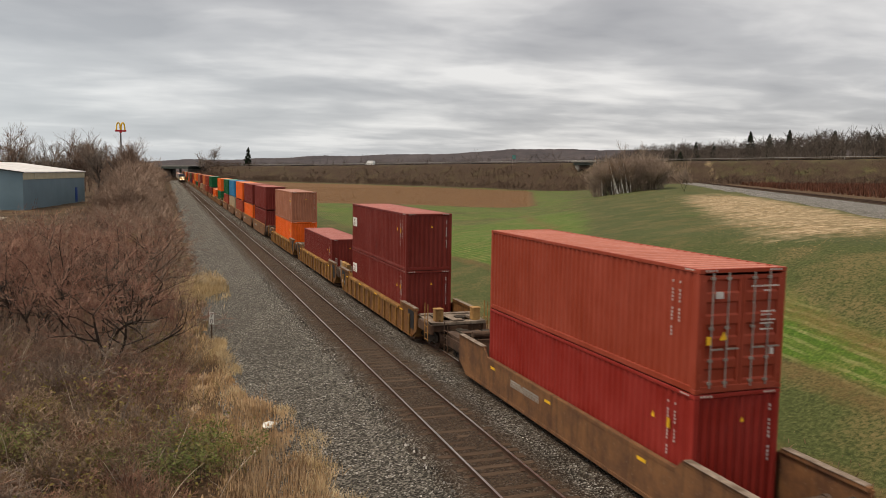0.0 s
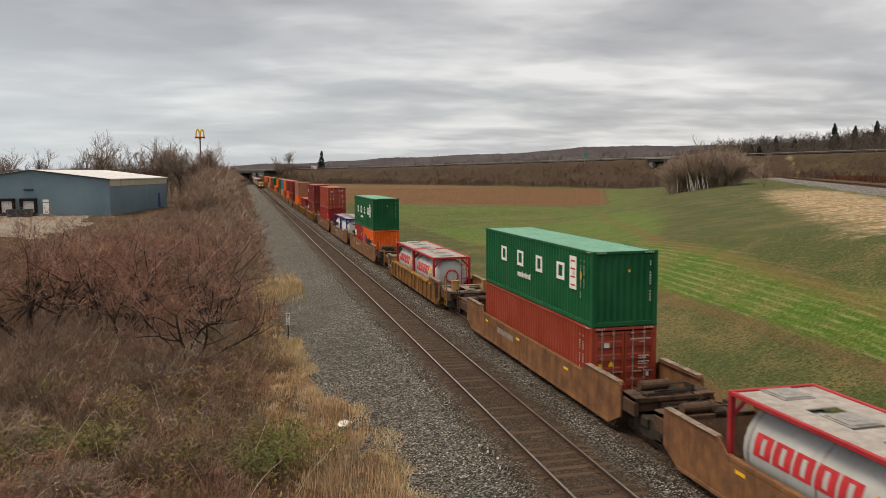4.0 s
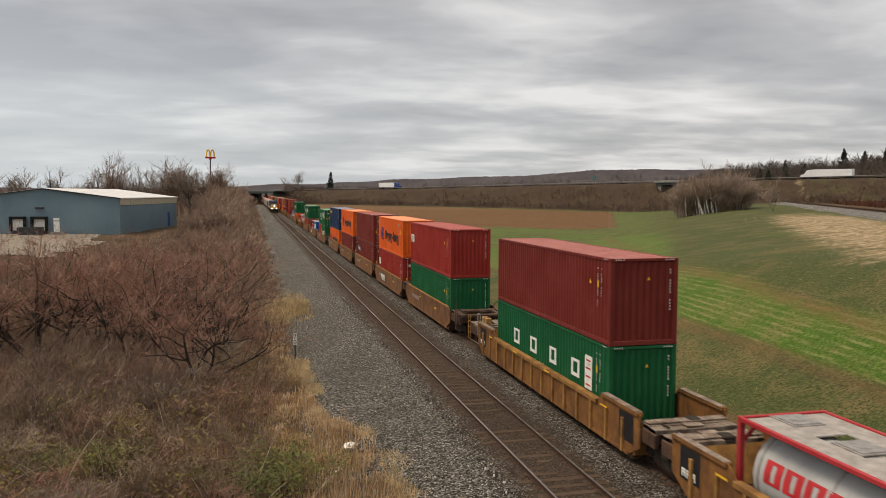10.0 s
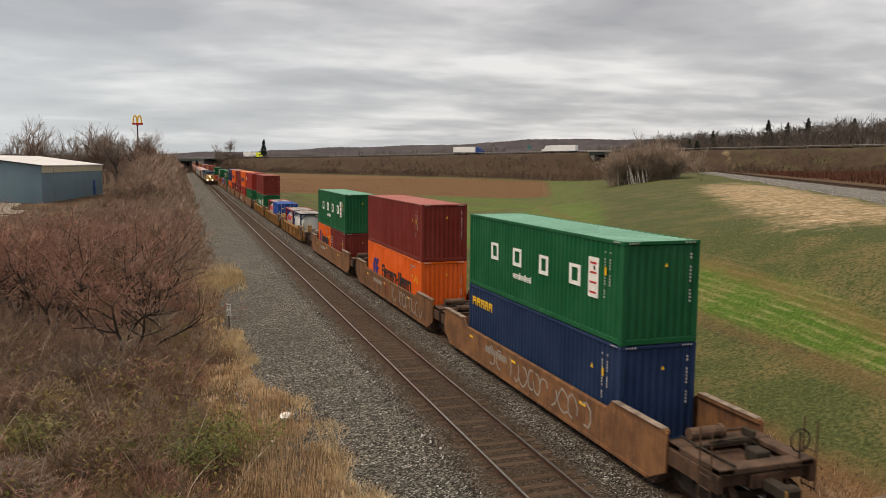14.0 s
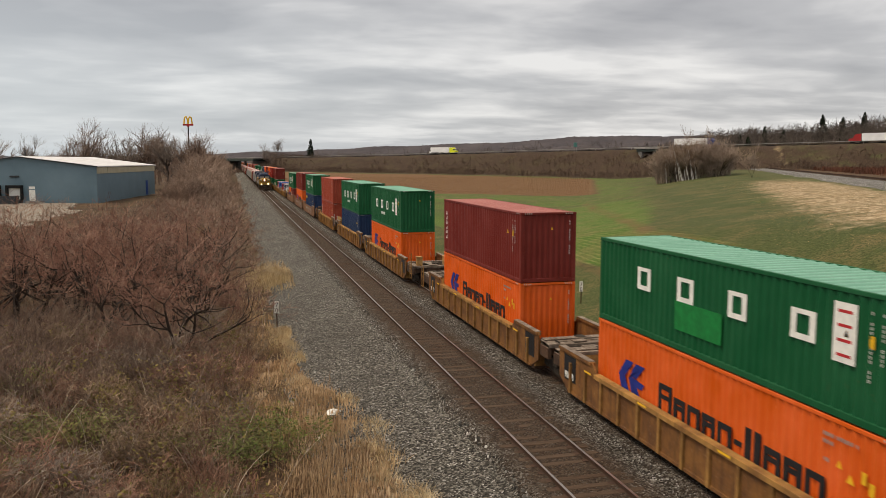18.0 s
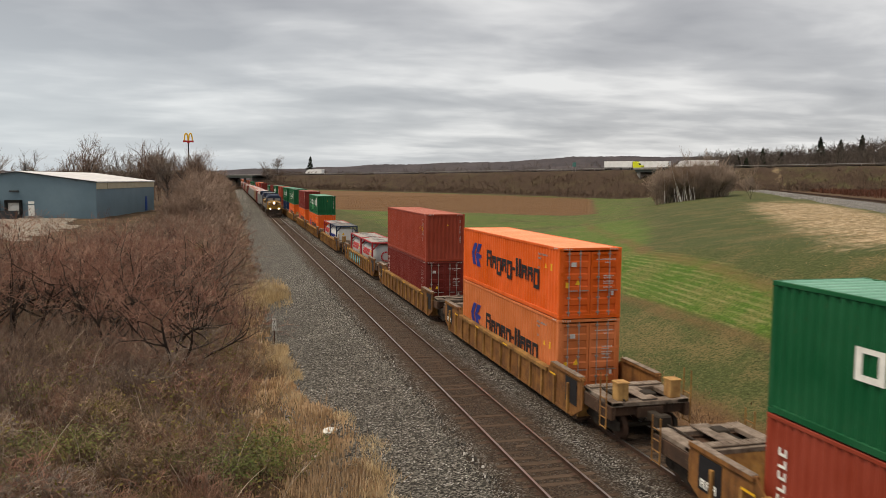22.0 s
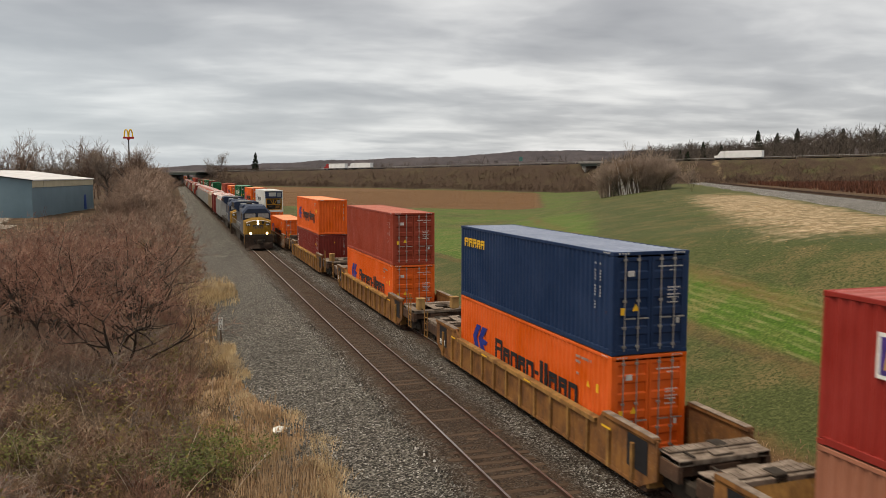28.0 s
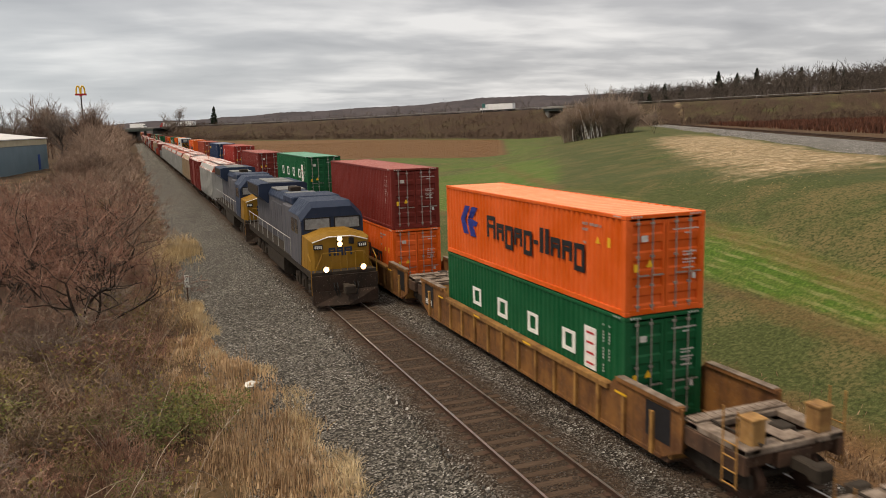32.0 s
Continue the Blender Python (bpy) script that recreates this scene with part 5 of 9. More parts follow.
            lev.path([(0.75, yb, 1.4), (0.3, yb + sy * 0.1, 1.46), (-0.6, yb + sy * 0.05, 1.43)], 0.03, 6)
            lev.path([(-0.55, yb, 1.38), (-0.35, yb + sy * 0.15, 1.5), (0.0, yb + sy * 0.2, 1.44), (0.3, yb + sy * 0.32, 1.52), (0.55, yb + sy * 0.4, 1.36)], 0.022, 6)
            part("brake_lever", lev, GRIME, ob, "rusty brake levers and hose")
        if ext:
            cp = Geo().cbox(-0.14, 0.14, min(sy * end, sy * (end + 0.65)), max(sy * end, sy * (end + 0.65)), 0.72, 1.0, 0.03)
            cp.cbox(-0.22, 0.25, min(sy * (end + 0.5), sy * (end + 0.82)), max(sy * (end + 0.5), sy * (end + 0.82)), 0.68, 1.05, 0.05)
            part("coupler", cp, GRIME, ob, "knuckle coupler")
            for sx in (-1, 1):
                lad = Geo()
                ye = sy * (end - 0.12)
                for dy in (0.0, sy * -0.42):
                    lad.tube((sx * 1.46, ye + dy, 0.45), (sx * 1.46, ye + dy, 2.15 if sy < 0 else 1.75), 0.022, 6)
                for k in range(4):
                    lad.tube((sx * 1.46, ye, 0.5 + k * 0.3), (sx * 1.46, ye - sy * 0.42, 0.5 + k * 0.3), 0.018, 6)
                part("ladder", lad, CAR_YELLOW if kind == "ribbed" else CAR_DARK, ob, "end ladder and grab irons")
            if kind == "ribbed" and sy < 0:
                a, b = sorted((sy * (end - 0.1), sy * (end - 0.5)))
                for x in (-1.05, 0.75):
                    part("stanchion_box", Geo().cbox(x - 0.04, x + 0.34, a, b, 1.3, 1.86, 0.03).cbox(x - 0.06, x + 0.36, a - 0.02, b + 0.02, 1.84, 1.9, 0.01), STANCHION, ob)
            if kind != "ribbed":
                hw = Geo()
                for i in range(14):
                    a, b = 2 * math.pi * i / 14, 2 * math.pi * (i + 1) / 14
                    hw.tube((0.95 + 0.27 * math.cos(a), sy * (end - 0.1), 1.75 + 0.27 * math.sin(a)), (0.95 + 0.27 * math.cos(b), sy * (end - 0.1), 1.75 + 0.27 * math.sin(b)), 0.022, 5)
                hw.tube((0.95, sy * (end - 0.1), 1.3), (0.95, sy * (end - 0.1), 1.95), 0.03, 6)
                part("hand_brake", hw, GRIME, ob, "hand-brake wheel")
    truck(ob, -(half + 0.2) if not near_end else -(half - 0.25))
    if far_end:
        truck(ob, half - 0.25)
    # stencils on the side towards the near track
    x = -1.543 if kind == "ribbed" else -1.447
    if kind == "smooth":
        g = letter_blocks(name_spec(0, 2.2, "HHHHoHHHHHH"), 0.78, 0.24, 0.05, x)
        part("marking", g, INK_GREY, ob, "worn white blocks of a car number", (0, 3.6, 0), "stuff")
        g = Geo()
        for y in (-4.6, 0.6, 5.0):
            g.box(x, x + 0.01, y, y + 0.38, 0.98, 1.07)
        part("marking", g, INK_YELLOW, ob, "yellow reflective strips", kind="stuff")
    elif kind == "forty":
        g = letter_blocks(name_spec(0, 2.3, "HHHHoHHHHHH"), 0.72, 0.26, 0.05, x)
        part("marking", g, INK_GREY, ob, "worn white blocks of a car number", (0, 4.4, 0), "stuff")
        part("marking", Geo().box(x, x + 0.008, -3.2, -2.75, 0.85, 0.96).box(x, x + 0.008, 1.6, 1.9, 1.0, 1.08), INK_YELLOW, ob, "yellow reflective strips", kind="stuff")
    else:
        for y in (-well - 0.15, well - 0.85):
            part("marking", Geo().box(x + 0.09, x + 0.10, y, y + 0.95, 0.55, 1.42), INK_BLACK, ob, "black stencil panel")
        part("marking", letter_blocks([(0.1, 0.28, 0, 1), (0.34, 0.52, 0, 1), (0.58, 0.76, 0, 1)], 0.62, 0.22, 0.05, x + 0.082), INK_WHITE, ob, "white stencil blocks", (0, well + 0.1, 0), "stuff")
        g = Geo()
        for y in (-well + 1.5, -1.5, 2.4, well - 2.2):
            g.box(x + 0.004, x + 0.012, y, y + 0.5, 1.225, 1.285)
        part("marking", g, INK_YELLOW, ob, "yellow reflective strips", kind="stuff")
    WELL[key] = ob
    ob.matrix_basis = Matrix.Translation((0, 0, -500))
    return ob


TRAIN = []  # (object, offset in the train, height)
USED = set()


def place_well(kind, near_end, far_end, u, far):
    m = well_unit(kind, near_end, far_end, far)
    key = (kind, near_end, far_end, far)
    if key in USED:
        m = copy_thing(m, Matrix.Identity(4))
    USED.add(key)
    TRAIN.append((m, u, 0.0))
    return m


FLOOR = 0.19
P20, P40 = 6.058, 12.192

# near end of the load along the train, kind of car, wells below, load above: colour, style, doors towards us
GREEN_PATCH = (4.5, 6.6, 0.55, 1.32, INK_GREEN, "fresh green repair patch")
STACKS = [
    (57.15, "ribbed", [("maroon", "", 0)], None),
    (38.11, "ribbed", [("maroon", "boxlogo", 0)], ("maroon", "boxlogo", 0)),
    (14.85, "smooth", [("red", "", 0)], ("oxide", "", 1)),
    (-4.83, "smooth", [("tank", "blue", "disc", None), ("tank", "blue", "board", "sign")], None),
    (-24.42, "smooth", [("red20", "boxlogo", 0), ("orange20", "flag", 0)], ("green", "wide", 0)),
    (-48.12, "ribbed", [("tank", "red", "red", None), ("tank", "red", "red", "ringred")], None),
    (-71.49, "smooth", [("oxide", "", 1, STD)], ("green", "wide", 0, STD)),
    (-91.5, "smooth", [("tank", "red", "red", None), ("tank", "sky", "ring", "blue")], None),
    (-110.97, "smooth", [("oxide20", "", 0), ("green20", "wide20", 0)], ("green", "wide", 1, STD)),
    (-132.41, "forty", [("orange", "flag", 1)], ("navy", "yellowname", 1)),
    (-148.13, "forty", [("maroon", "", 1)], ("orange", "flag", 1)),
    (-164.23, "forty", [("maroon", "label", 1)], ("maroon", "", 1)),
    (-179.81, "forty", [("red", "boxlogo", 1)], ("orange", "flag", 0)),
    (-195.26, "forty", [("green", "", 0)], ("red", "boxlogo", 0)),
    (-216.75, "ribbed", [("green", "wide", 0)], ("maroon", "", 0)),
    (-236.03, "ribbed", [("tank", "red", "red", None), ("blue20", "", 1)], None),
    (-255.69, "ribbed", [("tank", "red", "red", None), ("tank", "navy", "ring", None)], None),
    (-279.46, "smooth", [("orange20", "flag", 0), ("maroon20", "column", 0)], ("green", "wide", 0)),
    (-299.42, "smooth", [("orange", "flag", 0)], ("maroon", "", 0)),
    (-318.72, "smooth", [("navy", "yellowname", 0)], ("green", "wide", 0)),
    (-342.01, "ribbed", [("oxide", "column", 0)], ("oxide", "column", 0)),
    (-361.89, "ribbed", [("navy", "", 0)], ("green", "wide", 0)),
    (-380.93, "ribbed", [("orange", "flag", 0)], ("green", "wide", 0)),
    (-404.85, "ribbed", [("orange", "flag", 0)], ("maroon", "column", 0)),
    (-424.3, "ribbed", [("orange", "flag", 0)], ("green", "wide", 0, STD, GREEN_PATCH)),
    (-444.1, "ribbed", [("tank", "red", "red", None), ("tank", "navy", "dark", "hole")], None),
    (-467.62, "ribbed", [("tank", "red", "red", None), ("tank", "red", "red", "ringred")], None),
    (-486.92, "ribbed", [("maroon", "column", 1)], ("oxide", "", 0)),
    (-507.2, "ribbed", [("faded", "flag", 1)], ("orange", "flag", 1, STD)),
    (-530.94, "ribbed", [("oxide", "column", 1)], ("green", "wide", 1)),
    (-554.44, "smooth", [("green", "wide", 1)], ("orange", "flag", 1)),
    (-573.5, "smooth", [("orange", "flag", 1)], ("reefer", "flagwhite", 1)),
    (-592.66, "smooth", [("orange", "flag", 1)], None),
    (-615.37, "ribbed", [("maroon", "column", 0)], ("orange", "flag", 0)),
    (-639.23, "ribbed", [("orange", "flag", 1)], ("oxide", "", 1)),
    (-662.5, "ribbed", [("orange", "flag", 1)], ("navy", "yellowname", 1)),
    (-682.09, "ribbed", [("brown", "wide", 1)], ("red", "square", 1)),
    (-701.44, "ribbed", [("amber", "flag", 1)], ("maroon", "", 1, STD)),
    (-724.54, "ribbed", [("teal", "whitepanel", 1)], ("green", "wide", 1)),
    (-744.04, "ribbed", [("orange", "flag", 1)], ("maroon", "", 1)),
    (-763.39, "ribbed", [("green", "wide", 1)], ("orange", "flag", 1, STD)),
    (-786.8, "ribbed", [("maroon", "", 0)], None),
]
AHEAD = [("orange", "brown", "ribbed", 76.7), ("maroon", "maroon", "forty", 98.3), ("orange", "maroon", "forty", 113.9), ("oxide", "orange", "forty", 129.5), ("tan", "sky", "forty", 145.1),
         ("oxide", "green", "forty", 160.7), ("green", "orange", "ribbed", 182.0), ("orange", None, "ribbed", 201.4), ("maroon", "green", "ribbed", 220.8), ("oxide", "oxide", "smooth", 244.2),
         ("brown", "faded", "smooth", 263.6), ("tan", "maroon", "smooth", 283.0), ("oxide", "brown", "ribbed", 306.4), ("green", "orange", "ribbed", 325.8), ("oxide", "amber", "ribbed", 345.2),
         ("orange", "oxide", "smooth", 368.6), ("maroon", "maroon", "smooth", 388.0), ("navy", "green", "smooth", 407.4), ("oxide", "oxide", "forty", 429.0), ("orange", "brown", "forty", 444.6),
         ("maroon", "green", "forty", 460.2), ("green", "oxide", "ribbed", 483.0), ("oxide", "orange", "ribbed", 506.4), ("maroon", "tan", "ribbed", 525.8), ("orange", "oxide", "smooth", 549.2),
         ("oxide", "maroon", "smooth", 568.6), ("green", "green", "smooth", 588.0), ("navy", "oxide", "ribbed", 611.4)]
FRAMES = {"blue": FRAME_BLUE, "red": FRAME_RED, "sky": FRAME_SKY, "navy": FRAME_NAVY}


def load(spec, u_near, z, far=False):
    """One load with its near end at u_near; returns its height and length."""
    if spec[0] == "tank":
        ob = tank(FRAMES[spec[1]], TANK_GREY if spec[1] == "red" else TANK_WHITE, spec[2], {"blue": "blue", "red": "red", "sky": "light blue", "navy": "dark blue"}[spec[1]], spec[3])
        L, H = P20, STD
    else:
        colour, style, doors = spec[:3]
        H = spec[3] if len(spec) > 3 else HC
        L = P40
        if colour.endswith("20"):
            colour, L, H = colour[:-2], P20, STD
        if colour == "reefer":
            ob = container("white", style, L, H, True, True)
        else:
            ob = container(colour, style, L, H, bool(doors), patch=spec[4] if len(spec) > 4 else None, far=far)
    TRAIN.append((ob, u_near + L / 2, z))
    return H, L


def graffiti(car, kind, s0, s1, seed, mat, words, wide=0.028):
    """Loose sprayed strokes on the side sill; they spell nothing."""
    rng = random.Random(seed)
    g = Geo()
    x = -1.447 if kind != "ribbed" else -1.446
    s = s0
    while s < s1:
        w = rng.uniform(0.55, 0.95)
        a0, turn = rng.uniform(0, 6.28), rng.choice((-1, 1))
        pts = [(s + w / 2 + w * 0.45 * math.cos(a0 + turn * k * 0.75) * rng.uniform(0.8, 1.1), 0.74 + 0.40 * math.sin(a0 + turn * k * 0.75) * rng.uniform(0.75, 1.05)) for k in range(rng.randint(4, 8))]
        for (a, b), (c, d) in zip(pts, pts[1:]):
            L = math.hypot(c - a, d - b) or 1.0
            nx, nz = -(d - b) / L * wide, (c - a) / L * wide
            q = [(a + nx, b + nz), (c + nx, d + nz), (c - nx, d - nz), (a - nx, b - nz)]
            g.prism(q, 0, x - rng.uniform(0.002, 0.006), x + 0.004)
        s += w * rng.uniform(0.75, 1.0)
    part("marking", g, mat, car, words, kind="stuff")


def mural(car, s0, s1, seed):
    """Overlapping filled shapes in teal, dark blue and pale green on the side sill; they spell nothing."""
    rng = random.Random(seed)
    layers = {0: Geo(), 1: Geo(), 2: Geo()}
    s = s0
    while s < s1:
        w, c = rng.uniform(0.7, 1.0), rng.uniform(0.68, 0.76)
        n = rng.choice((5, 6, 7))
        turn = rng.uniform(0, 6.28)
        ring = [(math.cos(turn + 6.283 * i / n) * rng.uniform(0.75, 1.1), math.sin(turn + 6.283 * i / n) * rng.uniform(0.75, 1.1)) for i in range(n)]
        for k, r, out in ((0, 0.56, 0.003), (1, 0.43, 0.006)):
            layers[k].prism([(s + w / 2 + a * r * w, min(1.2, max(0.26, c + b * r * 0.9))) for a, b in ring], 0, -1.444 - out, -1.441)
        for i in range(3):
            a, b = s + w * rng.uniform(0.15, 0.8), c + rng.uniform(-0.28, 0.2)
            layers[2].prism([(a, b), (a + rng.uniform(0.05, 0.12), b + 0.02), (a + rng.uniform(0.08, 0.2), b + rng.uniform(0.15, 0.3)), (a + 0.02, b + 0.2)], 0, -1.453, -1.441)
        s += w * rng.uniform(0.6, 0.8)
    for k, mat, words in ((0, INK_NIGHT, "dark blue sprayed outlines"), (1, INK_TEAL, "teal sprayed shapes"), (2, INK_MINT, "pale green sprayed highlights")):
        part("marking", layers[k], mat, car, words, kind="stuff")


def sprayed(car, kind, u):
    if u == -467.62:
        mural(car, -1.6, 4.6, 9)
    for at, sy in ((-236.03, -1), (-255.69, 1), (-216.75, 1), (-342.01, -1), (-361.89, 1), (57.15, -1), (38.11, 1)):
        if at == u:
            for x in (-1.05, 0.75):
                for y in (8.75, 9.3) if sy > 0 else (-9.15, -8.6):
                    part("stanchion_box", Geo().cbox(x, x + 0.3, y - 0.15, y + 0.15, 1.3, 1.76, 0.03), STANCHION, car)
            part("grab_post", Geo().path([(-1.4, sy * 8.5, 0.9), (-1.4, sy * 8.5, 2.0), (-1.4, sy * 8.9, 2.0), (-1.4, sy * 8.9, 0.9)], 0.022, 6), STEEL, car, "bent grab iron")
    if u in (-179.81, -91.5):
        x = -1.447
        part("marking", Geo().box(x - 0.001, x + 0.006, 0.0, 2.1, 0.42, 1.08), INK_BLACK, car, "black logo panel", (0, 1.2, 0))
        part("marking", letter_blocks([(0.1, 0.65, 0, 1), (0.75, 1.3, 0, 1), (1.4, 2.0, 0, 1)], 0.5, 0.5, 0.13, x - 0.007), INK_WHITE, car, "white block letters of an owner's logo", (0, 3.3, 0), "stuff")
    for at, a, b, mat, words in ((-4.83, -4.5, 2.5, INK_GREY, "grey sprayed strokes"), (-132.41, 4.9, 6.6, INK_TEAL, "teal sprayed strokes"), (-299.42, -7.0, -1.0, INK_GREY, "grey sprayed strokes"),
                                 (-299.42, -0.8, 1.2, INK_RUST, "red sprayed strokes"), (-318.72, -5.0, 3.0, INK_GREY, "grey sprayed strokes"), 
                                 (-573.5, -6.0, 4.0, INK_TEAL, "faded teal sprayed strokes"), (-573.5, -3.0, 2.0, INK_GREY, "grey sprayed strokes"), (-592.66, -1.8, 7.4, INK_GREY, "large grey sprayed strokes"),
                                 (-592.66, -8.0, -5.4, INK_GREY, "large grey sprayed strokes"), (-554.44, -5.0, 0.5, INK_GREY, "thin grey sprayed strokes")):
        if at == u:
            graffiti(car, kind, a, b, int(abs(u) * 10 + a), mat, words, {INK_TEAL: 0.06, INK_RUST: 0.04}.get(mat, 0.05 if u < -590 else 0.028))


def build_train():
    rows = [(u, k, [(a, "", 0)], (b, "", 0) if b else None) for a, b, k, u in reversed(AHEAD)] + STACKS
    cars = []
    for i, (u, kind, below, above) in enumerate(rows):
        ahead = rows[i - 1][0] - u if i else 99
        behind = u - rows[i + 1][0] if i + 1 < len(rows) else 99
        lim = 17.5 if kind == "forty" else 21.2
        cars.append((place_well(kind, behind > lim, ahead > lim, u + P40 / 2, u > 90), kind, u))
        if len(below) == 2:
            h, _ = load(below[0], u + P20 + 0.076, FLOOR)
            load(below[1], u, FLOOR)
        else:
            h, _ = load(below[0], u, FLOOR, u > 90)
        if above:
            load(above, u, FLOOR + h + 0.012, u > 90)

    for car, kind, u in cars:
        sprayed(car, kind, u)


build_train()

# ---- the oncoming freight train ----
FREIGHT = []  # (object, metres behind the leading pilot)
LOCO_GREY = paint("loco_grey", (0.082, 0.082, 0.096), 1.0, (0.05, 0.035, 0.028), rough=0.6)
SOOT = rusty("sooty_rust", (0.045, 0.028, 0.02), (0.022, 0.016, 0.013))
LOCO_BLUE = paint("loco_blue", (0.018, 0.03, 0.062), 0.4, rough=0.5)
LOCO_YELLOW = paint("loco_yellow", (0.25, 0.13, 0.008), 1.0, (0.08, 0.05, 0.02))
ROOF_RUST = Mat("rusted_galvanised_roof", 0.7)
ROOF_RUST.color(ROOF_RUST.mix(ROOF_RUST.span(ROOF_RUST.noise(1.1, 6, 0.7), 0.47, 0.56), (0.58, 0.55, 0.53), (0.36, 0.085, 0.05)))
ROOF_RUST = ROOF_RUST.m


def six_wheel_truck(parent, y):
    def fr():
        g = Geo()
        for sx in (-1, 1):
            g.prism([(-2.2, 0.5), (-1.9, 0.38), (1.9, 0.38), (2.2, 0.5), (2.15, 0.8), (1.3, 0.95), (-1.3, 0.95), (-2.15, 0.8)], 0, sx * 1.08 - 0.09, sx * 1.08 + 0.09)
            for s in (-1.55, 0, 1.55):
                g.cbox(sx * 1.18 - 0.08, sx * 1.18 + 0.08, s - 0.2, s + 0.2, 0.35, 0.75, 0.03)
            for s in (-0.78, 0.78):
                g.tube((sx * 1.2, s, 0.35), (sx * 1.2, s, 0.95), 0.1, 8)
        g.cbox(-0.9, 0.9, -0.4, 0.4, 0.6, 1.0, 0.03)
        return g.mesh("truck")
    t = part("truck", shared("truck6", fr), GRIME, parent, "grimy three-axle truck", (0, y, 0))

    def wh():
        g = Geo()
        prof = ((-0.07, 0.5), (0.06, 0.52), (0.065, 0.56), (0.085, 0.56), (0.09, 0.2))
        g.loft([[(x, r * math.cos(2 * math.pi * i / 22), r * math.sin(2 * math.pi * i / 22)) for i in range(22)] for x, r in prof])
        return g.mesh("wheel")
    for s in (-1.55, 0, 1.55):
        part("wheel", shared("wheel6", wh), RAIL_SIDE, t, "steel wheel", (-0.79, s, 0.52))
        part("wheel", shared("wheel6", wh), RAIL_SIDE, t, "steel wheel", pose(0.79, s, 0.52, 0, 0, 180))


def locomotive(lead, body, nose, hood):
    """A six-axle diesel; its front coupler is at y 0 and it faces -y."""
    words = "dusty grey-blue diesel locomotive with a yellow nose and lit headlights" if lead else "dark blue diesel locomotive with yellow cab front, running second"
    ob = thing("locomotive", words, "locomotive", "locomotives")
    fr = Geo().cbox(-1.45, 1.45, 0.9, 21.4, 1.25, 1.58, 0.03).cbox(-0.7, 0.7, 0.7, 21.6, 0.85, 1.3, 0.03)
    part("underframe", fr, GRIME, ob, "grimy underframe")
    part("fuel_tank", Geo().prism([(-1.15, 0.28), (1.15, 0.28), (1.45, 0.5), (1.45, 1.2), (-1.45, 1.2), (-1.45, 0.5)], 1, 8.2, 13.6), GRIME, ob, "black fuel tank")
    pl = Geo().prism([(-1.52, 0.15), (1.52, 0.15), (1.52, 1.45), (-1.52, 1.45)], 1, 0.62, 0.9)
    plow = Geo().loft([[(-1.5, 0.55, 0.14), (0, 0.12, 0.14), (1.5, 0.55, 0.14), (1.5, 0.8, 0.14), (-1.5, 0.8, 0.14)], [(-1.5, 0.62, 0.75), (0, 0.5, 0.75), (1.5, 0.62, 0.75), (1.5, 0.8, 0.75), (-1.5, 0.8, 0.75)]])
    part("pilot", pl, SOOT, ob, "dark pilot sheet")
    part("snow_plough", plow, SOOT, ob, "worn black plough blade")
    part("coupler", Geo().cbox(-0.15, 0.15, -0.1, 0.7, 0.75, 1.05, 0.03).cbox(-0.25, 0.25, -0.3, 0.08, 0.7, 1.1, 0.05), GRIME, ob, "knuckle coupler")
    hoses = Geo()
    for x in (-0.55, -0.4, 0.4, 0.55):
        hoses.path([(x, 0.6, 1.1), (x, 0.42, 0.9), (x * 0.8, 0.4, 0.55)], 0.03, 5)
    part("air_hoses", hoses, RUBBER, ob, "black air hoses", kind="stuff")
    # nose: wide, sloping forward edge, lower than the cab
    ns = Geo()
    def nring(y, top, half, side):
        return [(-half, y, 1.58), (half, y, 1.58), (half, y, side), (0.55, y, top), (-0.55, y, top), (-half, y, side)]
    ns.loft([nring(1.35, 3.05, 1.22, 2.85), nring(1.6, 3.28, 1.42, 3.0), nring(3.2, 3.42, 1.48, 3.1)])
    part("nose", ns, nose, ob, "weathered yellow nose")
    part("nose_edge", Geo().path([(-1.30, 1.36, 2.88), (-0.55, 1.33, 3.1), (0.55, 1.33, 3.1), (1.30, 1.36, 2.88)], 0.03, 6), INK_WHITE, ob, "pale stripe along the nose top")
    cab = Geo()
    def cring(y, z0, drop, top=4.55, half=1.5):
        return [(-half, y, z0), (half, y, z0), (half, y, 3.95 - drop), (0.95, y, top - drop), (-0.95, y, top - drop), (-half, y, 3.95 - drop)]
    cab.loft([cring(2.75, 3.1, 0.28), cring(3.15, 1.6, 0.0), cring(5.6, 1.6, 0.0)])
    c = part("cab", cab, body, ob, "wide cab")
    part("cab_front", Geo().prism([(-1.47, 3.12), (1.47, 3.12), (1.47, 3.66), (0.93, 4.24), (-0.93, 4.24), (-1.47, 3.66)], 1, 2.722, 2.75), LOCO_BLUE, c, "dark blue windscreen surround")
    for x0, x1 in ((-1.32, -0.12), (0.12, 1.32)):
        part("windscreen", Geo().prism([(x0, 3.32), (x1, 3.32), (x1 * 0.97, 3.82), (x0 * 0.97, 3.82)], 1, 2.70, 2.76), GLASS_PANE, c, "grey reflecting windscreen")
    for y0, y1 in ((3.5, 4.2), (4.35, 5.1)):
        for sx in (-1, 1):
            a, b = sorted((sx * 1.5, sx * 1.515))
            part("cab_window", Geo().cbox(a, b, y0, y1, 3.05, 3.75, 0.005), GLASS_DARK, c, "dark side window")
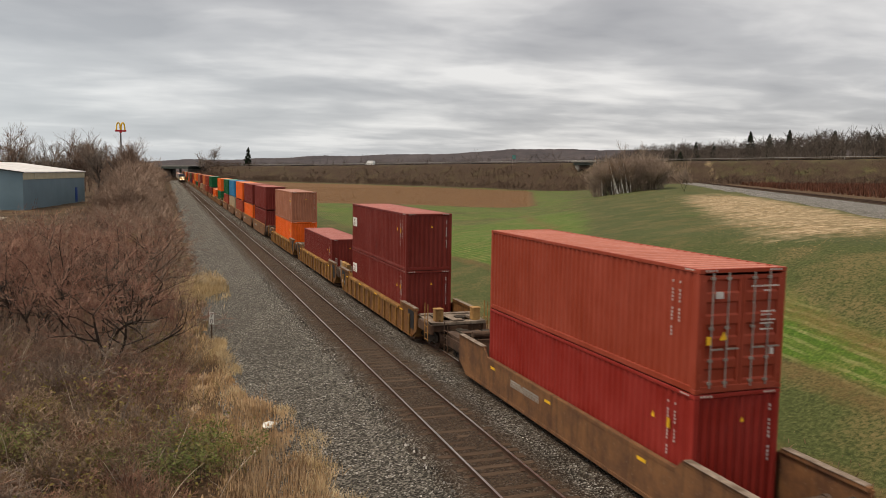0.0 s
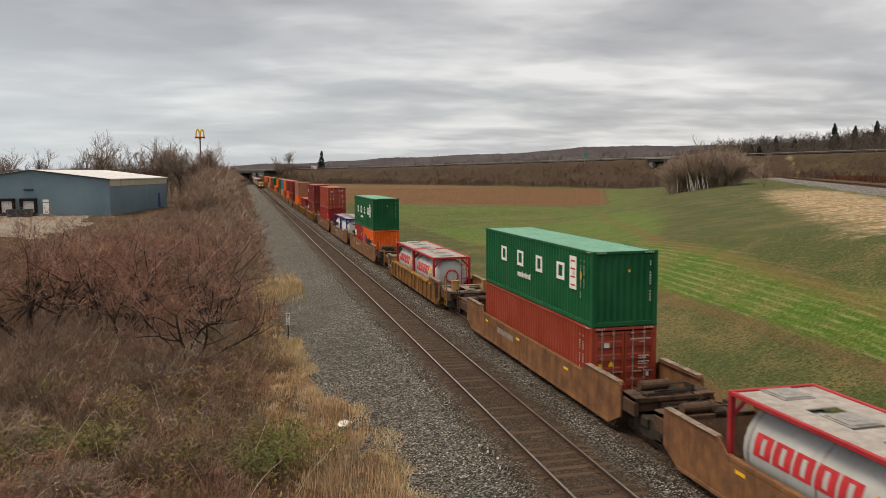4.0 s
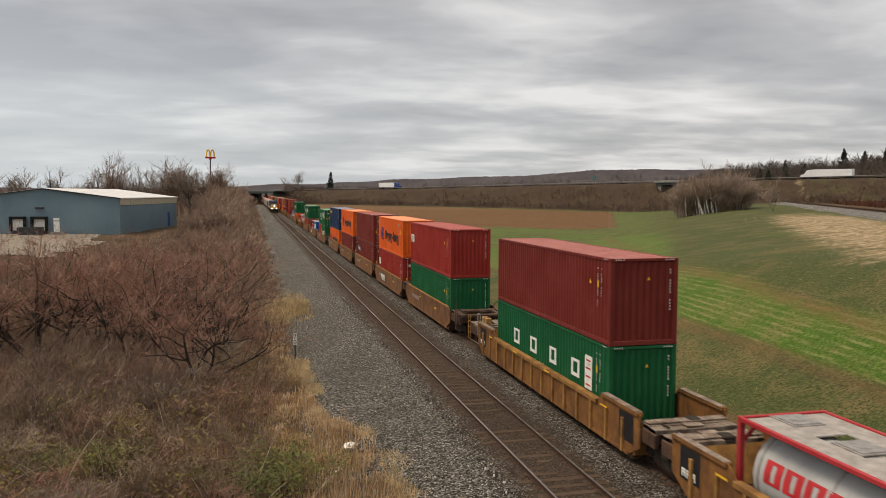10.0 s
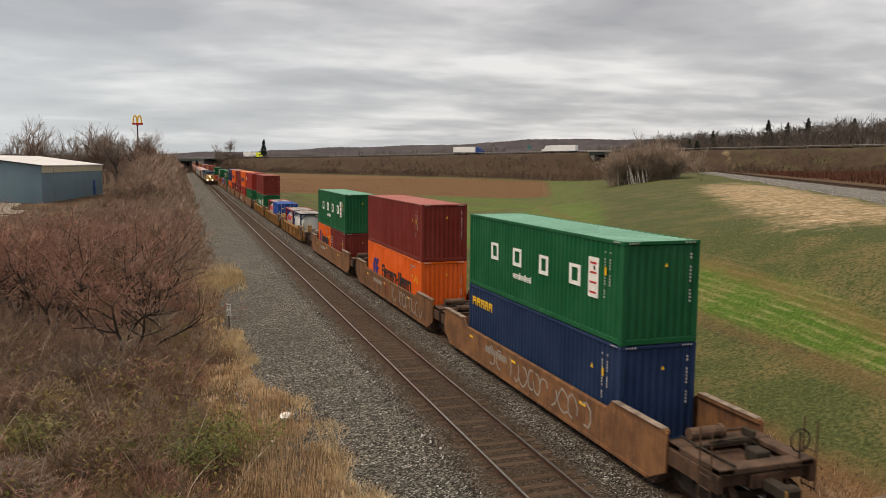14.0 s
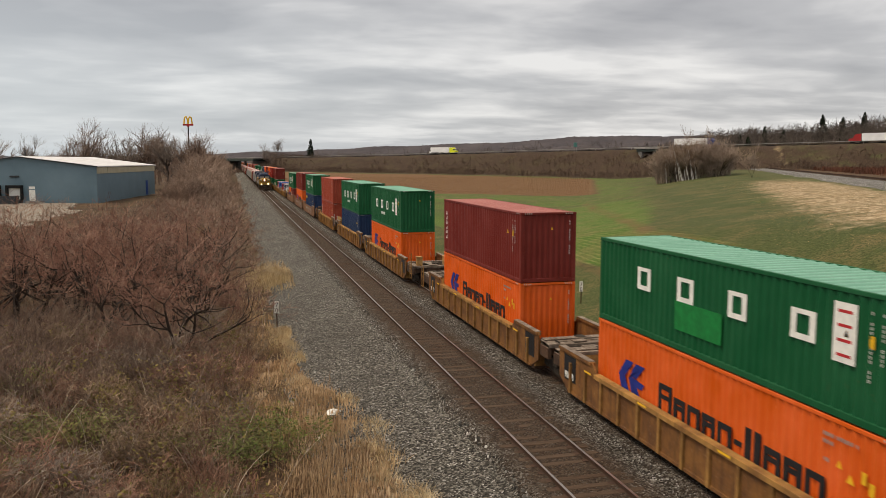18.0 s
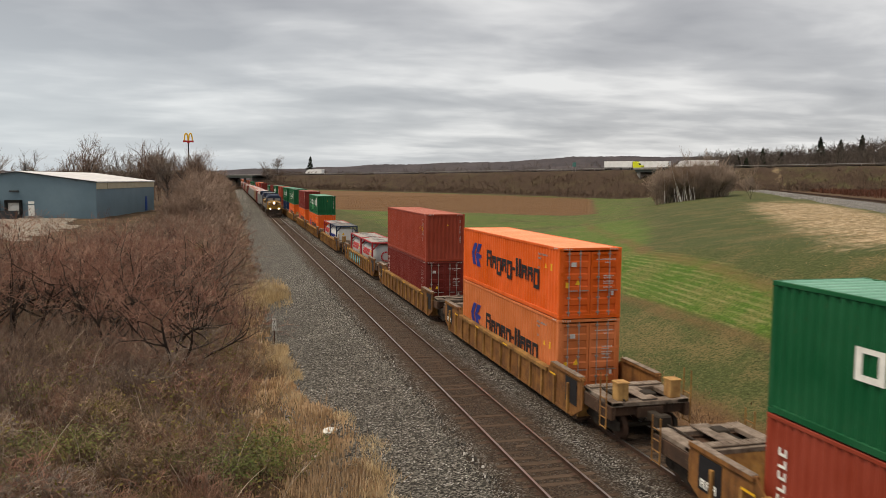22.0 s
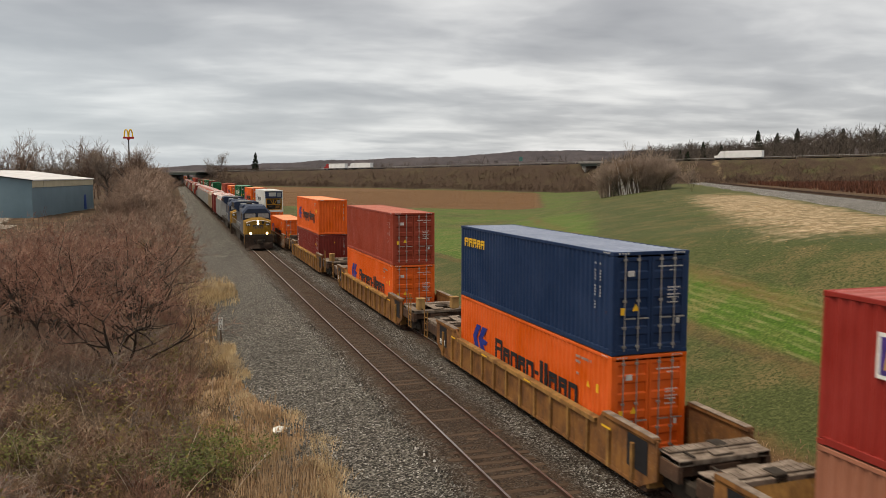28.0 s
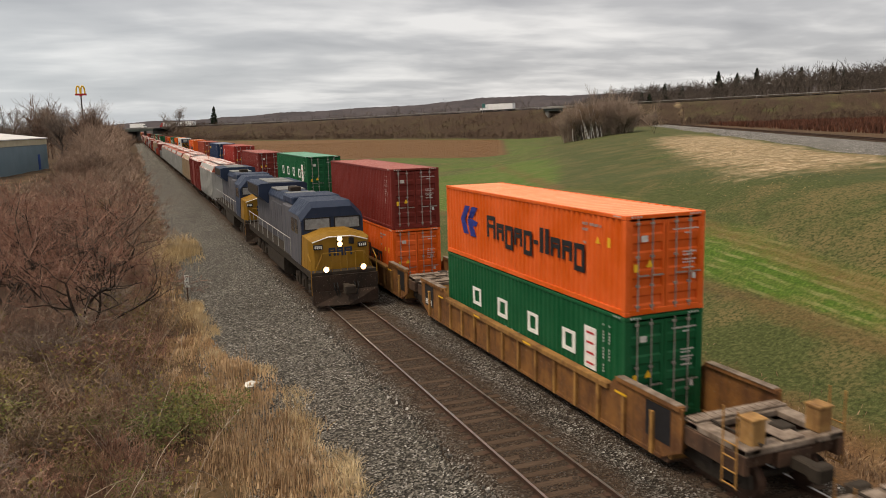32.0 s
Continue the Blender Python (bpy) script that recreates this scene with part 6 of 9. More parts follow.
    part("cab_roof", Geo().loft([[(-1.5, 2.72, 3.70), (1.5, 2.72, 3.70), (0.95, 2.72, 4.33), (-0.95, 2.72, 4.33)], [(-1.53, 3.1, 3.97), (1.53, 3.1, 3.97), (0.96, 3.1, 4.60), (-0.96, 3.1, 4.60)], [(-1.53, 5.65, 3.97), (1.53, 5.65, 3.97), (0.96, 5.65, 4.60), (-0.96, 5.65, 4.60)]]), LOCO_BLUE, c, "blue cab roof")
    # long hood with doors, then flared radiators
    h = part("long_hood", Geo().loft([[(-0.9, y, 1.6), (0.9, y, 1.6), (0.9, y, 4.1), (0.7, y, 4.42), (-0.7, y, 4.42), (-0.9, y, 4.1)] for y in (5.6, 20.7)]), hood, ob, "grey engine hood with service doors")
    part("hood_roof", Geo().loft([[(0.93, y, 4.02), (0.93, y, 4.12), (0.72, y, 4.46), (-0.72, y, 4.46), (-0.93, y, 4.12), (-0.93, y, 4.02), (-0.68, y, 4.40), (0.68, y, 4.40)] for y in (7.7, 15.6)]), LOCO_BLUE, ob, "sooty dark blue hood roof")
    door = shared("hooddoor", lambda: Geo().cbox(-0.012, 0.012, -0.32, 0.32, 1.75, 3.75, 0.006).mesh("service_door"))
    for i in range(12):
        for sx in (-1, 1):
            part("service_door", door, hood, h, at=(sx * 0.905, 8.0 + i * 0.72, 0))
    part("blower_housing", Geo().cbox(-1.45, 1.45, 5.65, 7.7, 1.6, 4.2, 0.06), hood, ob)
    part("dynamic_brake_grid", Geo().cbox(-1.25, 1.25, 6.0, 8.6, 4.2, 4.62, 0.08), LOCO_BLUE, ob, "brake grid box with louvres")
    rad = Geo().loft([[(-1.0, y, 3.5), (1.0, y, 3.5), (1.5, y, 3.95), (1.5, y, 4.62), (1.3, y, 4.7), (-1.3, y, 4.7), (-1.5, y, 4.62), (-1.5, y, 3.95)] for y in (15.6, 20.6)])
    part("radiator", rad, LOCO_BLUE, ob, "flared dark radiator wings")
    for sx in (-1, 1):
        a, b = sorted((sx * 1.49, sx * 1.515))
        part("radiator_grille", Geo().cbox(a, b, 15.9, 20.3, 4.0, 4.55, 0.006), GRIME, ob, "black radiator grille")
    part("exhaust_stack", Geo().cbox(-0.3, 0.3, 11.4, 12.3, 4.4, 4.72, 0.04), GRIME, ob, "sooty exhaust stack")
    rp = Geo()
    for y0, y1 in ((8.8, 10.6), (12.6, 15.2), (16.0, 18.0), (18.2, 20.2)):
        rp.cbox(-0.8, 0.8, y0, y1, 4.44 if y1 < 15.5 else 4.69, 4.52 if y1 < 15.5 else 4.75, 0.02)
    part("roof_panels", rp, PAINT["grey"], ob, "grey roof panels and grilles", kind="stuff")
    wk = Geo().cbox(-1.5, -0.88, 5.6, 20.9, 1.58, 1.66, 0.01).cbox(0.88, 1.5, 5.6, 20.9, 1.58, 1.66, 0.01).cbox(-1.5, 1.5, 20.7, 21.5, 1.58, 1.66, 0.01).cbox(-1.5, 1.5, 0.75, 1.4, 1.45, 1.6, 0.01)
    part("walkway", wk, GRIME, ob, "dark walkways")
    rl = Geo()
    for sx in (-1, 1):
        rl.path([(sx * 1.47, 5.7, 2.55), (sx * 1.47, 20.9, 2.55)], 0.022, 6)
        for i in range(9):
            y = 5.8 + i * 1.85
            rl.tube((sx * 1.47, y, 1.6), (sx * 1.47, y, 2.55), 0.02, 6)
    part("handrail", rl, PAINT["pale"], ob, "pale side handrails")
    fl = Geo()
    for sx in (-1, 1):
        fl.path([(sx * 1.4, 0.8, 1.5), (sx * 0.95, 0.78, 2.45), (sx * 0.1, 0.78, 2.45)], 0.022, 6)
        for x in (0.15, 0.55, 0.95):
            fl.tube((sx * x, 0.78, 1.5), (sx * x, 0.78, 2.45), 0.02, 6)
        fl.path([(sx * 1.52, 0.75, 0.6), (sx * 1.52, 0.75, 2.1), (sx * 1.52, 1.3, 2.4)], 0.022, 6)
    part("front_handrail", fl, LOCO_YELLOW, ob, "yellow front handrails", kind="stuff")
    st = Geo()
    for sx in (-1, 1):
        for k in range(4):
            a, b = sorted((sx * 1.2, sx * 1.55))
            st.cbox(a, b, 0.95, 1.5, 0.35 + k * 0.3, 0.39 + k * 0.3, 0.01)
    part("steps", st, GRIME, ob, "boarding steps")
    # lights, each with a glowing disc for its glare, and boards
    if lead:
        for z in (2.75, 2.99):
            part("headlight", Geo().tube((-0.02, 1.296, z), (-0.02, 1.308, z), 0.075, 16), LAMP, ob, "bright warm headlight")
            part("reflector", Geo().tube((-0.02, 1.3085, z), (-0.02, 1.3095, z), 0.125, 16), LAMP_GLARE, ob, "glowing disc put in as the glare round the lamp")
        for x in (-0.86, 0.86):
            part("ditch_light", Geo().tube((x, 0.60, 1.74), (x, 0.612, 1.74), 0.08, 16), LAMP, ob, "bright warm ditch light")
            part("reflector", Geo().tube((x, 0.6125, 1.74), (x, 0.6135, 1.74), 0.135, 16), LAMP_GLARE, ob, "glowing disc put in as the glare round the lamp")
            part("lamp_housing", Geo().tube((x, 0.614, 1.74), (x, 0.82, 1.74), 0.14, 16), BLACK, ob, "black lamp housing")
        part("headlight_housing", Geo().cbox(-0.16, 0.12, 1.31, 1.42, 2.64, 3.1, 0.02), BLACK, ob)
    for sx in (-1, 1):
        x0, x1 = sorted((sx * 0.82, sx * 1.25))
        b = part("number_board", Geo().cbox(x0, x1, 1.28, 1.42, 2.55, 2.78, 0.02), BLACK, ob, "black number board")
        g = Geo()
        for i in range(4):
            g.box(x0 + 0.05 + i * 0.09, x0 + 0.10 + i * 0.09, 1.27, 1.28, 2.6, 2.73)
        part("board_bars", g, INK_WHITE, b, "pale bars", kind="stuff")
    for x0, x1 in ((-1.36, -0.08), (0.08, 1.36)):
        fr_ = Geo().cbox(x0, x1, 2.690, 2.715, 3.27, 3.33, 0.005).cbox(x0, x1, 2.690, 2.715, 3.81, 3.87, 0.005).cbox(x0, x0 + 0.06, 2.690, 2.715, 3.33, 3.81, 0.005).cbox(x1 - 0.06, x1, 2.690, 2.715, 3.33, 3.81, 0.005)
        part("window_frame", fr_, BLACK, c, "black windscreen seal")
    part("horn_plate", Geo().cbox(0.4, 0.66, 1.30, 1.38, 2.72, 3.02, 0.04), BLACK, ob)
    lg = letter_blocks([(0, 0.32, 0, 1), (0.38, 0.68, 0, 1), (0.74, 1.1, 0, 1)], 0, 0.38, 0.09, 0)
    part("marking", lg, LOCO_BLUE, ob, "dark blue block logo", Matrix.Translation((-0.55, 1.335, 2.22)) @ pose(0, 0, 0, 0, 0, 90))
    six_wheel_truck(ob, 4.2)
    six_wheel_truck(ob, 17.4)
    return ob


GLASS_PANE = plain("windscreen_glass", (0.22, 0.23, 0.24), 0.1)


def hopper(colour, word, roof):
    """A covered hopper about 17 m long; the front coupler face is at y 0."""
    ob = thing("hopper_car", f"{word} covered hopper wagon with ribbed sides and stained roof", "freight wagon", "wagons of the oncoming train")
    pm = PAINT[colour]
    bd = Geo()
    o = [(-1.3, 1.15), (1.3, 1.15), (1.55, 1.6), (1.55, 3.9), (1.3, 4.45), (-1.3, 4.45), (-1.55, 3.9), (-1.55, 1.6)]
    bd.loft([[(x, y, z) for x, z in o] for y in (1.5, 15.4)])
    part("body", shared("hop_body", lambda: bd.mesh("body")), pm, ob)
    rib = Geo()
    for i in range(11):
        rib.cbox(-1.62, -1.54, 1.75 + i * 1.33, 1.85 + i * 1.33, 1.3, 4.0, 0.01).cbox(1.54, 1.62, 1.75 + i * 1.33, 1.85 + i * 1.33, 1.3, 4.0, 0.01)
    part("side_ribs", shared("hop_rib", lambda: rib.mesh("side_ribs")), pm, ob, kind="stuff")
    part("roof", shared("hop_roof", lambda: Geo().loft([[(-1.55, y, 3.92), (1.55, y, 3.92), (1.25, y, 4.5), (0, y, 4.62), (-1.25, y, 4.5)] for y in (1.35, 15.55)]).mesh("roof")), roof, ob, "rust-streaked pale roof")
    part("running_board", shared("hop_walk", lambda: Geo().cbox(-0.75, -0.3, 1.3, 15.6, 4.72, 4.77, 0.01).cbox(0.3, 0.75, 1.3, 15.6, 4.72, 4.77, 0.01).cbox(-0.28, 0.28, 1.9, 15.0, 4.6, 4.72, 0.02).mesh("running_board")), ROOF_RUST, ob, "roof walkway and hatches")

    def bins():
        g = Geo()
        for y in (4.2, 8.45, 12.7):
            g.loft([[(-1.3, y - 1.9, 1.2), (1.3, y - 1.9, 1.2), (1.3, y + 1.9, 1.2), (-1.3, y + 1.9, 1.2)], [(-0.5, y - 0.4, 0.35), (0.5, y - 0.4, 0.35), (0.5, y + 0.4, 0.35), (-0.5, y + 0.4, 0.35)]])
        g.cbox(-1.4, 1.4, 0.5, 1.6, 0.95, 1.2, 0.02).cbox(-1.4, 1.4, 15.3, 16.4, 0.95, 1.2, 0.02).cbox(-0.2, 0.2, -0.2, 17.0, 0.75, 1.0, 0.02)
        return g.mesh("hopper_bins")
    part("hopper_bins", shared("hop_bins", bins), GRIME, ob, "dark discharge hoppers and end sills")
    truck(ob, 2.0)
    truck(ob, 14.9)
    return ob


def boxcar(colour, word):
    ob = thing("boxcar", f"{word} boxcar with a sliding side door", "freight wagon", "wagons of the oncoming train")
    pm = PAINT[colour]
    part("body", shared("box_body", lambda: Geo().cbox(-1.5, 1.5, 0.7, 16.1, 1.05, 4.4, 0.04).mesh("body")), pm, ob)
    part("roof", shared("box_roof", lambda: Geo().loft([[(-1.54, y, 4.38), (1.54, y, 4.38), (0, y, 4.62)] for y in (0.65, 16.15)]).mesh("roof")), ROOF_RUST, ob, "rust-patched galvanised roof")
    rib = Geo()
    for i in range(12):
        rib.cbox(-1.56, -1.49, 0.94 + i * 1.345, 1.06 + i * 1.345, 1.1, 4.3, 0.01)
    part("side_ribs", shared("box_rib", lambda: rib.mesh("side_ribs")), pm, ob, kind="stuff")
    part("door", shared("box_door", lambda: Geo().cbox(-1.58, -1.5, 6.9, 9.9, 1.15, 4.15, 0.02).mesh("door")), pm, ob)
    part("underframe", shared("box_under", lambda: Geo().cbox(-0.3, 0.3, -0.2, 17.0, 0.7, 1.05, 0.02).cbox(-1.4, 1.4, 5, 11, 0.75, 1.05, 0.02).mesh("underframe")), GRIME, ob)
    truck(ob, 2.4)
    truck(ob, 14.4)
    return ob


def gondola(colour, word):
    ob = thing("gondola", f"{word} open gondola wagon with ribbed low sides", "freight wagon", "wagons of the oncoming train")
    pm = PAINT[colour]

    def sides():
        g = Geo()
        for sx in (-1, 1):
            a, b = sorted((sx * 1.4, sx * 1.5))
            g.cbox(a, b, 0.7, 16.1, 1.0, 2.7, 0.02)
            for i in range(13):
                c, d = sorted((sx * 1.5, sx * 1.58))
                g.cbox(c, d, 0.9 + i * 1.23, 1.02 + i * 1.23, 1.0, 2.7, 0.01)
        g.cbox(-1.4, 1.4, 0.7, 0.8, 1.0, 2.7, 0.02).cbox(-1.4, 1.4, 16.0, 16.1, 1.0, 2.7, 0.02).cbox(-1.4, 1.4, 0.8, 16.0, 1.0, 1.2, 0.02)
        return g.mesh("body")
    part("body", shared("gon_body", sides), pm, ob)
    part("underframe", shared("gon_under", lambda: Geo().cbox(-0.3, 0.3, -0.2, 17.0, 0.7, 1.0, 0.02).mesh("underframe")), GRIME, ob)
    truck(ob, 2.4)
    truck(ob, 14.4)
    return ob


def build_freight():
    FREIGHT.append((locomotive(True, LOCO_GREY, LOCO_YELLOW, LOCO_GREY), 0.0))
    FREIGHT.append((locomotive(False, LOCO_BLUE, LOCO_YELLOW, LOCO_GREY), 22.4))
    d = 44.8
    kinds = {}
    order = ["hw", "bm", "ho", "hg", "hg", "hg", "hg", "hg", "gd", "bm", "gm", "gd", "ho", "gm", "bm", "gd", "gm", "hg", "gd", "bm", "gd", "gm", "gm", "ho", "hg", "gd", "bm", "hg", "gm", "gd", "bm", "hg"]
    makers = {"hw": lambda: hopper("pale", "pale grey", ROOF_RUST), "ho": lambda: hopper("tan", "grey-tan", ROOF_RUST), "hg": lambda: hopper("pale", "light grey", roof_paint("oxide")),
              "bm": lambda: boxcar("maroon", "dark red"), "gd": lambda: gondola("grey", "dark grey"), "gm": lambda: gondola("oxide", "rust-red")}
    for k in order:
        if k in kinds:
            ob = copy_thing(kinds[k], Matrix.Identity(4))
        else:
            ob = kinds[k] = makers[k]()
        FREIGHT.append((ob, d))
        d += 17.1


build_freight()

# ---- warehouse, signs, bridge and highway ----
WALL_BLUE = Mat("blue_grey_cladding", 0.55)
WALL_BLUE.color(WALL_BLUE.mix(WALL_BLUE.span(WALL_BLUE.noise(0.15, 5), 0.3, 0.7), (0.105, 0.165, 0.205), (0.145, 0.215, 0.262)))
wv = WALL_BLUE.nd.new("ShaderNodeTexWave")
wv.inputs["Scale"].default_value = 1.6
WALL_BLUE.ln.new(WALL_BLUE.mapped(1, 1, 0, 0), wv.inputs["Vector"])
WALL_BLUE.bump(wv.outputs["Fac"], 0.4, 0.03)
WALL_BLUE = WALL_BLUE.m
WALL_BEIGE = plain("beige_cladding", (0.40, 0.36, 0.25), 0.6, 0, 0.1, 0.5)
ROOF_PALE = plain("pale_metal_roof", (0.60, 0.59, 0.585), 0.5, 0, 0.12, 0.25)
TRIM_DARK = plain("dark_trim", (0.03, 0.035, 0.04), 0.6)
LOT = gravel_material("gravel_yard", (0.12, 0.10, 0.08), (0.24, 0.205, 0.165), (0.36, 0.32, 0.265), 3.0)
CONCRETE = plain("weathered_concrete", (0.24, 0.235, 0.22), 0.85, 0, 0.25, 0.8)
CONCRETE_DARK = plain("stained_concrete", (0.115, 0.115, 0.108), 0.85, 0, 0.3, 0.8)
GIRDER = plain("green_grey_girder", (0.045, 0.055, 0.05), 0.7, 0, 0.3, 0.8)
ASPHALT = plain("asphalt", (0.06, 0.06, 0.06), 0.9, 0, 0.2, 0.6)


def warehouse():
    """Gable end towards the bridge, long side along the tracks; local x across, y along, origin at the near right corner."""
    base, eave, peak, W, D = -1.5, 6.77, 8.87, 33.2, 50.7
    m = pose(-29.4, 192.7, 0, 0, 0, -8.8)
    ob = thing("warehouse", "blue-grey metal warehouse with a pale low-pitched roof", "warehouse")
    ob.matrix_basis = m
    gable = [(0, base), (-W, base), (-W, eave), (-W / 2, peak), (0, eave)]
    part("gable_wall", Geo().prism(gable, 1, 0, 0.25), WALL_BLUE, ob)
    part("gable_wall", Geo().prism(gable, 1, D - 0.25, D), WALL_BLUE, ob)
    part("side_wall", Geo().box(-0.25, 0, 0.25, D - 0.25, base, eave), WALL_BLUE, ob)
    part("side_wall", Geo().box(-W, -W + 0.25, 0.25, D - 0.25, base, eave), WALL_BLUE, ob)
    part("fascia_band", Geo().box(0.0, 0.12, 8.0, D, eave - 1.55, eave - 0.1), WALL_BEIGE, ob, "beige upper wall band")
    part("fascia_band", Geo().box(0.0, 0.12, 0.2, 7.6, eave - 1.55, eave - 0.1), WALL_BEIGE, ob, "beige upper wall band")
    for a, b in ((0.35, -W / 2), (-W - 0.35, -W / 2)):
        za = eave - 0.05
        part("roof", Geo().prism([(a, za), (b, peak + 0.02), (b, peak + 0.24), (a, za + 0.22)], 1, -0.4, D + 0.4), ROOF_PALE, ob, "pale metal roof")
    part("roof_edge", Geo().prism([(0.4, eave - 0.12), (-W / 2, peak - 0.06), (-W - 0.4, eave - 0.12), (-W - 0.4, eave + 0.12), (-W / 2, peak + 0.2), (0.4, eave + 0.12)], 1, -0.5, -0.38), TRIM_DARK, ob, "dark gable trim")
    part("vent_pipe", Geo().tube((-W / 2, 4.0, peak), (-W / 2, 4.0, peak + 1.6), 0.12, 8), TRIM_DARK, ob)
    for x0, x1 in ((-19.4, -15.8), (-24.0, -20.5)):
        d = part("dock_door", Geo().box(x0 + 0.5, x1 - 0.5, -0.06, 0.0, base + 1.1, base + 3.6), INK_WHITE, ob, "white dock door")
        part("dock_seal", Geo().cbox(x0, x0 + 0.5, -0.7, 0, base + 0.9, base + 4.2, 0.05).cbox(x1 - 0.5, x1, -0.7, 0, base + 0.9, base + 4.2, 0.05).cbox(x0, x1, -0.7, 0, base + 3.6, base + 4.2, 0.05), RUBBER, d, "black dock seal")
        part("dock_bumper", Geo().cbox(x0 + 0.2, x1 - 0.2, -0.25, 0, base + 0.2, base + 1.0, 0.03), TRIM_DARK, d)
    part("door", Geo().cbox(-14.6, -13.3, -0.08, 0, base + 0.7, base + 3.1, 0.02), INK_WHITE, ob, "white entrance door")
    part("door_sign", Geo().cbox(-14.6, -13.3, -0.1, 0, base + 3.3, base + 3.9, 0.02), INK_WHITE, ob)
    part("entrance_steps", Geo().box(-14.9, -11.9, -1.6, -0.02, base, base + 0.7).box(-11.9, -11.3, -1.6, -0.02, base, base + 0.35), CONCRETE, ob, "concrete entrance steps")
    part("wall_lamp", Geo().cbox(-18.5, -16.5, -0.35, 0, eave - 2.3, eave - 1.95, 0.05), TRIM_DARK, ob)
    part("side_door", Geo().cbox(0, 0.08, 41.0, 43.0, base + 0.3, base + 4.2, 0.02), PAINT["blue"], ob, "blue side door")
    db = thing("dumpster", "dark steel waste skip standing by the dock", "dumpster")
    db.matrix_basis = m @ Matrix.Translation((-18.0, -4.0, base + 0.15))
    part("bin", Geo().prism([(-2.2, 0), (2.2, 0), (2.5, 1.7), (-2.5, 1.7)], 1, -1.1, 1.1), TRIM_DARK, db)
    part("lid", Geo().cbox(-2.4, 2.4, -1.1, 1.1, 1.7, 1.8, 0.02), BLACK, db)
    v, f = [], []
    ring = [(-47, -1), (-30, -0.4), (-12, -0.4), (-3, -2), (-2, -12), (2, -22), (7, -36), (9, -52), (10, -66), (4, -62), (-10, -60), (-34, -60), (-50, -52), (-60, -30)]
    def inside(x, y):
        hit = False
        for (ax, ay), (bx, by) in zip(ring, ring[1:] + ring[:1]):
            if (ay > y) != (by > y) and x < ax + (bx - ax) * (y - ay) / (by - ay):
                hit = not hit
        return hit

    at = {}

    def corner(i, j):
        if (i, j) not in at:
            p = m @ Vector((i * 0.75, j * 0.75, 0))
            at[i, j] = len(v)
            v.append((p.x, p.y, ground_z(p.x, p.y) + 0.13))
        return at[i, j]

    for i in range(-82, 18):
        for j in range(-94, 0):
            wob = 2.2 * noise.noise((i * 0.17, j * 0.17, 4.0))
            if inside((i + 0.5) * 0.75 + wob, (j + 0.5) * 0.75 + wob * (j < -16)):
                f.append((corner(i, j), corner(i + 1, j), corner(i + 1, j + 1), corner(i, j + 1)))
    me = bpy.data.meshes.new("gravel_yard")
    me.from_pydata(v, [], f)
    me.materials.append(LOT)
    tagged(new("gravel_yard", me), "pale worn gravel yard before the warehouse", kind="structure")


warehouse()


def tall_sign():
    ob = thing("restaurant_sign", "tall pole sign with two yellow arches on a red board", "pole sign")
    ob.matrix_basis = pose(-16.2, 330, ground_z(-16.2, 330), 0, 0, 4)
    part("pole", Geo().tube((0, 0, 0), (0, 0, 23.2), 0.34, 12, 0.24), TRIM_DARK, ob, "dark steel pole")
    part("board", Geo().cbox(-2.0, 2.0, -0.25, 0.25, 23.0, 23.7, 0.05).tube((0, 0, 22.6), (0, 0, 23.1), 0.5, 10), INK_RED, ob, "narrow red board")
    for c in (-0.8, 0.8):
        g = Geo()
        n = 14
        pts = [(c + 0.68 * math.cos(math.pi * i / n), 0, 23.6 + 2.9 * math.sin(math.pi * i / n) ** 0.8) for i in range(n + 1)]
        for a, b in zip(pts, pts[1:]):
            g.tube(a, b, 0.27, 6)
        part("arch", g, ARCH_YELLOW, ob, "yellow arch")


ARCH_YELLOW = plain("arch_yellow", (0.78, 0.48, 0.02), 0.5, 0, 0.05)
tall_sign()


def digits_mesh(s, size):
    cu = bpy.data.curves.new("digit", "FONT")
    cu.body, cu.size, cu.extrude, cu.align_x = s, size, 0.004, "CENTER"
    tmp = new("digit", cu)
    me = bpy.data.meshes.new_from_object(tmp.evaluated_get(bpy.context.evaluated_depsgraph_get()))
    bpy.data.objects.remove(tmp)
    me.materials.clear()
    me.materials.append(None)
    return me


def milepost(x, y, turn, z=None):
    ob = thing("milepost", "white railway milepost plate with black digits on a rusty post", "milepost", "mileposts")
    ob.matrix_basis = pose(x, y, ground_z(x, y) if z is None else z, 0, 0, turn)
    part("post", Geo().cbox(-0.035, 0.035, -0.025, 0.025, -0.3, 0.95, 0.008), RAIL_SIDE, ob, "rusty steel post")
    p = part("plate", Geo().cbox(-0.11, 0.11, -0.045, -0.025, 0.78, 1.42, 0.006), INK_WHITE, ob, "white number plate")
    for s, z_ in (("7", 1.12), ("0", 0.82)):
        part("digit", digits_mesh(s, 0.34), INK_BLACK, p, "black digit", pose(0, -0.052, z_, 90, 0, 0))


milepost(2.1, 43.0, -3)
milepost(21.3, 46.2, -25)

litter = thing("plastic_bag", "crumpled white plastic bag lying in the dry grass", "litter")


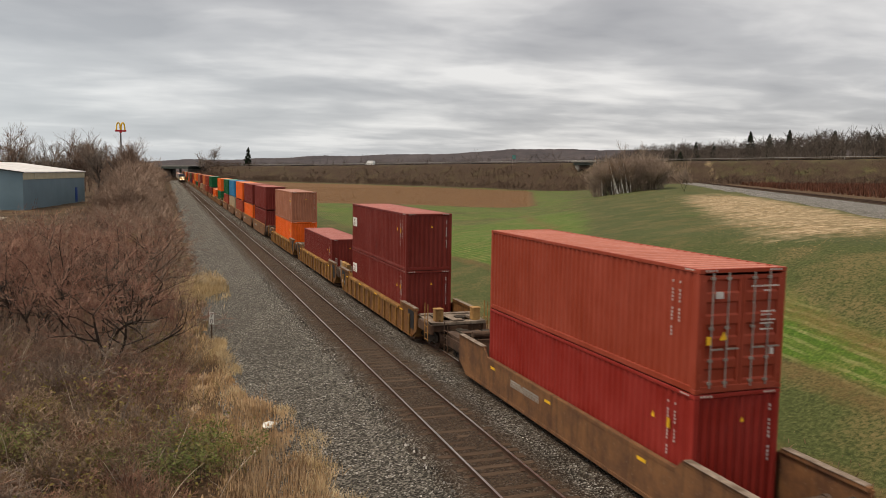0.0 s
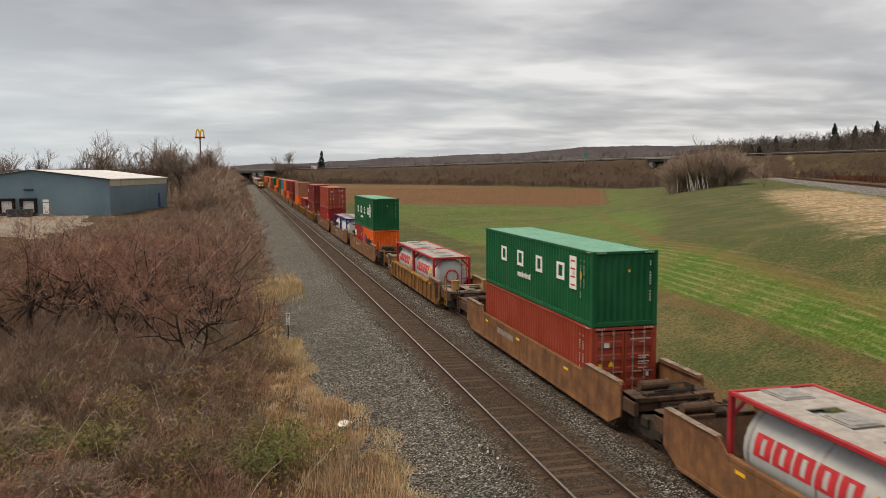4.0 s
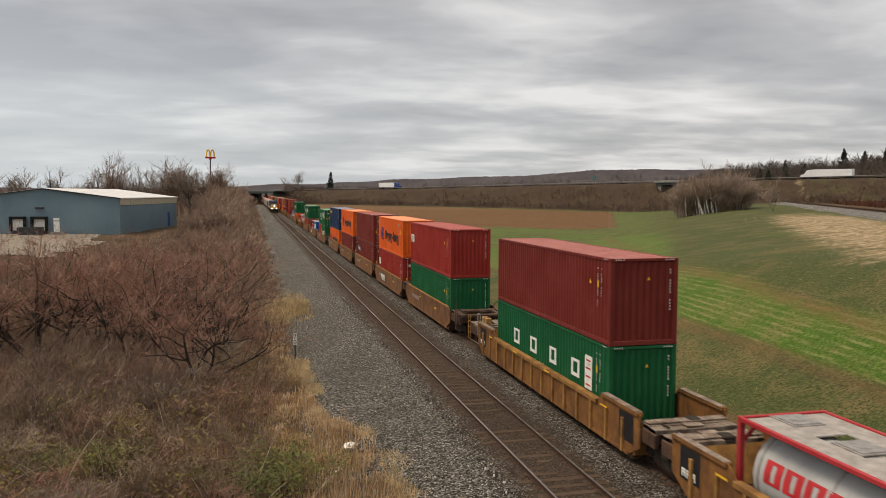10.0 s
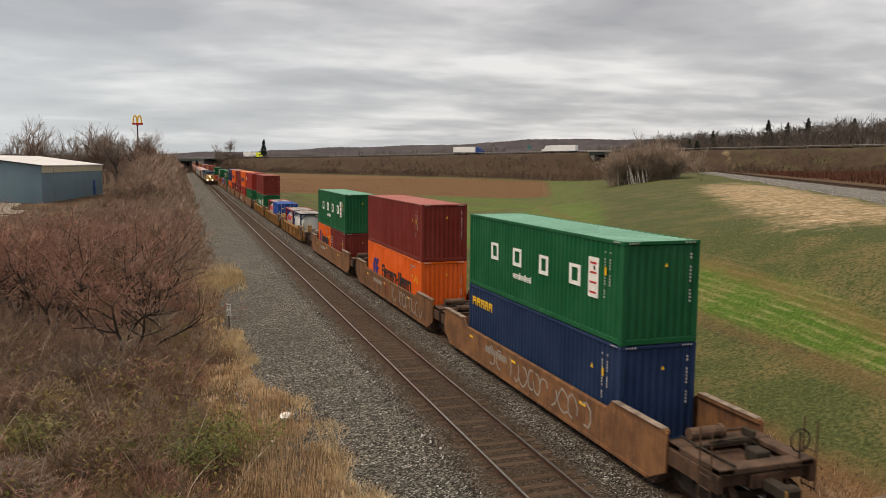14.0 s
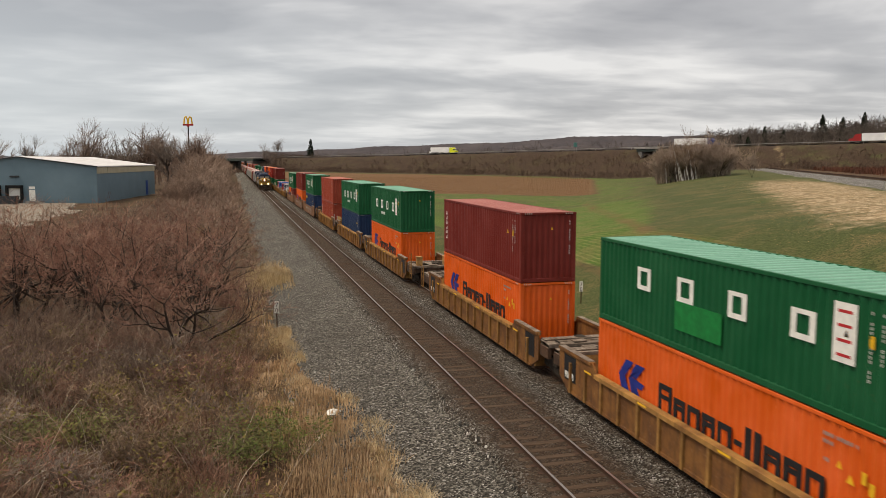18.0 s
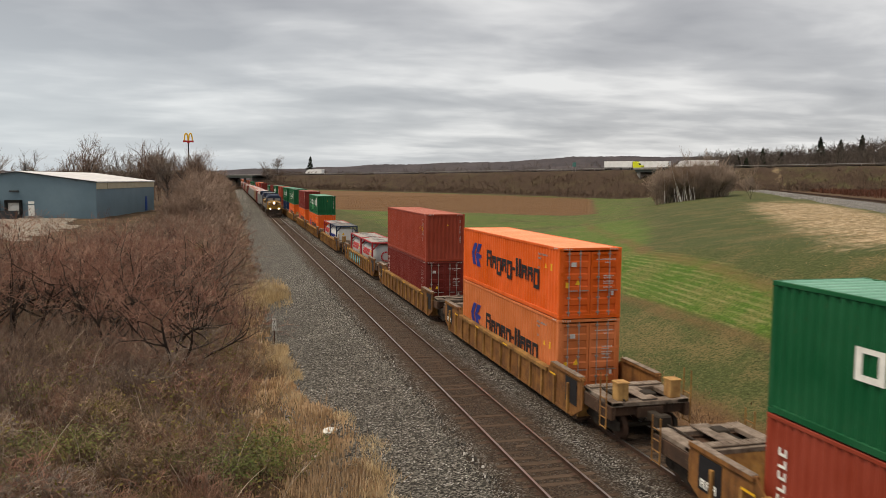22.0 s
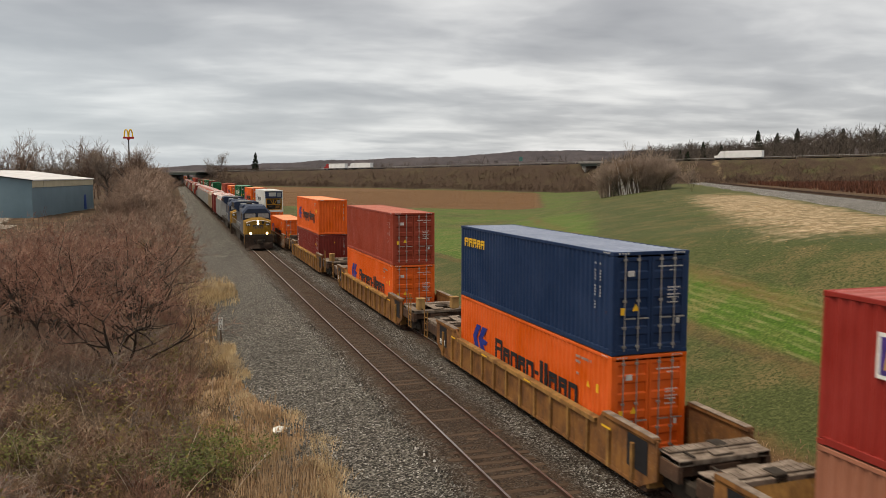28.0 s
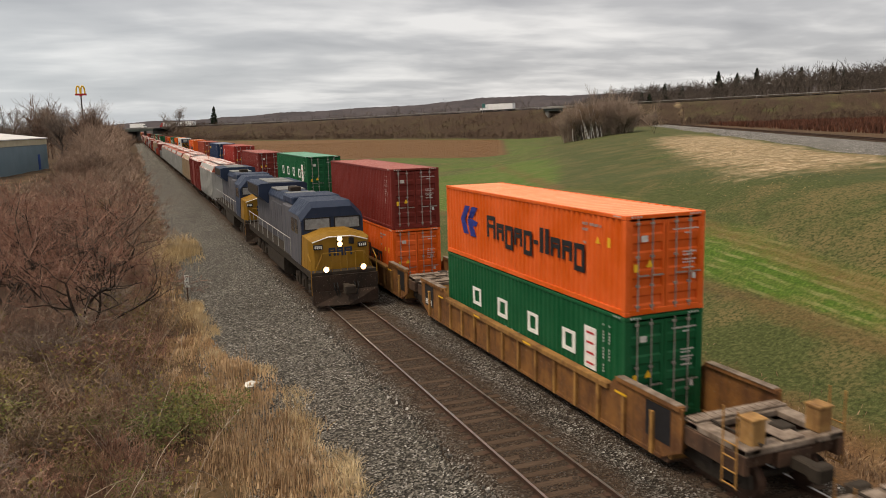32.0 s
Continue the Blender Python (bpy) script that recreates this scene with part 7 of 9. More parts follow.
def crumple(r, seed):
    g = Geo()
    rings = []
    for j in range(6):
        a = math.pi * (j + 0.5) / 6
        ring = []
        for i in range(10):
            b = 2 * math.pi * i / 10
            k = r * (1 + 0.5 * noise.noise((math.cos(b) * 2 + seed, math.sin(b) * 2, j * 0.8)))
            ring.append((k * 1.4 * math.sin(a) * math.cos(b), k * math.sin(a) * math.sin(b), 0.6 * k * math.cos(a) + 0.5 * r))
        rings.append(ring)
    return g.loft(rings)


part("bag", crumple(0.16, 1), INK_WHITE, litter)
part("bag_edge", crumple(0.08, 5), INK_WHITE, litter, at=(0.22, 0.03, 0))
litter.matrix_basis = pose(3.1, 26.5, -0.52, 0, 0, 30)


def bridge_over_tracks():
    """The highway bridge far down the line."""
    s0 = -185.5
    c = ROAD_P + ROAD_D * s0
    zt = road_z(s0) - 0.1
    turn = math.degrees(math.atan2(ROAD_D.y, ROAD_D.x))
    ob = thing("highway_bridge", "grey concrete highway bridge over the two tracks", "bridge", kind="structure")
    ob.matrix_basis = pose(c.x, c.y, 0, 0, 0, turn)
    part("deck", Geo().cbox(-36, 36, -15, 15, zt - 1.7, zt - 0.1, 0.1), GIRDER, ob, "concrete bridge deck with steel girders")
    for y in (-15, 14.6):
        part("parapet", Geo().cbox(-38, 38, y, y + 0.4, zt - 0.1, zt + 0.7, 0.05), CONCRETE_DARK, ob)
    for x in (-20, 20):
        for y in (-12, -4, 4, 12):
            part("pier", Geo().cbox(x - 0.6, x + 0.6, y - 0.6, y + 0.6, -1.2, zt - 1.7, 0.1), CONCRETE_DARK, ob)
    for x in (-34, 34):
        part("abutment", Geo().cbox(x - 1.5, x + 1.5, -15, 15, -1.5, zt - 1.7, 0.1), CONCRETE_DARK, ob)


bridge_over_tracks()


def highway():
    v, f = [], []
    ss = steps((-760, 760, 20))
    for s in ss:
        for n in (-12.5, 12.5):
            p = ROAD_P + ROAD_D * s + ROAD_N * n
            v.append((p.x, p.y, road_z(s) - 0.05))
    for i in range(len(ss) - 1):
        f.append((2 * i, 2 * i + 2, 2 * i + 3, 2 * i + 1))
    me = bpy.data.meshes.new("highway")
    me.from_pydata(v, [], f)
    me.materials.append(ASPHALT)
    tagged(new("highway", me), "grey asphalt highway on its embankment", kind="structure")
    for n in (-13.2,):
        g = thing("guard_rail", "galvanised steel highway guard rail on short posts", "guard rail")
        bar = Geo()
        post = Geo()
        for a in steps((-740, 740, 20))[:-1]:
            p, q = ROAD_P + ROAD_D * a + ROAD_N * n, ROAD_P + ROAD_D * (a + 20) + ROAD_N * n
            bar.tube((p.x, p.y, road_z(a) + 0.62), (q.x, q.y, road_z(a + 20) + 0.62), 0.11, 5)
            post.tube((p.x, p.y, road_z(a) - 0.4), (p.x, p.y, road_z(a) + 0.6), 0.09, 5)
        part("beam", bar, CONCRETE, g)
        part("posts", post, STEEL, g, kind="stuff")
    # the lower road that goes through the bank
    c = ROAD_P + ROAD_D * 189.5
    z = road_z(189.5)
    ob = thing("underpass_bridge", "small concrete road bridge in the highway embankment", "bridge", kind="structure")
    ob.matrix_basis = pose(c.x, c.y, 0, 0, 0, math.degrees(math.atan2(ROAD_D.y, ROAD_D.x)))
    part("deck", Geo().cbox(-5.5, 5.5, -15.5, 15.5, z - 1.5, z - 0.12, 0.1), GIRDER, ob)
    part("parapet", Geo().cbox(-6.5, 6.5, -15.9, -15.5, z - 0.3, z + 0.5, 0.05), CONCRETE, ob)
    for x in (-4, 4):
        part("abutment", Geo().cbox(x - 1, x + 1, -15, 15, 1.0, z - 1.5, 0.1), CONCRETE, ob)
    # a blue-green direction sign beside the carriageway
    sg = thing("road_sign", "small blue-green highway sign on two posts", "road sign")
    p = ROAD_P + ROAD_D * 149 + ROAD_N * -14.5
    sg.matrix_basis = pose(p.x, p.y, road_z(149) - 0.6, 0, 0, 25)
    part("panel", Geo().cbox(-1.3, 1.3, -0.05, 0.05, 2.3, 4.4, 0.02), PAINT["teal"], sg, "blue-green sign panel")
    for x in (-0.9, 0.9):
        part("post", Geo().cbox(x - 0.06, x + 0.06, -0.06, 0.06, -0.6, 2.4, 0.01), STEEL, sg)


highway()

# ---- the branch line on its low bank ----
def branch_line():
    u = Vector((BRANCH[0], BRANCH[1]))
    n = Vector((BRANCH[1], -BRANCH[0]))
    o = n * BRANCH_OFF

    def strip(name, offs, mat, label):
        v, f = [], []
        ks = steps((-40, 330, 4))
        for k in ks:
            for e, z in offs:
                p = o + u * k + n * e
                v.append((p.x, p.y, BRANCH_Z + z + 0.03 * noise.noise((k * 0.4, e, 0))))
        w = len(offs)
        for i in range(len(ks) - 1):
            for j in range(w - 1):
                f.append((i * w + j, i * w + j + 1, (i + 1) * w + j + 1, (i + 1) * w + j))
        me = bpy.data.meshes.new(name)
        me.from_pydata(v, [], f)
        me.materials.append(mat)
        tagged(new(name, me), label, kind="structure")
    strip("branch_ballast", [(-4.6, -0.55), (-3.6, -0.1), (-1.8, 0.0), (1.6, 0.1), (4.0, 0.1), (5.0, -0.4)], gravel_material("branch_gravel", (0.05, 0.047, 0.043), (0.135, 0.128, 0.118), (0.27, 0.257, 0.238), 12, 0.1), "pale grey ballast of a second railway line")
    t = thing("branch_track", "single railway track on grey ballast", "railway track", kind="structure")
    a = math.degrees(math.atan2(-u.x, u.y))
    t.matrix_basis = pose(o.x + n.x * 2.4, o.y + n.y * 2.4, BRANCH_Z + 0.3, 0, 0, a)
    rm = rail_mesh(-40, 330).mesh("rail")
    for x in (-0.75, 0.75):
        part("rail", rm, RAIL_SIDE, t, "rusty rail", (x, 0, 0))
    g = Geo()
    for i in range(600):
        y = -20 + i * 0.55
        g.box(-1.3, 1.3, y - 0.12, y + 0.12, -0.34, -0.14)
    part("ties", g, TIE_WOOD, t, kind="stuff")


branch_line()


# ---- highway traffic ----
ROAD_CARS = []  # (object, lane, rows of seconds and metres along the highway)


def semi(cab, cab_word, trailer=None):
    """A road train about 21 m long; its front is at local +x."""
    ob = thing("semi_truck", f"white box trailer truck with a {cab_word} cab", "truck", "trucks on the highway")
    tr = part("trailer", Geo().cbox(-10.5, 5.2, -1.28, 1.28, 1.15, 4.1, 0.05), trailer or TRAILER_WHITE, ob, "white box trailer")
    part("underride_rail", Geo().cbox(-10.4, -6.0, -1.1, 1.1, 0.75, 1.15, 0.05), TRIM_DARK, tr)
    part("landing_leg", Geo().cbox(-2.0, -1.6, -0.9, 0.9, 0.2, 1.15, 0.02), TRIM_DARK, tr)
    cb = Geo().prism([(5.5, 1.0), (9.6, 1.0), (10.1, 1.2), (10.1, 2.0), (8.6, 2.2), (8.1, 3.1), (7.4, 3.9), (5.6, 3.95)], 1, -1.22, 1.22)
    c = part("cab", cb, cab, ob)
    part("windscreen", Geo().prism([(8.62, 2.25), (8.66, 2.25), (8.16, 3.05), (8.12, 3.05)], 1, -1.05, 1.05), GLASS_DARK, c)
    part("chassis", Geo().cbox(3.5, 9.9, -0.5, 0.5, 0.65, 1.1, 0.03), TRIM_DARK, ob)

    def tyre():
        return Geo().tube((0, -0.15, 0), (0, 0.15, 0), 0.52, 16).mesh("wheel")
    for x in (-9.6, -8.3, 4.2, 5.5, 9.0):
        for y in (-1.1, 1.1):
            part("wheel", shared("tyre", tyre), RUBBER, ob, at=(x, y, 0.52))
    return ob


def van():
    ob = thing("box_van", "small white box van on the highway", "van")
    part("body", Geo().prism([(-3.4, 0.5), (3.0, 0.5), (3.1, 1.3), (2.2, 1.5), (1.6, 2.3), (1.2, 2.9), (-3.4, 2.9)], 1, -1.05, 1.05), TRAILER_WHITE, ob)
    part("windscreen", Geo().prism([(2.16, 1.55), (2.22, 1.55), (1.64, 2.28), (1.6, 2.28)], 1, -0.9, 0.9), GLASS_DARK, ob)
    for x in (-2.2, 2.1):
        for y in (-0.95, 0.95):
            part("wheel", Geo().tube((x, y - 0.12, 0.36), (x, y + 0.12, 0.36), 0.36, 14), RUBBER, ob)
    return ob


TRAILER_WHITE = plain("trailer_white", (0.72, 0.72, 0.72), 0.45, 0, 0.08, 0.5)
CAB_YELLOW = plain("cab_lime_yellow", (0.62, 0.66, 0.02), 0.4, 0, 0.1)
CAB_BLUE = plain("cab_blue", (0.02, 0.05, 0.2), 0.4, 0, 0.1)
CAB_RED = plain("cab_red", (0.3, 0.02, 0.02), 0.4, 0, 0.1)
CAB_WHITE = plain("cab_white", (0.7, 0.7, 0.7), 0.4, 0, 0.1)

# ---- bare trees, shrubs, brush and grass ----
def bark(name, dark, mid, light):
    """Stems, twigs or blades: every piece its own tone, whole patches duller or paler."""
    M = Mat(name, 0.9)
    a = M.mix(M.island(), dark, mid)
    a = M.mix(M.span(M.noise(1.3, 4), 0.45, 0.75), a, light)
    a = M.mix(M.span(M.noise(0.33, 4, 0.6), 0.46, 0.66, 0.0, 0.6), a, tuple(v * 0.75 for v in dull(dark, 0.35)))
    M.color(M.mix(M.span(M.noise(0.6, 3, 0.6, M.mapped(1, 1, 1, 50)), 0.56, 0.7, 0.0, 0.5), a, dull(light, 0.3)))
    return M.m


BARK = bark("grey_brown_bark", (0.018, 0.013, 0.011), (0.048, 0.036, 0.029), (0.10, 0.077, 0.062))
BARK_GREY = bark("weathered_grey_bark", (0.06, 0.048, 0.041), (0.12, 0.10, 0.086), (0.20, 0.17, 0.15))
TWIG_RED = bark("reddish_twigs", (0.10, 0.045, 0.033), (0.31, 0.158, 0.112), (0.52, 0.325, 0.24))
TWIG_BROWN = bark("brown_twigs", (0.09, 0.057, 0.040), (0.245, 0.162, 0.108), (0.46, 0.34, 0.235))
TWIG_GREY = bark("grey_twigs", (0.12, 0.092, 0.075), (0.24, 0.188, 0.152), (0.37, 0.30, 0.25))
TWIG_DULL = bark("dull_brown_twigs", (0.11, 0.073, 0.056), (0.235, 0.16, 0.12), (0.35, 0.255, 0.195))
TWIG_PALE = bark("pale_brown_twigs", (0.19, 0.137, 0.107), (0.33, 0.25, 0.195), (0.46, 0.37, 0.295))
TWIG_FAR = bark("far_grey_brown_twigs", (0.065, 0.052, 0.046), (0.125, 0.102, 0.088), (0.18, 0.15, 0.13))
TWIG_ROSE = bark("rosy_brown_twigs", (0.16, 0.107, 0.08), (0.31, 0.215, 0.16), (0.43, 0.32, 0.245))
BIRCH = bark("birch_bark", (0.46, 0.43, 0.39), (0.60, 0.57, 0.53), (0.70, 0.67, 0.63))
LEAF_GREEN = bark("late_green_leaves", (0.065, 0.08, 0.02), (0.15, 0.16, 0.044), (0.30, 0.275, 0.095))
LEAF_BUSH = bark("dark_green_leaves", (0.055, 0.075, 0.018), (0.13, 0.15, 0.038), (0.25, 0.245, 0.075))
LEAF_OLIVE = bark("olive_leaves", (0.08, 0.07, 0.018), (0.16, 0.13, 0.036), (0.27, 0.205, 0.07))
NEEDLES = bark("dark_needles", (0.010, 0.015, 0.008), (0.018, 0.028, 0.015), (0.034, 0.042, 0.025))
STRAW = bark("dry_straw", (0.24, 0.15, 0.065), (0.44, 0.30, 0.145), (0.60, 0.45, 0.245))
GOLD = bark("golden_grass", (0.19, 0.112, 0.056), (0.42, 0.275, 0.15), (0.67, 0.49, 0.30))
STALK = bark("brown_stalks", (0.14, 0.085, 0.050), (0.30, 0.19, 0.113), (0.48, 0.34, 0.215))
STALK_RED = bark("red_brown_stalks", (0.10, 0.053, 0.038), (0.22, 0.128, 0.088), (0.33, 0.215, 0.15))


class Sticks:
    """Thin three-sided tapering sticks, gathered into one mesh."""

    def __init__(self):
        self.v, self.f = [], []

    def stick(self, p, q, r0, r1):
        d = q - p
        if d.length < 1e-5:
            return
        d.normalize()
        s = Vector((d.y, -d.x, 0.0)) if abs(d.z) < 0.95 else Vector((1, 0, 0))
        s.normalize()
        t = d.cross(s)
        n = len(self.v)
        for c, r in ((p, r0), (q, r1)):
            self.v += [c + s * r, c + (t * 0.866 - s * 0.5) * r, c - (t * 0.866 + s * 0.5) * r]
        self.f += [(n, n + 1, n + 4, n + 3), (n + 1, n + 2, n + 5, n + 4), (n + 2, n, n + 3, n + 5)]

    def leaf(self, p, size, rng):
        a = Vector((rng.gauss(0, 1), rng.gauss(0, 1), rng.gauss(0, 1))).normalized()
        b = a.orthogonal().normalized()
        n = len(self.v)
        self.v += [p - a * size, p + b * size * 0.5, p + a * size, p - b * size * 0.5]
        self.f.append((n, n + 1, n + 2, n + 3))

    def mesh(self, name):
        me = bpy.data.meshes.new(name)
        me.from_pydata([tuple(p) for p in self.v], [], self.f)
        me.materials.append(None)
        return me


THIN = [0.009]  # least half-thickness of a twig in the kind that is growing


def grow(rng, limbs, twigs, p, d, length, r, level, deep, kids, spread, lift, tips=None):
    """One branch with its side branches; the last two levels go into twigs."""
    segs = 3 if level < 2 else 2
    out = limbs if level < deep - 1 else twigs
    pts, q, v = [p], p.copy(), d.copy()
    for i in range(segs):
        v = (v + Vector((rng.gauss(0, 1), rng.gauss(0, 1), rng.gauss(0, 0.7))) * 0.24 + Vector((0, 0, lift))).normalized()
        q = q + v * (length / segs)
        out.stick(pts[-1], q, max(THIN[0], r * (1 - 0.55 * i / segs)), max(THIN[0] * 0.8, r * (1 - 0.55 * (i + 1) / segs)))
        pts.append(q.copy())
    if level >= deep:
        if tips is not None:
            tips.append(q)
        return
    for k in range(kids[min(level, len(kids) - 1)]):
        f = rng.uniform(0.35, 1.0) if level else rng.uniform(0.25, 1.0)
        i = min(segs - 1, int(f * segs))
        at = pts[i].lerp(pts[i + 1], f * segs - i)
        side = Vector((rng.gauss(0, 1), rng.gauss(0, 1), rng.gauss(0, 0.4))).normalized()
        nd = (v * (1 - spread) + side * spread + Vector((0, 0, 0.12))).normalized()
        grow(rng, limbs, twigs, at, nd, length * rng.uniform(0.45, 0.72), r * 0.45, level + 1, deep, kids, spread, lift, tips)


def make_shrub(seed, height, stems, kids, deep, spread, lean, r0, lift=0.04):
    rng = random.Random(seed)
    limbs, twigs, tips = Sticks(), Sticks(), []
    for i in range(stems):
        a = rng.uniform(0, 6.283)
        k = rng.uniform(0.1, lean)
        d = Vector((math.cos(a) * k, math.sin(a) * k, 1)).normalized()
        p = Vector((math.cos(a), math.sin(a), 0)) * rng.uniform(0, 0.35 if stems > 1 else 0.0) + Vector((0, 0, -0.15))
        grow(rng, limbs, twigs, p, d, height * rng.uniform(0.42, 0.6), r0 * rng.uniform(0.7, 1.1), 0, deep, kids, spread, lift, tips)
    return limbs.mesh("stems"), twigs.mesh("twigs"), tips


def make_sumac(seed):
    """Crooked dark stems that fork high up, with all fine twigs in a flat red crown."""
    rng = random.Random(seed)
    limbs, twigs = Sticks(), Sticks()

    def stem(p, d, length, r, level):
        segs = (6, 4, 3, 2)[level]
        out = limbs if level < 2 else twigs
        for i in range(segs):
            d = (d + Vector((rng.gauss(0, 0.27), rng.gauss(0, 0.27), rng.gauss(0.03 + 0.015 * level, 0.2)))).normalized()
            q = p + d * length / segs
            k0, k1 = 1 - 0.5 * i / segs, 1 - 0.5 * (i + 1) / segs
            out.stick(p, q, max(THIN[0], r * k0), max(THIN[0] * 0.8, r * k1))
            p = q
            if level < 3 and (i >= (3, 2, 1)[level]):
                for j in range((2, 3, 3)[level]):
                    side = Vector((rng.gauss(0, 1), rng.gauss(0, 1), rng.gauss(0.15, 0.5))).normalized()
                    stem(p, (d * 0.5 + side * 0.75).normalized(), length * rng.uniform(0.38, 0.62), r * k1 * 0.55, level + 1)

    for i in range(5):
        a, k = rng.uniform(0, 6.283), rng.uniform(0.15, 0.95)
        p = Vector((math.cos(a), math.sin(a), 0)) * rng.uniform(0, 0.4) + Vector((0, 0, -0.15))
        stem(p, Vector((math.cos(a) * k, math.sin(a) * k, 1)).normalized(), rng.uniform(3.1, 4.0), 0.10 * rng.uniform(0.7, 1.1), 0)
    return limbs.mesh("stems"), twigs.mesh("twigs"), []


def tree_thing(name, kind, m, bark_m, twig_m, label, category, group):
    ob = thing(name, label, category, group)
    part("trunk", kind[0], bark_m, ob, kind="stuff" if name == "low_shrub" else "")
    part("crown", kind[1], twig_m, ob)
    ob.matrix_basis = m
    return ob


THIN[0] = 0.0065
SUMAC = [make_sumac(10 + i) for i in range(4)]
SCRUB = [make_shrub(20 + i, 3.4, 5, (5, 5, 4), 3, 0.55, 0.7, 0.04, 0.05) for i in range(3)]
THIN[0] = 0.0075
BUSH = [make_shrub(30 + i, 2.7, 8, (4, 4, 3), 3, 0.62, 0.95, 0.024) for i in range(4)]
THIN[0] = 0.014
TREE = [make_shrub(50 + i, 10.5, 1, (12, 9, 8), 3, 0.46, 0.05, 0.2, 0.09) for i in range(4)]
THIN[0] = 0.018
YOUNG = [make_shrub(70 + i, 9.0, 3, (11, 8, 3), 3, 0.36, 0.22, 0.06, 0.08) for i in range(3)]


def planted(x, y, rng, wide, tall):
    return Matrix.Translation((x, y, ground_z(x, y))) @ Matrix.Rotation(rng.uniform(0, 6.28), 4, "Z") @ Matrix.Diagonal((wide, wide, tall, 1))


SUMAC_WORDS = "bare sumac shrub with dark crooked stems and reddish twigs"
YOUNG_WORDS = "slender bare young tree with dense brown twigs"


def scatter_shrubs():
    rng = random.Random(21)
    # the tall thicket beside the shoulder
    for x, y, s in ((-3.8, 40.3, 0.98), (-7.8, 43.0, 1.0), (-2.6, 36.4, 0.8), (-5.9, 41.6, 0.8), (-2.2, 45.5, 0.75), (-13.6, 38.0, 0.95), (-10.8, 44.5, 0.95), (-12.5, 49.5, 1.1), (-4.2, 52.0, 1.0), (-8.5, 55.0, 1.05), (-17.5, 53.0, 0.9),
                    (-13.5, 60.0, 1.0), (-3.0, 60.0, 0.8), (-20.0, 61.0, 1.0), (-8.0, 64.0, 0.9), (-25.5, 66.0, 1.0), (-2.2, 48.5, 0.9), (-9.6, 50.5, 1.0), (-5.6, 48.0, 0.95), (-12.8, 45.5, 0.9), (-3.4, 56.0, 0.95), (-14.8, 51.5, 1.0), (-6.5, 59.0, 0.9)):
        tree_thing("sumac_shrub", rng.choice(SUMAC), planted(x, y, rng, s * 1.15, s * 1.32), BARK, TWIG_RED if rng.random() < 0.78 else TWIG_DULL, SUMAC_WORDS, "shrub", "shrubs of the thicket")
    for i in range(80):
        x, y = rng.uniform(-32, -0.8), rng.uniform(58, 125)
        if x > -1.2 - 0.02 * (y - 58) or (x < -12 and y > 100):
            continue
        s = rng.uniform(0.55, 1.0)
        tree_thing("sumac_shrub", rng.choice(SCRUB), planted(x, y, rng, s * 1.15, s), BARK, TWIG_RED if rng.random() < 0.5 else TWIG_DULL, SUMAC_WORDS, "shrub", "shrubs of the thicket")
    for i in range(110):
        y = rng.uniform(15, 41)
        x = rng.uniform(-21, 0.9)
        if math.hypot(x, y) < 14:
            continue
        s = rng.uniform(0.6, 1.0) * (0.7 if x > -1 else 1.0)
        tree_thing("low_shrub", rng.choice(BUSH), planted(x, y, rng, s * 1.25, s), TWIG_BROWN, rng.choice((TWIG_BROWN, TWIG_BROWN, TWIG_GREY, TWIG_RED)),
                   "low tangled bare shrub with thin brown twigs", "shrub", "low shrubs by the line")
    # treeline further along the left side of the railway
    for i in range(190):
        y = rng.uniform(118, 600)
        edge = -1.2 - 1.2 * smooth01(120, 190, y)
        x = edge - abs(rng.gauss(0, 1)) * 6.5 - rng.uniform(0, 3)
        if x < -13 and 120 < y < 262:
            continue
        tall = y > 165
        k = rng.choice(YOUNG if tall else SCRUB)
        s = rng.uniform(0.65, 1.15) * (0.65 + 0.45 * smooth01(165, 250, y)) if tall else rng.uniform(0.7, 1.1)
        if x > edge - 2.5:
            s *= 0.7
        tree_thing("young_tree" if tall else "sumac_shrub", k, planted(x, y, rng, s * 1.3, s), BARK_GREY if tall else BARK, TWIG_DULL if rng.random() < 0.4 else TWIG_ROSE, YOUNG_WORDS if tall else SUMAC_WORDS,
                   "tree" if tall else "shrub", "trees along the railway" if tall else "shrubs of the thicket")
    # a lone thin tree beside the branch line
    tree_thing("young_tree", YOUNG[1], planted(105.8, 145.9, rng, 0.6, 0.72), BARK, TWIG_PALE, YOUNG_WORDS, "tree", "")
    # big bare trees behind the warehouse and the sign
    for x, y, s in ((-66, 262, 1.35), (-60, 285, 0.95), (-48, 262, 1.55), (-41, 270, 1.25), (-36, 280, 1.3), (-31, 276, 1.55), (-27, 284, 1.6), (-23, 300, 1.35), (-20, 268, 1.35), (-15, 290, 1.4), (-11, 330, 1.5), (-8, 350, 1.45),
                    (-84, 280, 1.5), (-95, 300, 1.3), (-72, 320, 1.3), (-55, 330, 1.5), (-110, 270, 1.5), (26, 560, 1.3), (33, 600, 1.1), (-12, 420, 1.4), (-18, 460, 1.5), (-25, 272, 1.5), (-33, 268, 1.35), (-17, 310, 1.5)):
        tree_thing("bare_tree", rng.choice(TREE), planted(x, y, rng, s * 1.25, s * 1.38), BARK_GREY, TWIG_GREY if rng.random() < 0.6 else TWIG_DULL,
                   "tall bare deciduous tree with a fine grey crown", "tree", "bare trees behind the warehouse")


scatter_shrubs()


THIN[0] = 0.006


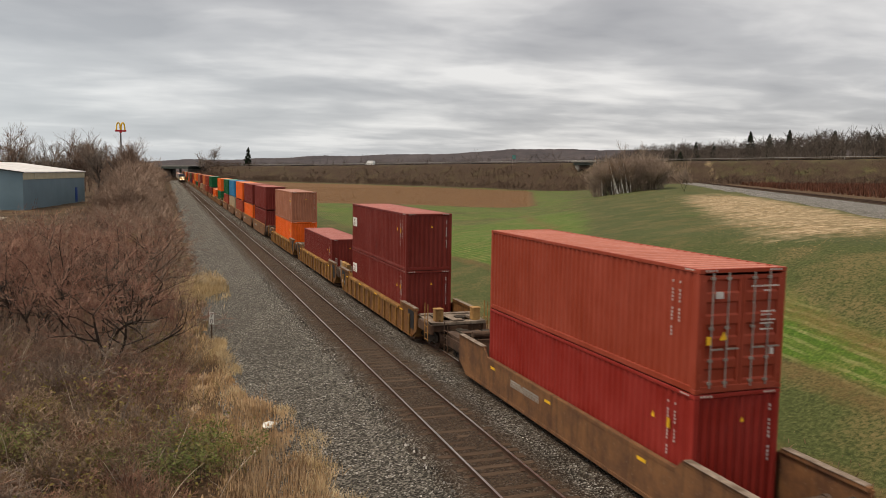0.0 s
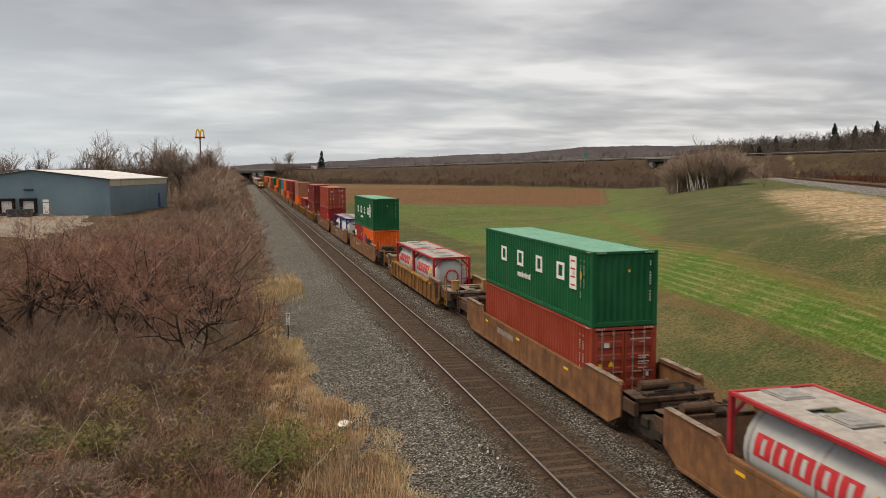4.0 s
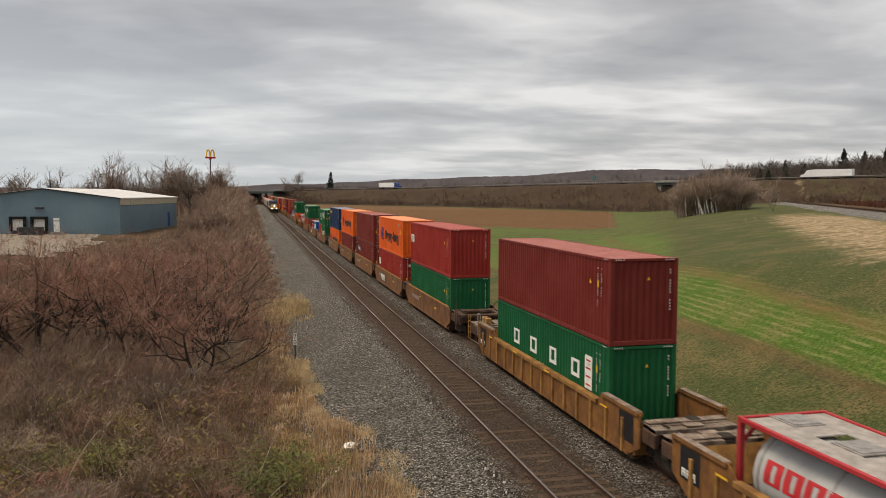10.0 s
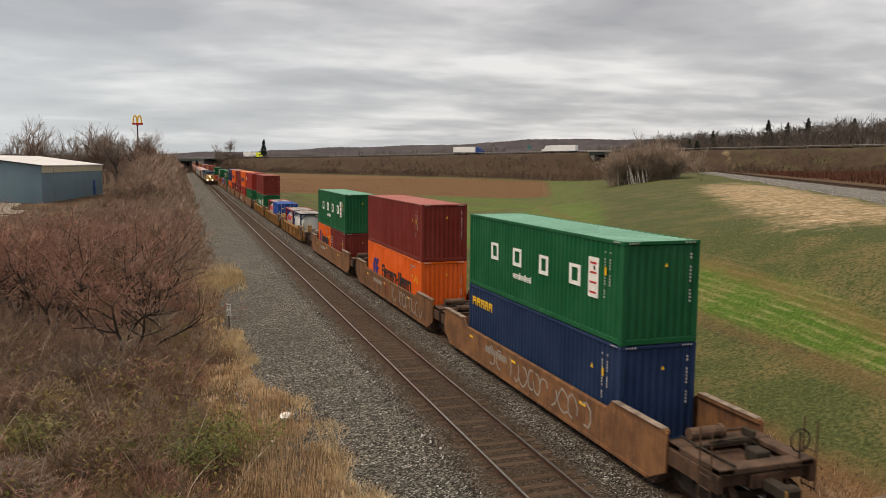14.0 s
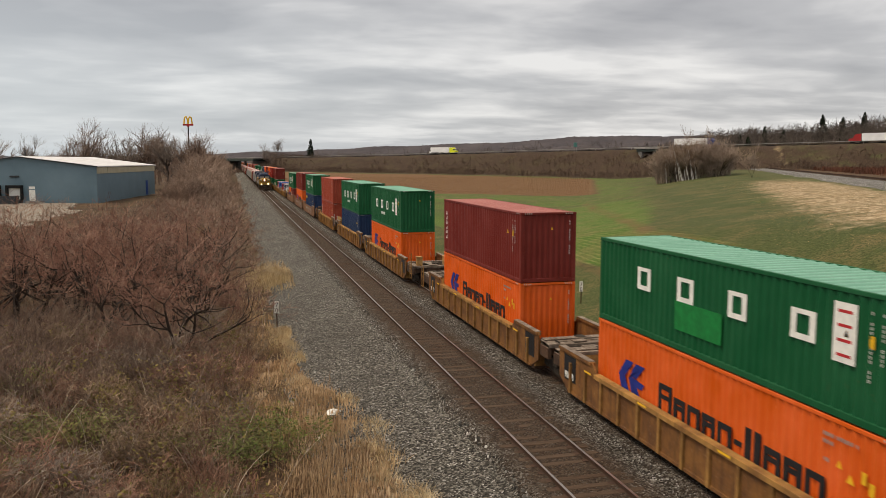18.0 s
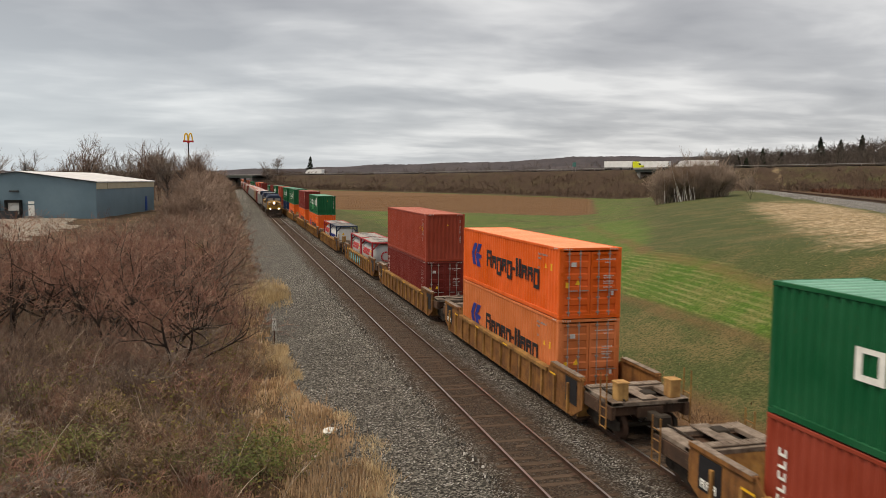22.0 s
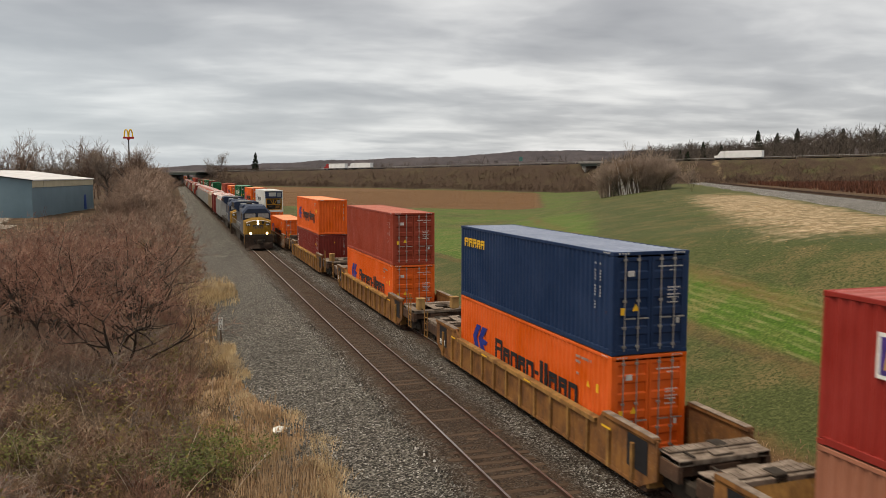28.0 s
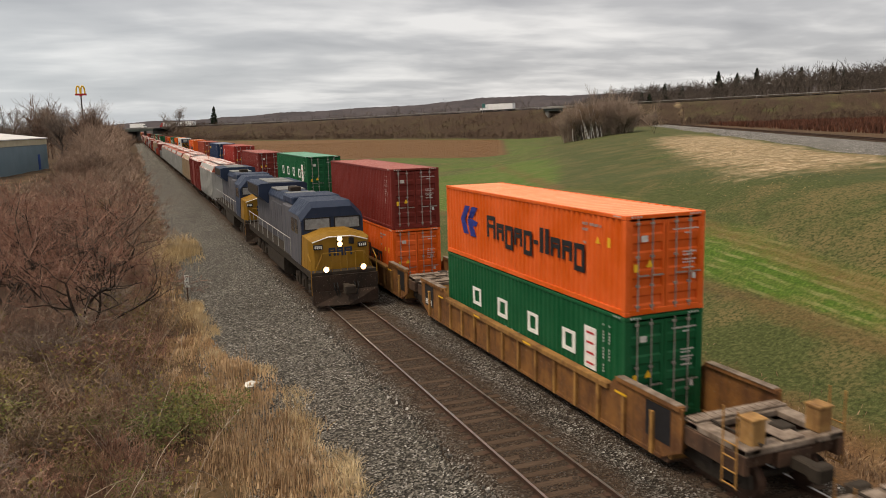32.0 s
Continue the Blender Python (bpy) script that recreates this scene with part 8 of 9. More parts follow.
def leafy_bushes():
    """A few shrubs that still hold olive and green leaves."""
    rng = random.Random(5)
    for j, (x, y, s, mat, n) in enumerate(((0.8, 23.8, 0.80, LEAF_BUSH, 4200), (-0.6, 20.0, 0.55, LEAF_BUSH, 900), (-3.6, 18.6, 0.6, LEAF_OLIVE, 1300), (-6.2, 23.0, 0.62, LEAF_GREEN, 1000), (-11.0, 19.0, 0.6, LEAF_OLIVE, 1200), (-8.8, 17.2, 0.55, LEAF_GREEN, 900), (-2.2, 22.0, 0.5, LEAF_OLIVE, 900), (-7.5, 20.0, 0.75, LEAF_OLIVE, 1100), (-10.5, 25.5, 0.8, LEAF_OLIVE, 700), (-5.0, 17.4, 0.6, LEAF_GREEN, 900), (-3.0, 24.5, 0.7, LEAF_OLIVE, 500),
                                           (-3.6, 96.0, 1.2, LEAF_OLIVE, 900), (-6.2, 26.4, 0.7, LEAF_BUSH, 1500), (-4.6, 26.8, 0.75, LEAF_GREEN, 1700), (-4.1, 30.3, 0.8, LEAF_OLIVE, 1300), (-7.8, 32.8, 0.8, LEAF_GREEN, 1200), (-1.4, 24.3, 0.6, LEAF_GREEN, 900))):
        limbs, twigs, tips = make_shrub(90 + j, 2.2, 9, (5, 6), 2, 0.55, 0.9, 0.022)
        ob = thing("leafy_shrub", "low shrub that still holds yellow-green autumn leaves", "shrub", "leafy shrubs")
        part("trunk", limbs, TWIG_BROWN, ob)
        part("crown", twigs, TWIG_BROWN, ob)
        lf = Sticks()
        for i in range(n):
            p = rng.choice(tips) + Vector((rng.gauss(0, 0.16), rng.gauss(0, 0.16), rng.gauss(-0.1, 0.22)))
            lf.leaf(p, rng.uniform(0.025, 0.06), rng)
        part("leaves", lf.mesh("leaves"), mat, ob, "small yellow-green leaves", kind="stuff")
        ob.matrix_basis = Matrix.Translation((x, y, ground_z(x, y))) @ Matrix.Diagonal((s * 1.3, s * 1.3, s, 1))


leafy_bushes()


def leaf_flecks():
    """Last yellow-green leaves in loose clouds over the brush."""
    rng = random.Random(8)
    st = Sticks()
    for i in range(85):
        y = 14 + 26 * rng.random() ** 1.2
        x = rng.uniform(-17, 1.0)
        if math.hypot(x, y) < 15:
            continue
        z = ground_z(x, y)
        for k in range(rng.randint(40, 150)):
            p = Vector((x + rng.gauss(0, 0.34), y + rng.gauss(0, 0.34), z + abs(rng.gauss(1.15, 0.4))))
            st.leaf(p, rng.uniform(0.03, 0.075), rng)
    me = st.mesh("leaf_flecks")
    me.materials[0] = LEAF_OLIVE
    tagged(new("leaf_flecks", me), "last yellow-green leaves on the brush", "leaves", kind="stuff")


leaf_flecks()


def blades(name, count, where, height, width, mat, label, seed, lean=0.35, heads=0.0):
    """Grass or weed stalks: slim tapering blades, some with a small seed head."""
    rng = random.Random(seed)
    v, f = [], []
    for i in range(count):
        spot = where(rng)
        if spot is None:
            continue
        x, y, k = spot
        z = ground_z(x, y) - 0.03
        h = rng.uniform(*height) * k
        w = rng.uniform(*width)
        a = rng.uniform(0, 6.283)
        lx, ly = rng.gauss(0, lean) * h, rng.gauss(0, lean) * h
        dx, dy = math.cos(a) * w / 2, math.sin(a) * w / 2
        n = len(v)
        v += [(x - dx, y - dy, z), (x + dx, y + dy, z), (x + lx * 0.45 + dx * 0.8, y + ly * 0.45 + dy * 0.8, z + h * 0.62), (x + lx * 0.45 - dx * 0.8, y + ly * 0.45 - dy * 0.8, z + h * 0.62), (x + lx, y + ly, z + h)]
        f += [(n, n + 1, n + 2, n + 3), (n + 3, n + 2, n + 4)]
        if rng.random() < heads:
            n = len(v)
            c = (x + lx, y + ly, z + h)
            q = rng.uniform(0.02, 0.05)
            v += [(c[0] - q, c[1], c[2] - q * 2), (c[0] + q, c[1], c[2] - q * 2), (c[0], c[1] + q, c[2] + q * 2), (c[0], c[1] - q, c[2] - q)]
            f += [(n, n + 1, n + 2), (n + 1, n + 3, n + 2), (n + 3, n, n + 2)]
    me = bpy.data.meshes.new(name)
    me.from_pydata(v, [], f)
    me.materials.append(mat)
    return tagged(new(name, me), label, "plants", kind="stuff")


def grass_edge(rng):
    y = 13 + 40 * rng.random() ** 1.3
    lim = 4.5 - 1.7 * smooth01(23, 33, y) - 0.6 * smooth01(34, 46, y) + 0.55 * math.exp(-(((y - 28.5) / 2.6) ** 2))
    x = lim - 0.3 - abs(rng.gauss(0, 1.0)) * 1.7 + 0.45 * noise.noise((y * 0.5, 3.0, 0))
    clump = noise.noise((x * 0.9, y * 0.6, 2.0))
    if clump < rng.uniform(-0.5, 0.35) or math.hypot(x - 3.1, y - 26.3) < 0.55 or math.hypot(x - 2.1, y - 42.6) < 0.7 or y > 36 and rng.random() < 0.6:
        return None
    return x, y, 0.3 + 0.6 * smooth01(lim, lim - 1.6, x) * (0.5 + clump)


def tuft_patch(rng):
    a = rng.uniform(0, 6.283)
    r = abs(rng.gauss(0, 1))
    x, y = 2.3 + math.cos(a) * r * 1.2, 61.0 + math.sin(a) * r * 3.2
    return (x, y, 0.5 + 0.5 * rng.random()) if x < 4.1 and noise.noise((x * 0.8, y * 0.5, 1.0)) > rng.uniform(-0.7, 0.3) else None


def thicket_floor(rng):
    y = 13 + 60 * rng.random() ** 1.5
    x = rng.uniform(-26, 2.4)
    return (x, y, 0.8 + 0.6 * noise.noise((x * 0.3, y * 0.3, 9.0))) if math.hypot(x, y) > 13.5 else None


blades("dry_grass", 70000, grass_edge, (0.14, 0.48), (0.006, 0.014), GOLD, "golden-brown dry grass along the gravel", 1, 0.8, 0.2)
def straw_edge(rng):
    y = 15 + 33 * rng.random() ** 1.3
    lim = 4.6 - 1.7 * smooth01(23, 33, y) + 0.6 * math.exp(-(((y - 28.5) / 2.6) ** 2))
    x = lim - 0.5 * smooth01(34, 46, y) - abs(rng.gauss(0, 0.5)) + 0.7 * noise.noise((y * 0.5, 3.0, 0))
    if noise.noise((x * 0.7, y * 0.35, 5.0)) < rng.uniform(-0.15, 0.35) + 0.12 * smooth01(24, 30, y) or math.hypot(x - 3.1, y - 26.3) < 0.5:
        return None
    return x, y, 0.4 + 0.6 * rng.random()


def reeds(rng):
    y = 17 + 12 * rng.random()
    x = 2.7 + rng.gauss(0, 0.65) - 0.05 * (y - 17)
    return (x, y, 0.7 + 0.5 * rng.random()) if noise.noise((x * 0.8, y * 0.5, 11.0)) > rng.uniform(-0.5, 0.3) and math.hypot(x - 3.1, y - 26.3) > 0.6 else None


blades("reeds", 2200, reeds, (0.7, 1.2), (0.010, 0.018), GOLD, "upright golden reeds beside the gravel", 16, 0.10)
blades("straw_edge", 30000, straw_edge, (0.15, 0.5), (0.010, 0.022), bark("bright_straw", (0.38, 0.27, 0.14), (0.58, 0.44, 0.25), (0.72, 0.59, 0.38)), "pale straw at the edge of the gravel", 15, 0.5)
blades("grass_tufts", 14000, tuft_patch, (0.3, 0.85), (0.02, 0.045), bark("pale_straw", (0.34, 0.24, 0.12), (0.54, 0.41, 0.23), (0.68, 0.54, 0.33)), "clump of tall pale dry grass", 2, 0.3)
blades("brown_weeds", 5000, thicket_floor, (0.3, 0.9), (0.008, 0.018), STALK, "tangled brown dead weeds under the shrubs", 3, 0.45)
blades("green_weeds", 3000, thicket_floor, (0.25, 0.7), (0.02, 0.045), LEAF_OLIVE, "olive-green weeds low among dead stalks", 5, 0.6)


def sprigs(name, count, where, height, sticks, r, mat, label, seed):
    """Small bare sprays of twigs that make up brush nobody could count."""
    rng = random.Random(seed)
    st = Sticks()
    for i in range(count):
        spot = where(rng)
        if spot is None:
            continue
        x, y, k = spot
        h = rng.uniform(*height) * k
        p = Vector((x, y, ground_z(x, y) - 0.05))
        for j in range(sticks // 4):
            d = Vector((rng.gauss(0, 0.45), rng.gauss(0, 0.45), 1)).normalized()
            q = p + d * h * rng.uniform(0.45, 0.8)
            st.stick(p, q, r, r * 0.7)
            for m in range(4):
                e = (d * 0.7 + Vector((rng.gauss(0, 0.75), rng.gauss(0, 0.75), rng.gauss(0.1, 0.45)))).normalized()
                a = p.lerp(q, rng.uniform(0.4, 1.0))
                b = a + e * h * rng.uniform(0.12, 0.3)
                st.stick(a, b, r * 0.7, r * 0.5)
                e = (e + Vector((rng.gauss(0, 0.5), rng.gauss(0, 0.5), rng.gauss(0.1, 0.4)))).normalized()
                st.stick(b, b + e * h * rng.uniform(0.08, 0.22), r * 0.5, r * 0.25)
    me = st.mesh(name)
    me.materials[0] = mat
    return tagged(new(name, me), label, "brush", kind="stuff")


def brush_patch(kind):
    """Places for one kind of brush: it stands in clumps of its own, with gaps between them."""
    def where(rng):
        y = 13 + 46 * rng.random() ** 1.3
        x = rng.uniform(-26, 0.9 + 0.5 * smooth01(30, 40, y) - 0.02 * y)
        k = noise.noise((x * 0.30 + kind * 17, y * 0.30, 3.0)) + 0.45 * noise.noise((x * 0.95, y * 0.95 + kind * 9, 8.0))
        return (x, y, 0.72 + 0.85 * k) if math.hypot(x, y) > 13.5 and k > rng.uniform(-0.35, 0.05) else None
    return where


def scrub_belt(rng):
    y = 56 + 270 * rng.random() ** 1.5
    x = 2.9 - abs(rng.gauss(0, 1)) * 13
    return (x, y, (0.7 + 0.6 * noise.noise((x * 0.1, y * 0.06, 6.0)) * 1.5) * (0.45 + 0.55 * smooth01(2.4, -1.5, x))) if not (-68 < x < -17 and y > 118) and x < 2.7 and math.hypot(x - 2.7, (y - 60) / 4) > 1.6 else None


sprigs("brown_brush", 2000, brush_patch(0), (0.8, 1.9), 24, 0.0085, bark("brush_brown", (0.06, 0.039, 0.028), (0.21, 0.137, 0.092), (0.46, 0.33, 0.235)), "tangle of thin brown twigs and dead stalks", 31)
sprigs("tan_brush", 1300, brush_patch(1), (0.7, 1.7), 24, 0.0085, STALK, "tangle of tan dead stalks", 32)
sprigs("red_brush", 2400, brush_patch(2), (0.8, 1.9), 24, 0.009, bark("brush_red", (0.075, 0.037, 0.026), (0.24, 0.122, 0.083), (0.43, 0.255, 0.18)), "tangle of reddish bare twigs", 33)
sprigs("grey_brush", 1100, brush_patch(3), (0.8, 2.0), 24, 0.0085, TWIG_GREY, "tangle of grey bare twigs", 36)


def thicket_front(rng):
    x, y = rng.uniform(-18, -0.8), rng.gauss(36.5, 4.0)
    return (x, y, 0.75 + 0.7 * noise.noise((x * 0.4, y * 0.4, 12.0))) if 29 < y < 48 else None


sprigs("thicket_brush", 850, thicket_front, (1.9, 3.6), 24, 0.0105, TWIG_DULL, "brown bare brush round the feet of the sumacs", 37)


def canes():
    """Long pale canes that arch out of the brush and hang over, some with seed heads."""
    rng = random.Random(44)
    st = Sticks()
    for i in range(520):
        y = 14 + 40 * rng.random() ** 1.3
        x = rng.uniform(-24, 1.6)
        if math.hypot(x, y) < 14:
            continue
        a, h = rng.uniform(0, 6.283), rng.uniform(1.1, 2.9)
        p = Vector((x, y, ground_z(x, y)))
        d = Vector((math.cos(a) * 0.3, math.sin(a) * 0.3, 1)).normalized()
        bend = rng.uniform(0.02, 0.22)
        for k in range(6):
            q = p + d * h / 6
            st.stick(p, q, 0.011 * (1 - 0.09 * k), 0.011 * (1 - 0.09 * (k + 1)))
            if k > 2 and rng.random() < 0.6:
                e = (d + Vector((rng.gauss(0, 0.6), rng.gauss(0, 0.6), 0.2))).normalized()
                st.stick(q, q + e * rng.uniform(0.2, 0.5), 0.006, 0.003)
            p = q
            d = (d + Vector((math.cos(a) * bend, math.sin(a) * bend, -bend * 0.55)) + Vector((rng.gauss(0, 0.08), rng.gauss(0, 0.08), 0))).normalized()
        if rng.random() < 0.3:
            for k in range(5):
                st.leaf(p + Vector((rng.gauss(0, 0.05), rng.gauss(0, 0.05), rng.gauss(0, 0.06))), rng.uniform(0.02, 0.04), rng)
    me = st.mesh("canes")
    me.materials[0] = bark("pale_canes", (0.16, 0.12, 0.09), (0.38, 0.31, 0.235), (0.58, 0.50, 0.40))
    tagged(new("canes", me), "long pale arching canes with a few seed heads", "brush", kind="stuff")


canes()
sprigs("rust_scrub", 1700, scrub_belt, (0.6, 1.7), 20, 0.018, STALK_RED, "rust-brown scrub along the railway", 34)
sprigs("dull_scrub", 1700, scrub_belt, (0.8, 2.2), 20, 0.018, TWIG_DULL, "dull brown scrub along the railway", 35)


def verge(rng):
    y = 12 + 150 * rng.random() ** 1.7
    x = 17.4 + rng.gauss(0, 1.2)
    return (x, y, 1.0) if x > 15.4 else None


blades("verge_weeds", 15000, verge, (0.06, 0.24), (0.02, 0.045), STALK, "dry brown weeds on the verge beyond the tracks", 7, 0.4)


def field_grass(rng):
    y = 34 + 150 * rng.random() ** 1.6
    x = rng.uniform(17.5, 34 + 0.62 * y)
    e = x * BRANCH[1] - y * BRANCH[0]
    if e > BRANCH_OFF - 5 or road_st(x, y)[1] > -52 or lush_at(x, y) > rng.uniform(0.15, 0.95) or noise.noise((x * 0.35, y * 0.35, 2.0)) < rng.uniform(-0.5, 0.5):
        return None
    return x, y, 0.6 + 0.8 * rng.random()


blades("field_grass", 22000, field_grass, (0.03, 0.06), (0.015, 0.035), bark("field_green", (0.06, 0.078, 0.016), (0.115, 0.13, 0.032), (0.19, 0.19, 0.064)), "short rough green grass over the field", 11, 1.0)
blades("field_thatch", 16000, field_grass, (0.03, 0.07), (0.015, 0.035), bark("field_thatch", (0.10, 0.08, 0.033), (0.18, 0.14, 0.063), (0.27, 0.21, 0.105)), "dead brown grass among the green", 12, 1.2)


def mound_straw(rng):
    k, e = rng.uniform(40, 150), rng.uniform(5, 21)
    x, y = BRANCH[0] * k + BRANCH[1] * e, BRANCH[1] * k - BRANCH[0] * e
    if y < 32 or noise.noise((x * 0.16, y * 0.16, 7.0)) + 0.5 * noise.noise((x * 0.6, y * 0.6, 3.0)) < rng.uniform(-0.1, 0.35):
        return None
    return x, y, 0.6 + 0.8 * rng.random()


blades("mound_straw", 14000, mound_straw, (0.04, 0.10), (0.02, 0.05), STRAW, "flattened pale straw on the mound", 13, 2.2)


def brown_crop(rng):
    y = rng.uniform(165, 345)
    x = rng.uniform(20, 0.47 * y)
    if y < 224 - 0.55 * (x - 30) + 6 * noise.noise((x * 0.1, y * 0.1, 1.0)) or road_st(x, y)[1] > -50:
        return None
    return x, y, 0.6 + rng.random() * 0.6


blades("brown_crop", 34000, brown_crop, (0.12, 0.34), (0.04, 0.09), bark("rust_crop", (0.13, 0.068, 0.032), (0.22, 0.122, 0.055), (0.31, 0.19, 0.095)), "rust-brown standing weeds across the far field", 9, 0.35)


def vineyard(rng):
    k = rng.uniform(40, 330)
    e = BRANCH_OFF + 16 + 3.0 * int(rng.uniform(0, 46))
    x, y = BRANCH[0] * k + BRANCH[1] * e, BRANCH[1] * k - BRANCH[0] * e
    return (x, y, 1.0) if road_st(x, y)[1] < -40 else None


blades("vine_rows", 40000, vineyard, (0.9, 1.7), (0.12, 0.3), bark("vine_canes", (0.055, 0.022, 0.014), (0.12, 0.047, 0.029), (0.18, 0.085, 0.055)), "rows of bare red-brown vines", 10, 0.2)


def far_wood(name, spots, label, twig, seed, trunk_r=0.16, dense=16, thin=1.0):
    """Many simple bare trees in one mesh, too far off to count."""
    rng = random.Random(seed)
    st = Sticks()
    for x, y, z, h in spots(rng):
        p = Vector((x, y, z))
        top = p + Vector((rng.gauss(0, 0.4), rng.gauss(0, 0.4), h * 0.8))
        st.stick(p, top, trunk_r * h / 12, 0.05)
        for i in range(dense):
            f = rng.uniform(0.25, 1.0)
            a = p.lerp(top, f)
            d = Vector((rng.gauss(0, 1), rng.gauss(0, 1), rng.uniform(0.3, 1.3))).normalized()
            b = a + d * h * rng.uniform(0.16, 0.34)
            st.stick(a, b, 0.05 * h / 12 * thin, 0.03 * thin)
            for j in range(3):
                c = b + (d + Vector((rng.gauss(0, 0.6), rng.gauss(0, 0.6), rng.gauss(0.2, 0.5)))).normalized() * h * rng.uniform(0.08, 0.2)
                st.stick(a.lerp(b, rng.uniform(0.4, 1)), c, (0.06 * h / 12 + 0.02) * thin, 0.03 * thin)
    me = st.mesh(name)
    me.materials[0] = twig
    return tagged(new(name, me), label, "woods", kind="stuff")


def bank_shrubs(rng):
    for i in range(5200):
        s, n = rng.uniform(-178, 420), -15 - 35 * rng.random() ** 0.6
        if abs(s - 189.5) < 5.5 and n > -24:
            continue
        k = noise.noise((s * 0.045, n * 0.09, 2.0)) + 0.5 * noise.noise((s * 0.16, n * 0.25, 6.0)) + 0.35 * smooth01(-30, -46, n)
        if k < rng.uniform(-0.35, 0.4):
            continue
        p = ROAD_P + ROAD_D * s + ROAD_N * n
        yield p.x, p.y, ground_z(p.x, p.y) - 0.2, rng.uniform(1.2, 3.0) * (0.4 if n > -22 else 1.0) * (1 + 0.8 * max(0.0, k))
    # thicker scrub on the slope by the railway bridge
    for i in range(420):
        x = 19 + abs(rng.gauss(0, 1)) * 22
        y = rng.uniform(545, 640)
        yield x, y, ground_z(x, y) - 0.3, rng.uniform(2.5, 6.5) * smooth01(95, 20, x)


def hill_trees(rng):
    for i in range(1900):
        az, d = radians(rng.uniform(29, 60)), rng.uniform(520, 760)
        x, y = d * math.sin(az), d * math.cos(az)
        if road_st(x, y)[1] < 70:
            continue
        yield x, y, ground_z(x, y) - 0.5, rng.uniform(9, 14.5) * (0.6 + 0.4 * smooth01(30, 36, math.degrees(az))) * (1 + 0.4 * smooth01(38, 46, math.degrees(az)))


def mid_trees(rng):
    for i in range(1200):
        s, n = rng.uniform(-420, 330), rng.uniform(45, 150)
        p = ROAD_P + ROAD_D * s + ROAD_N * n
        if abs(p.x - 10.5) < 26:
            continue
        low = 0.5 + 0.5 * smooth01(27, 31, math.degrees(math.atan2(p.x, p.y)))
        z = ground_z(p.x, p.y) - 0.5
        h = rng.uniform(3.0, 6.5) * low
        if p.x > 45:
            h = max(h, road_z(s) + rng.uniform(2.0, 7.5) * (0.75 + 0.8 * noise.noise((s * 0.03, n * 0.02, 1.0))) - z)
        yield p.x, p.y, z, h


def left_wood(rng):
    for i in range(160):
        x, y = rng.uniform(-230, -50), rng.uniform(290, 420)
        yield x, y, ground_z(x, y) - 0.5, rng.uniform(8, 14)
    for i in range(120):
        x, y = rng.uniform(-40, -10), rng.uniform(330, 640)
        yield x, y, ground_z(x, y) - 0.5, rng.uniform(9, 15)


def railway_wood(rng):
    for i in range(640):
        y = 165 + 330 * rng.random() ** 1.4
        x = -2.4 - abs(rng.gauss(0, 1)) * 6.0
        if x < -14 and y < 262:
            continue
        yield x, y, ground_z(x, y) - 0.5, rng.uniform(6.0, 12.0) * (0.55 + 0.45 * smooth01(165, 225, y)) * (0.55 + 0.45 * smooth01(-2, -7, x))
    for i in range(330):
        x, y = 0.8 - abs(rng.gauss(0, 1)) * 8, rng.uniform(95, 190)
        if x < -15 and y > 120:
            continue
        yield x, y, ground_z(x, y) - 0.3, rng.uniform(1.6, 3.6) * (1 + 0.6 * smooth01(140, 180, y))


far_wood("bank_shrubs", bank_shrubs, "brown scrub on the highway embankment", bark("bank_twigs", (0.055, 0.036, 0.026), (0.115, 0.075, 0.054), (0.18, 0.125, 0.09)), 61, 0.2, 6, 0.8)
far_wood("hill_wood", hill_trees, "leafless grey-brown wood on the hill", bark("hill_twigs", (0.05, 0.040, 0.034), (0.10, 0.08, 0.066), (0.145, 0.12, 0.10)), 62, 0.2, 8, 1.05)
far_wood("roadside_wood", mid_trees, "leafless trees behind the highway", TWIG_FAR, 63, 0.15, 13, 0.55)
far_wood("railway_wood", railway_wood, "dense brown leafless trees and scrub along the railway", TWIG_ROSE, 65, 0.16, 15, 0.7)
far_wood("left_wood", left_wood, "leafless trees on the skyline", TWIG_DULL, 64, 0.22, 14)


CLUMP = Vector((117.0, 188.0))


def clump_spot(u, w):
    """A place in the clump: u metres across the line of the branch, w metres along it."""
    return CLUMP.x + 0.85 * u + 0.53 * w, CLUMP.y - 0.53 * u + 0.85 * w


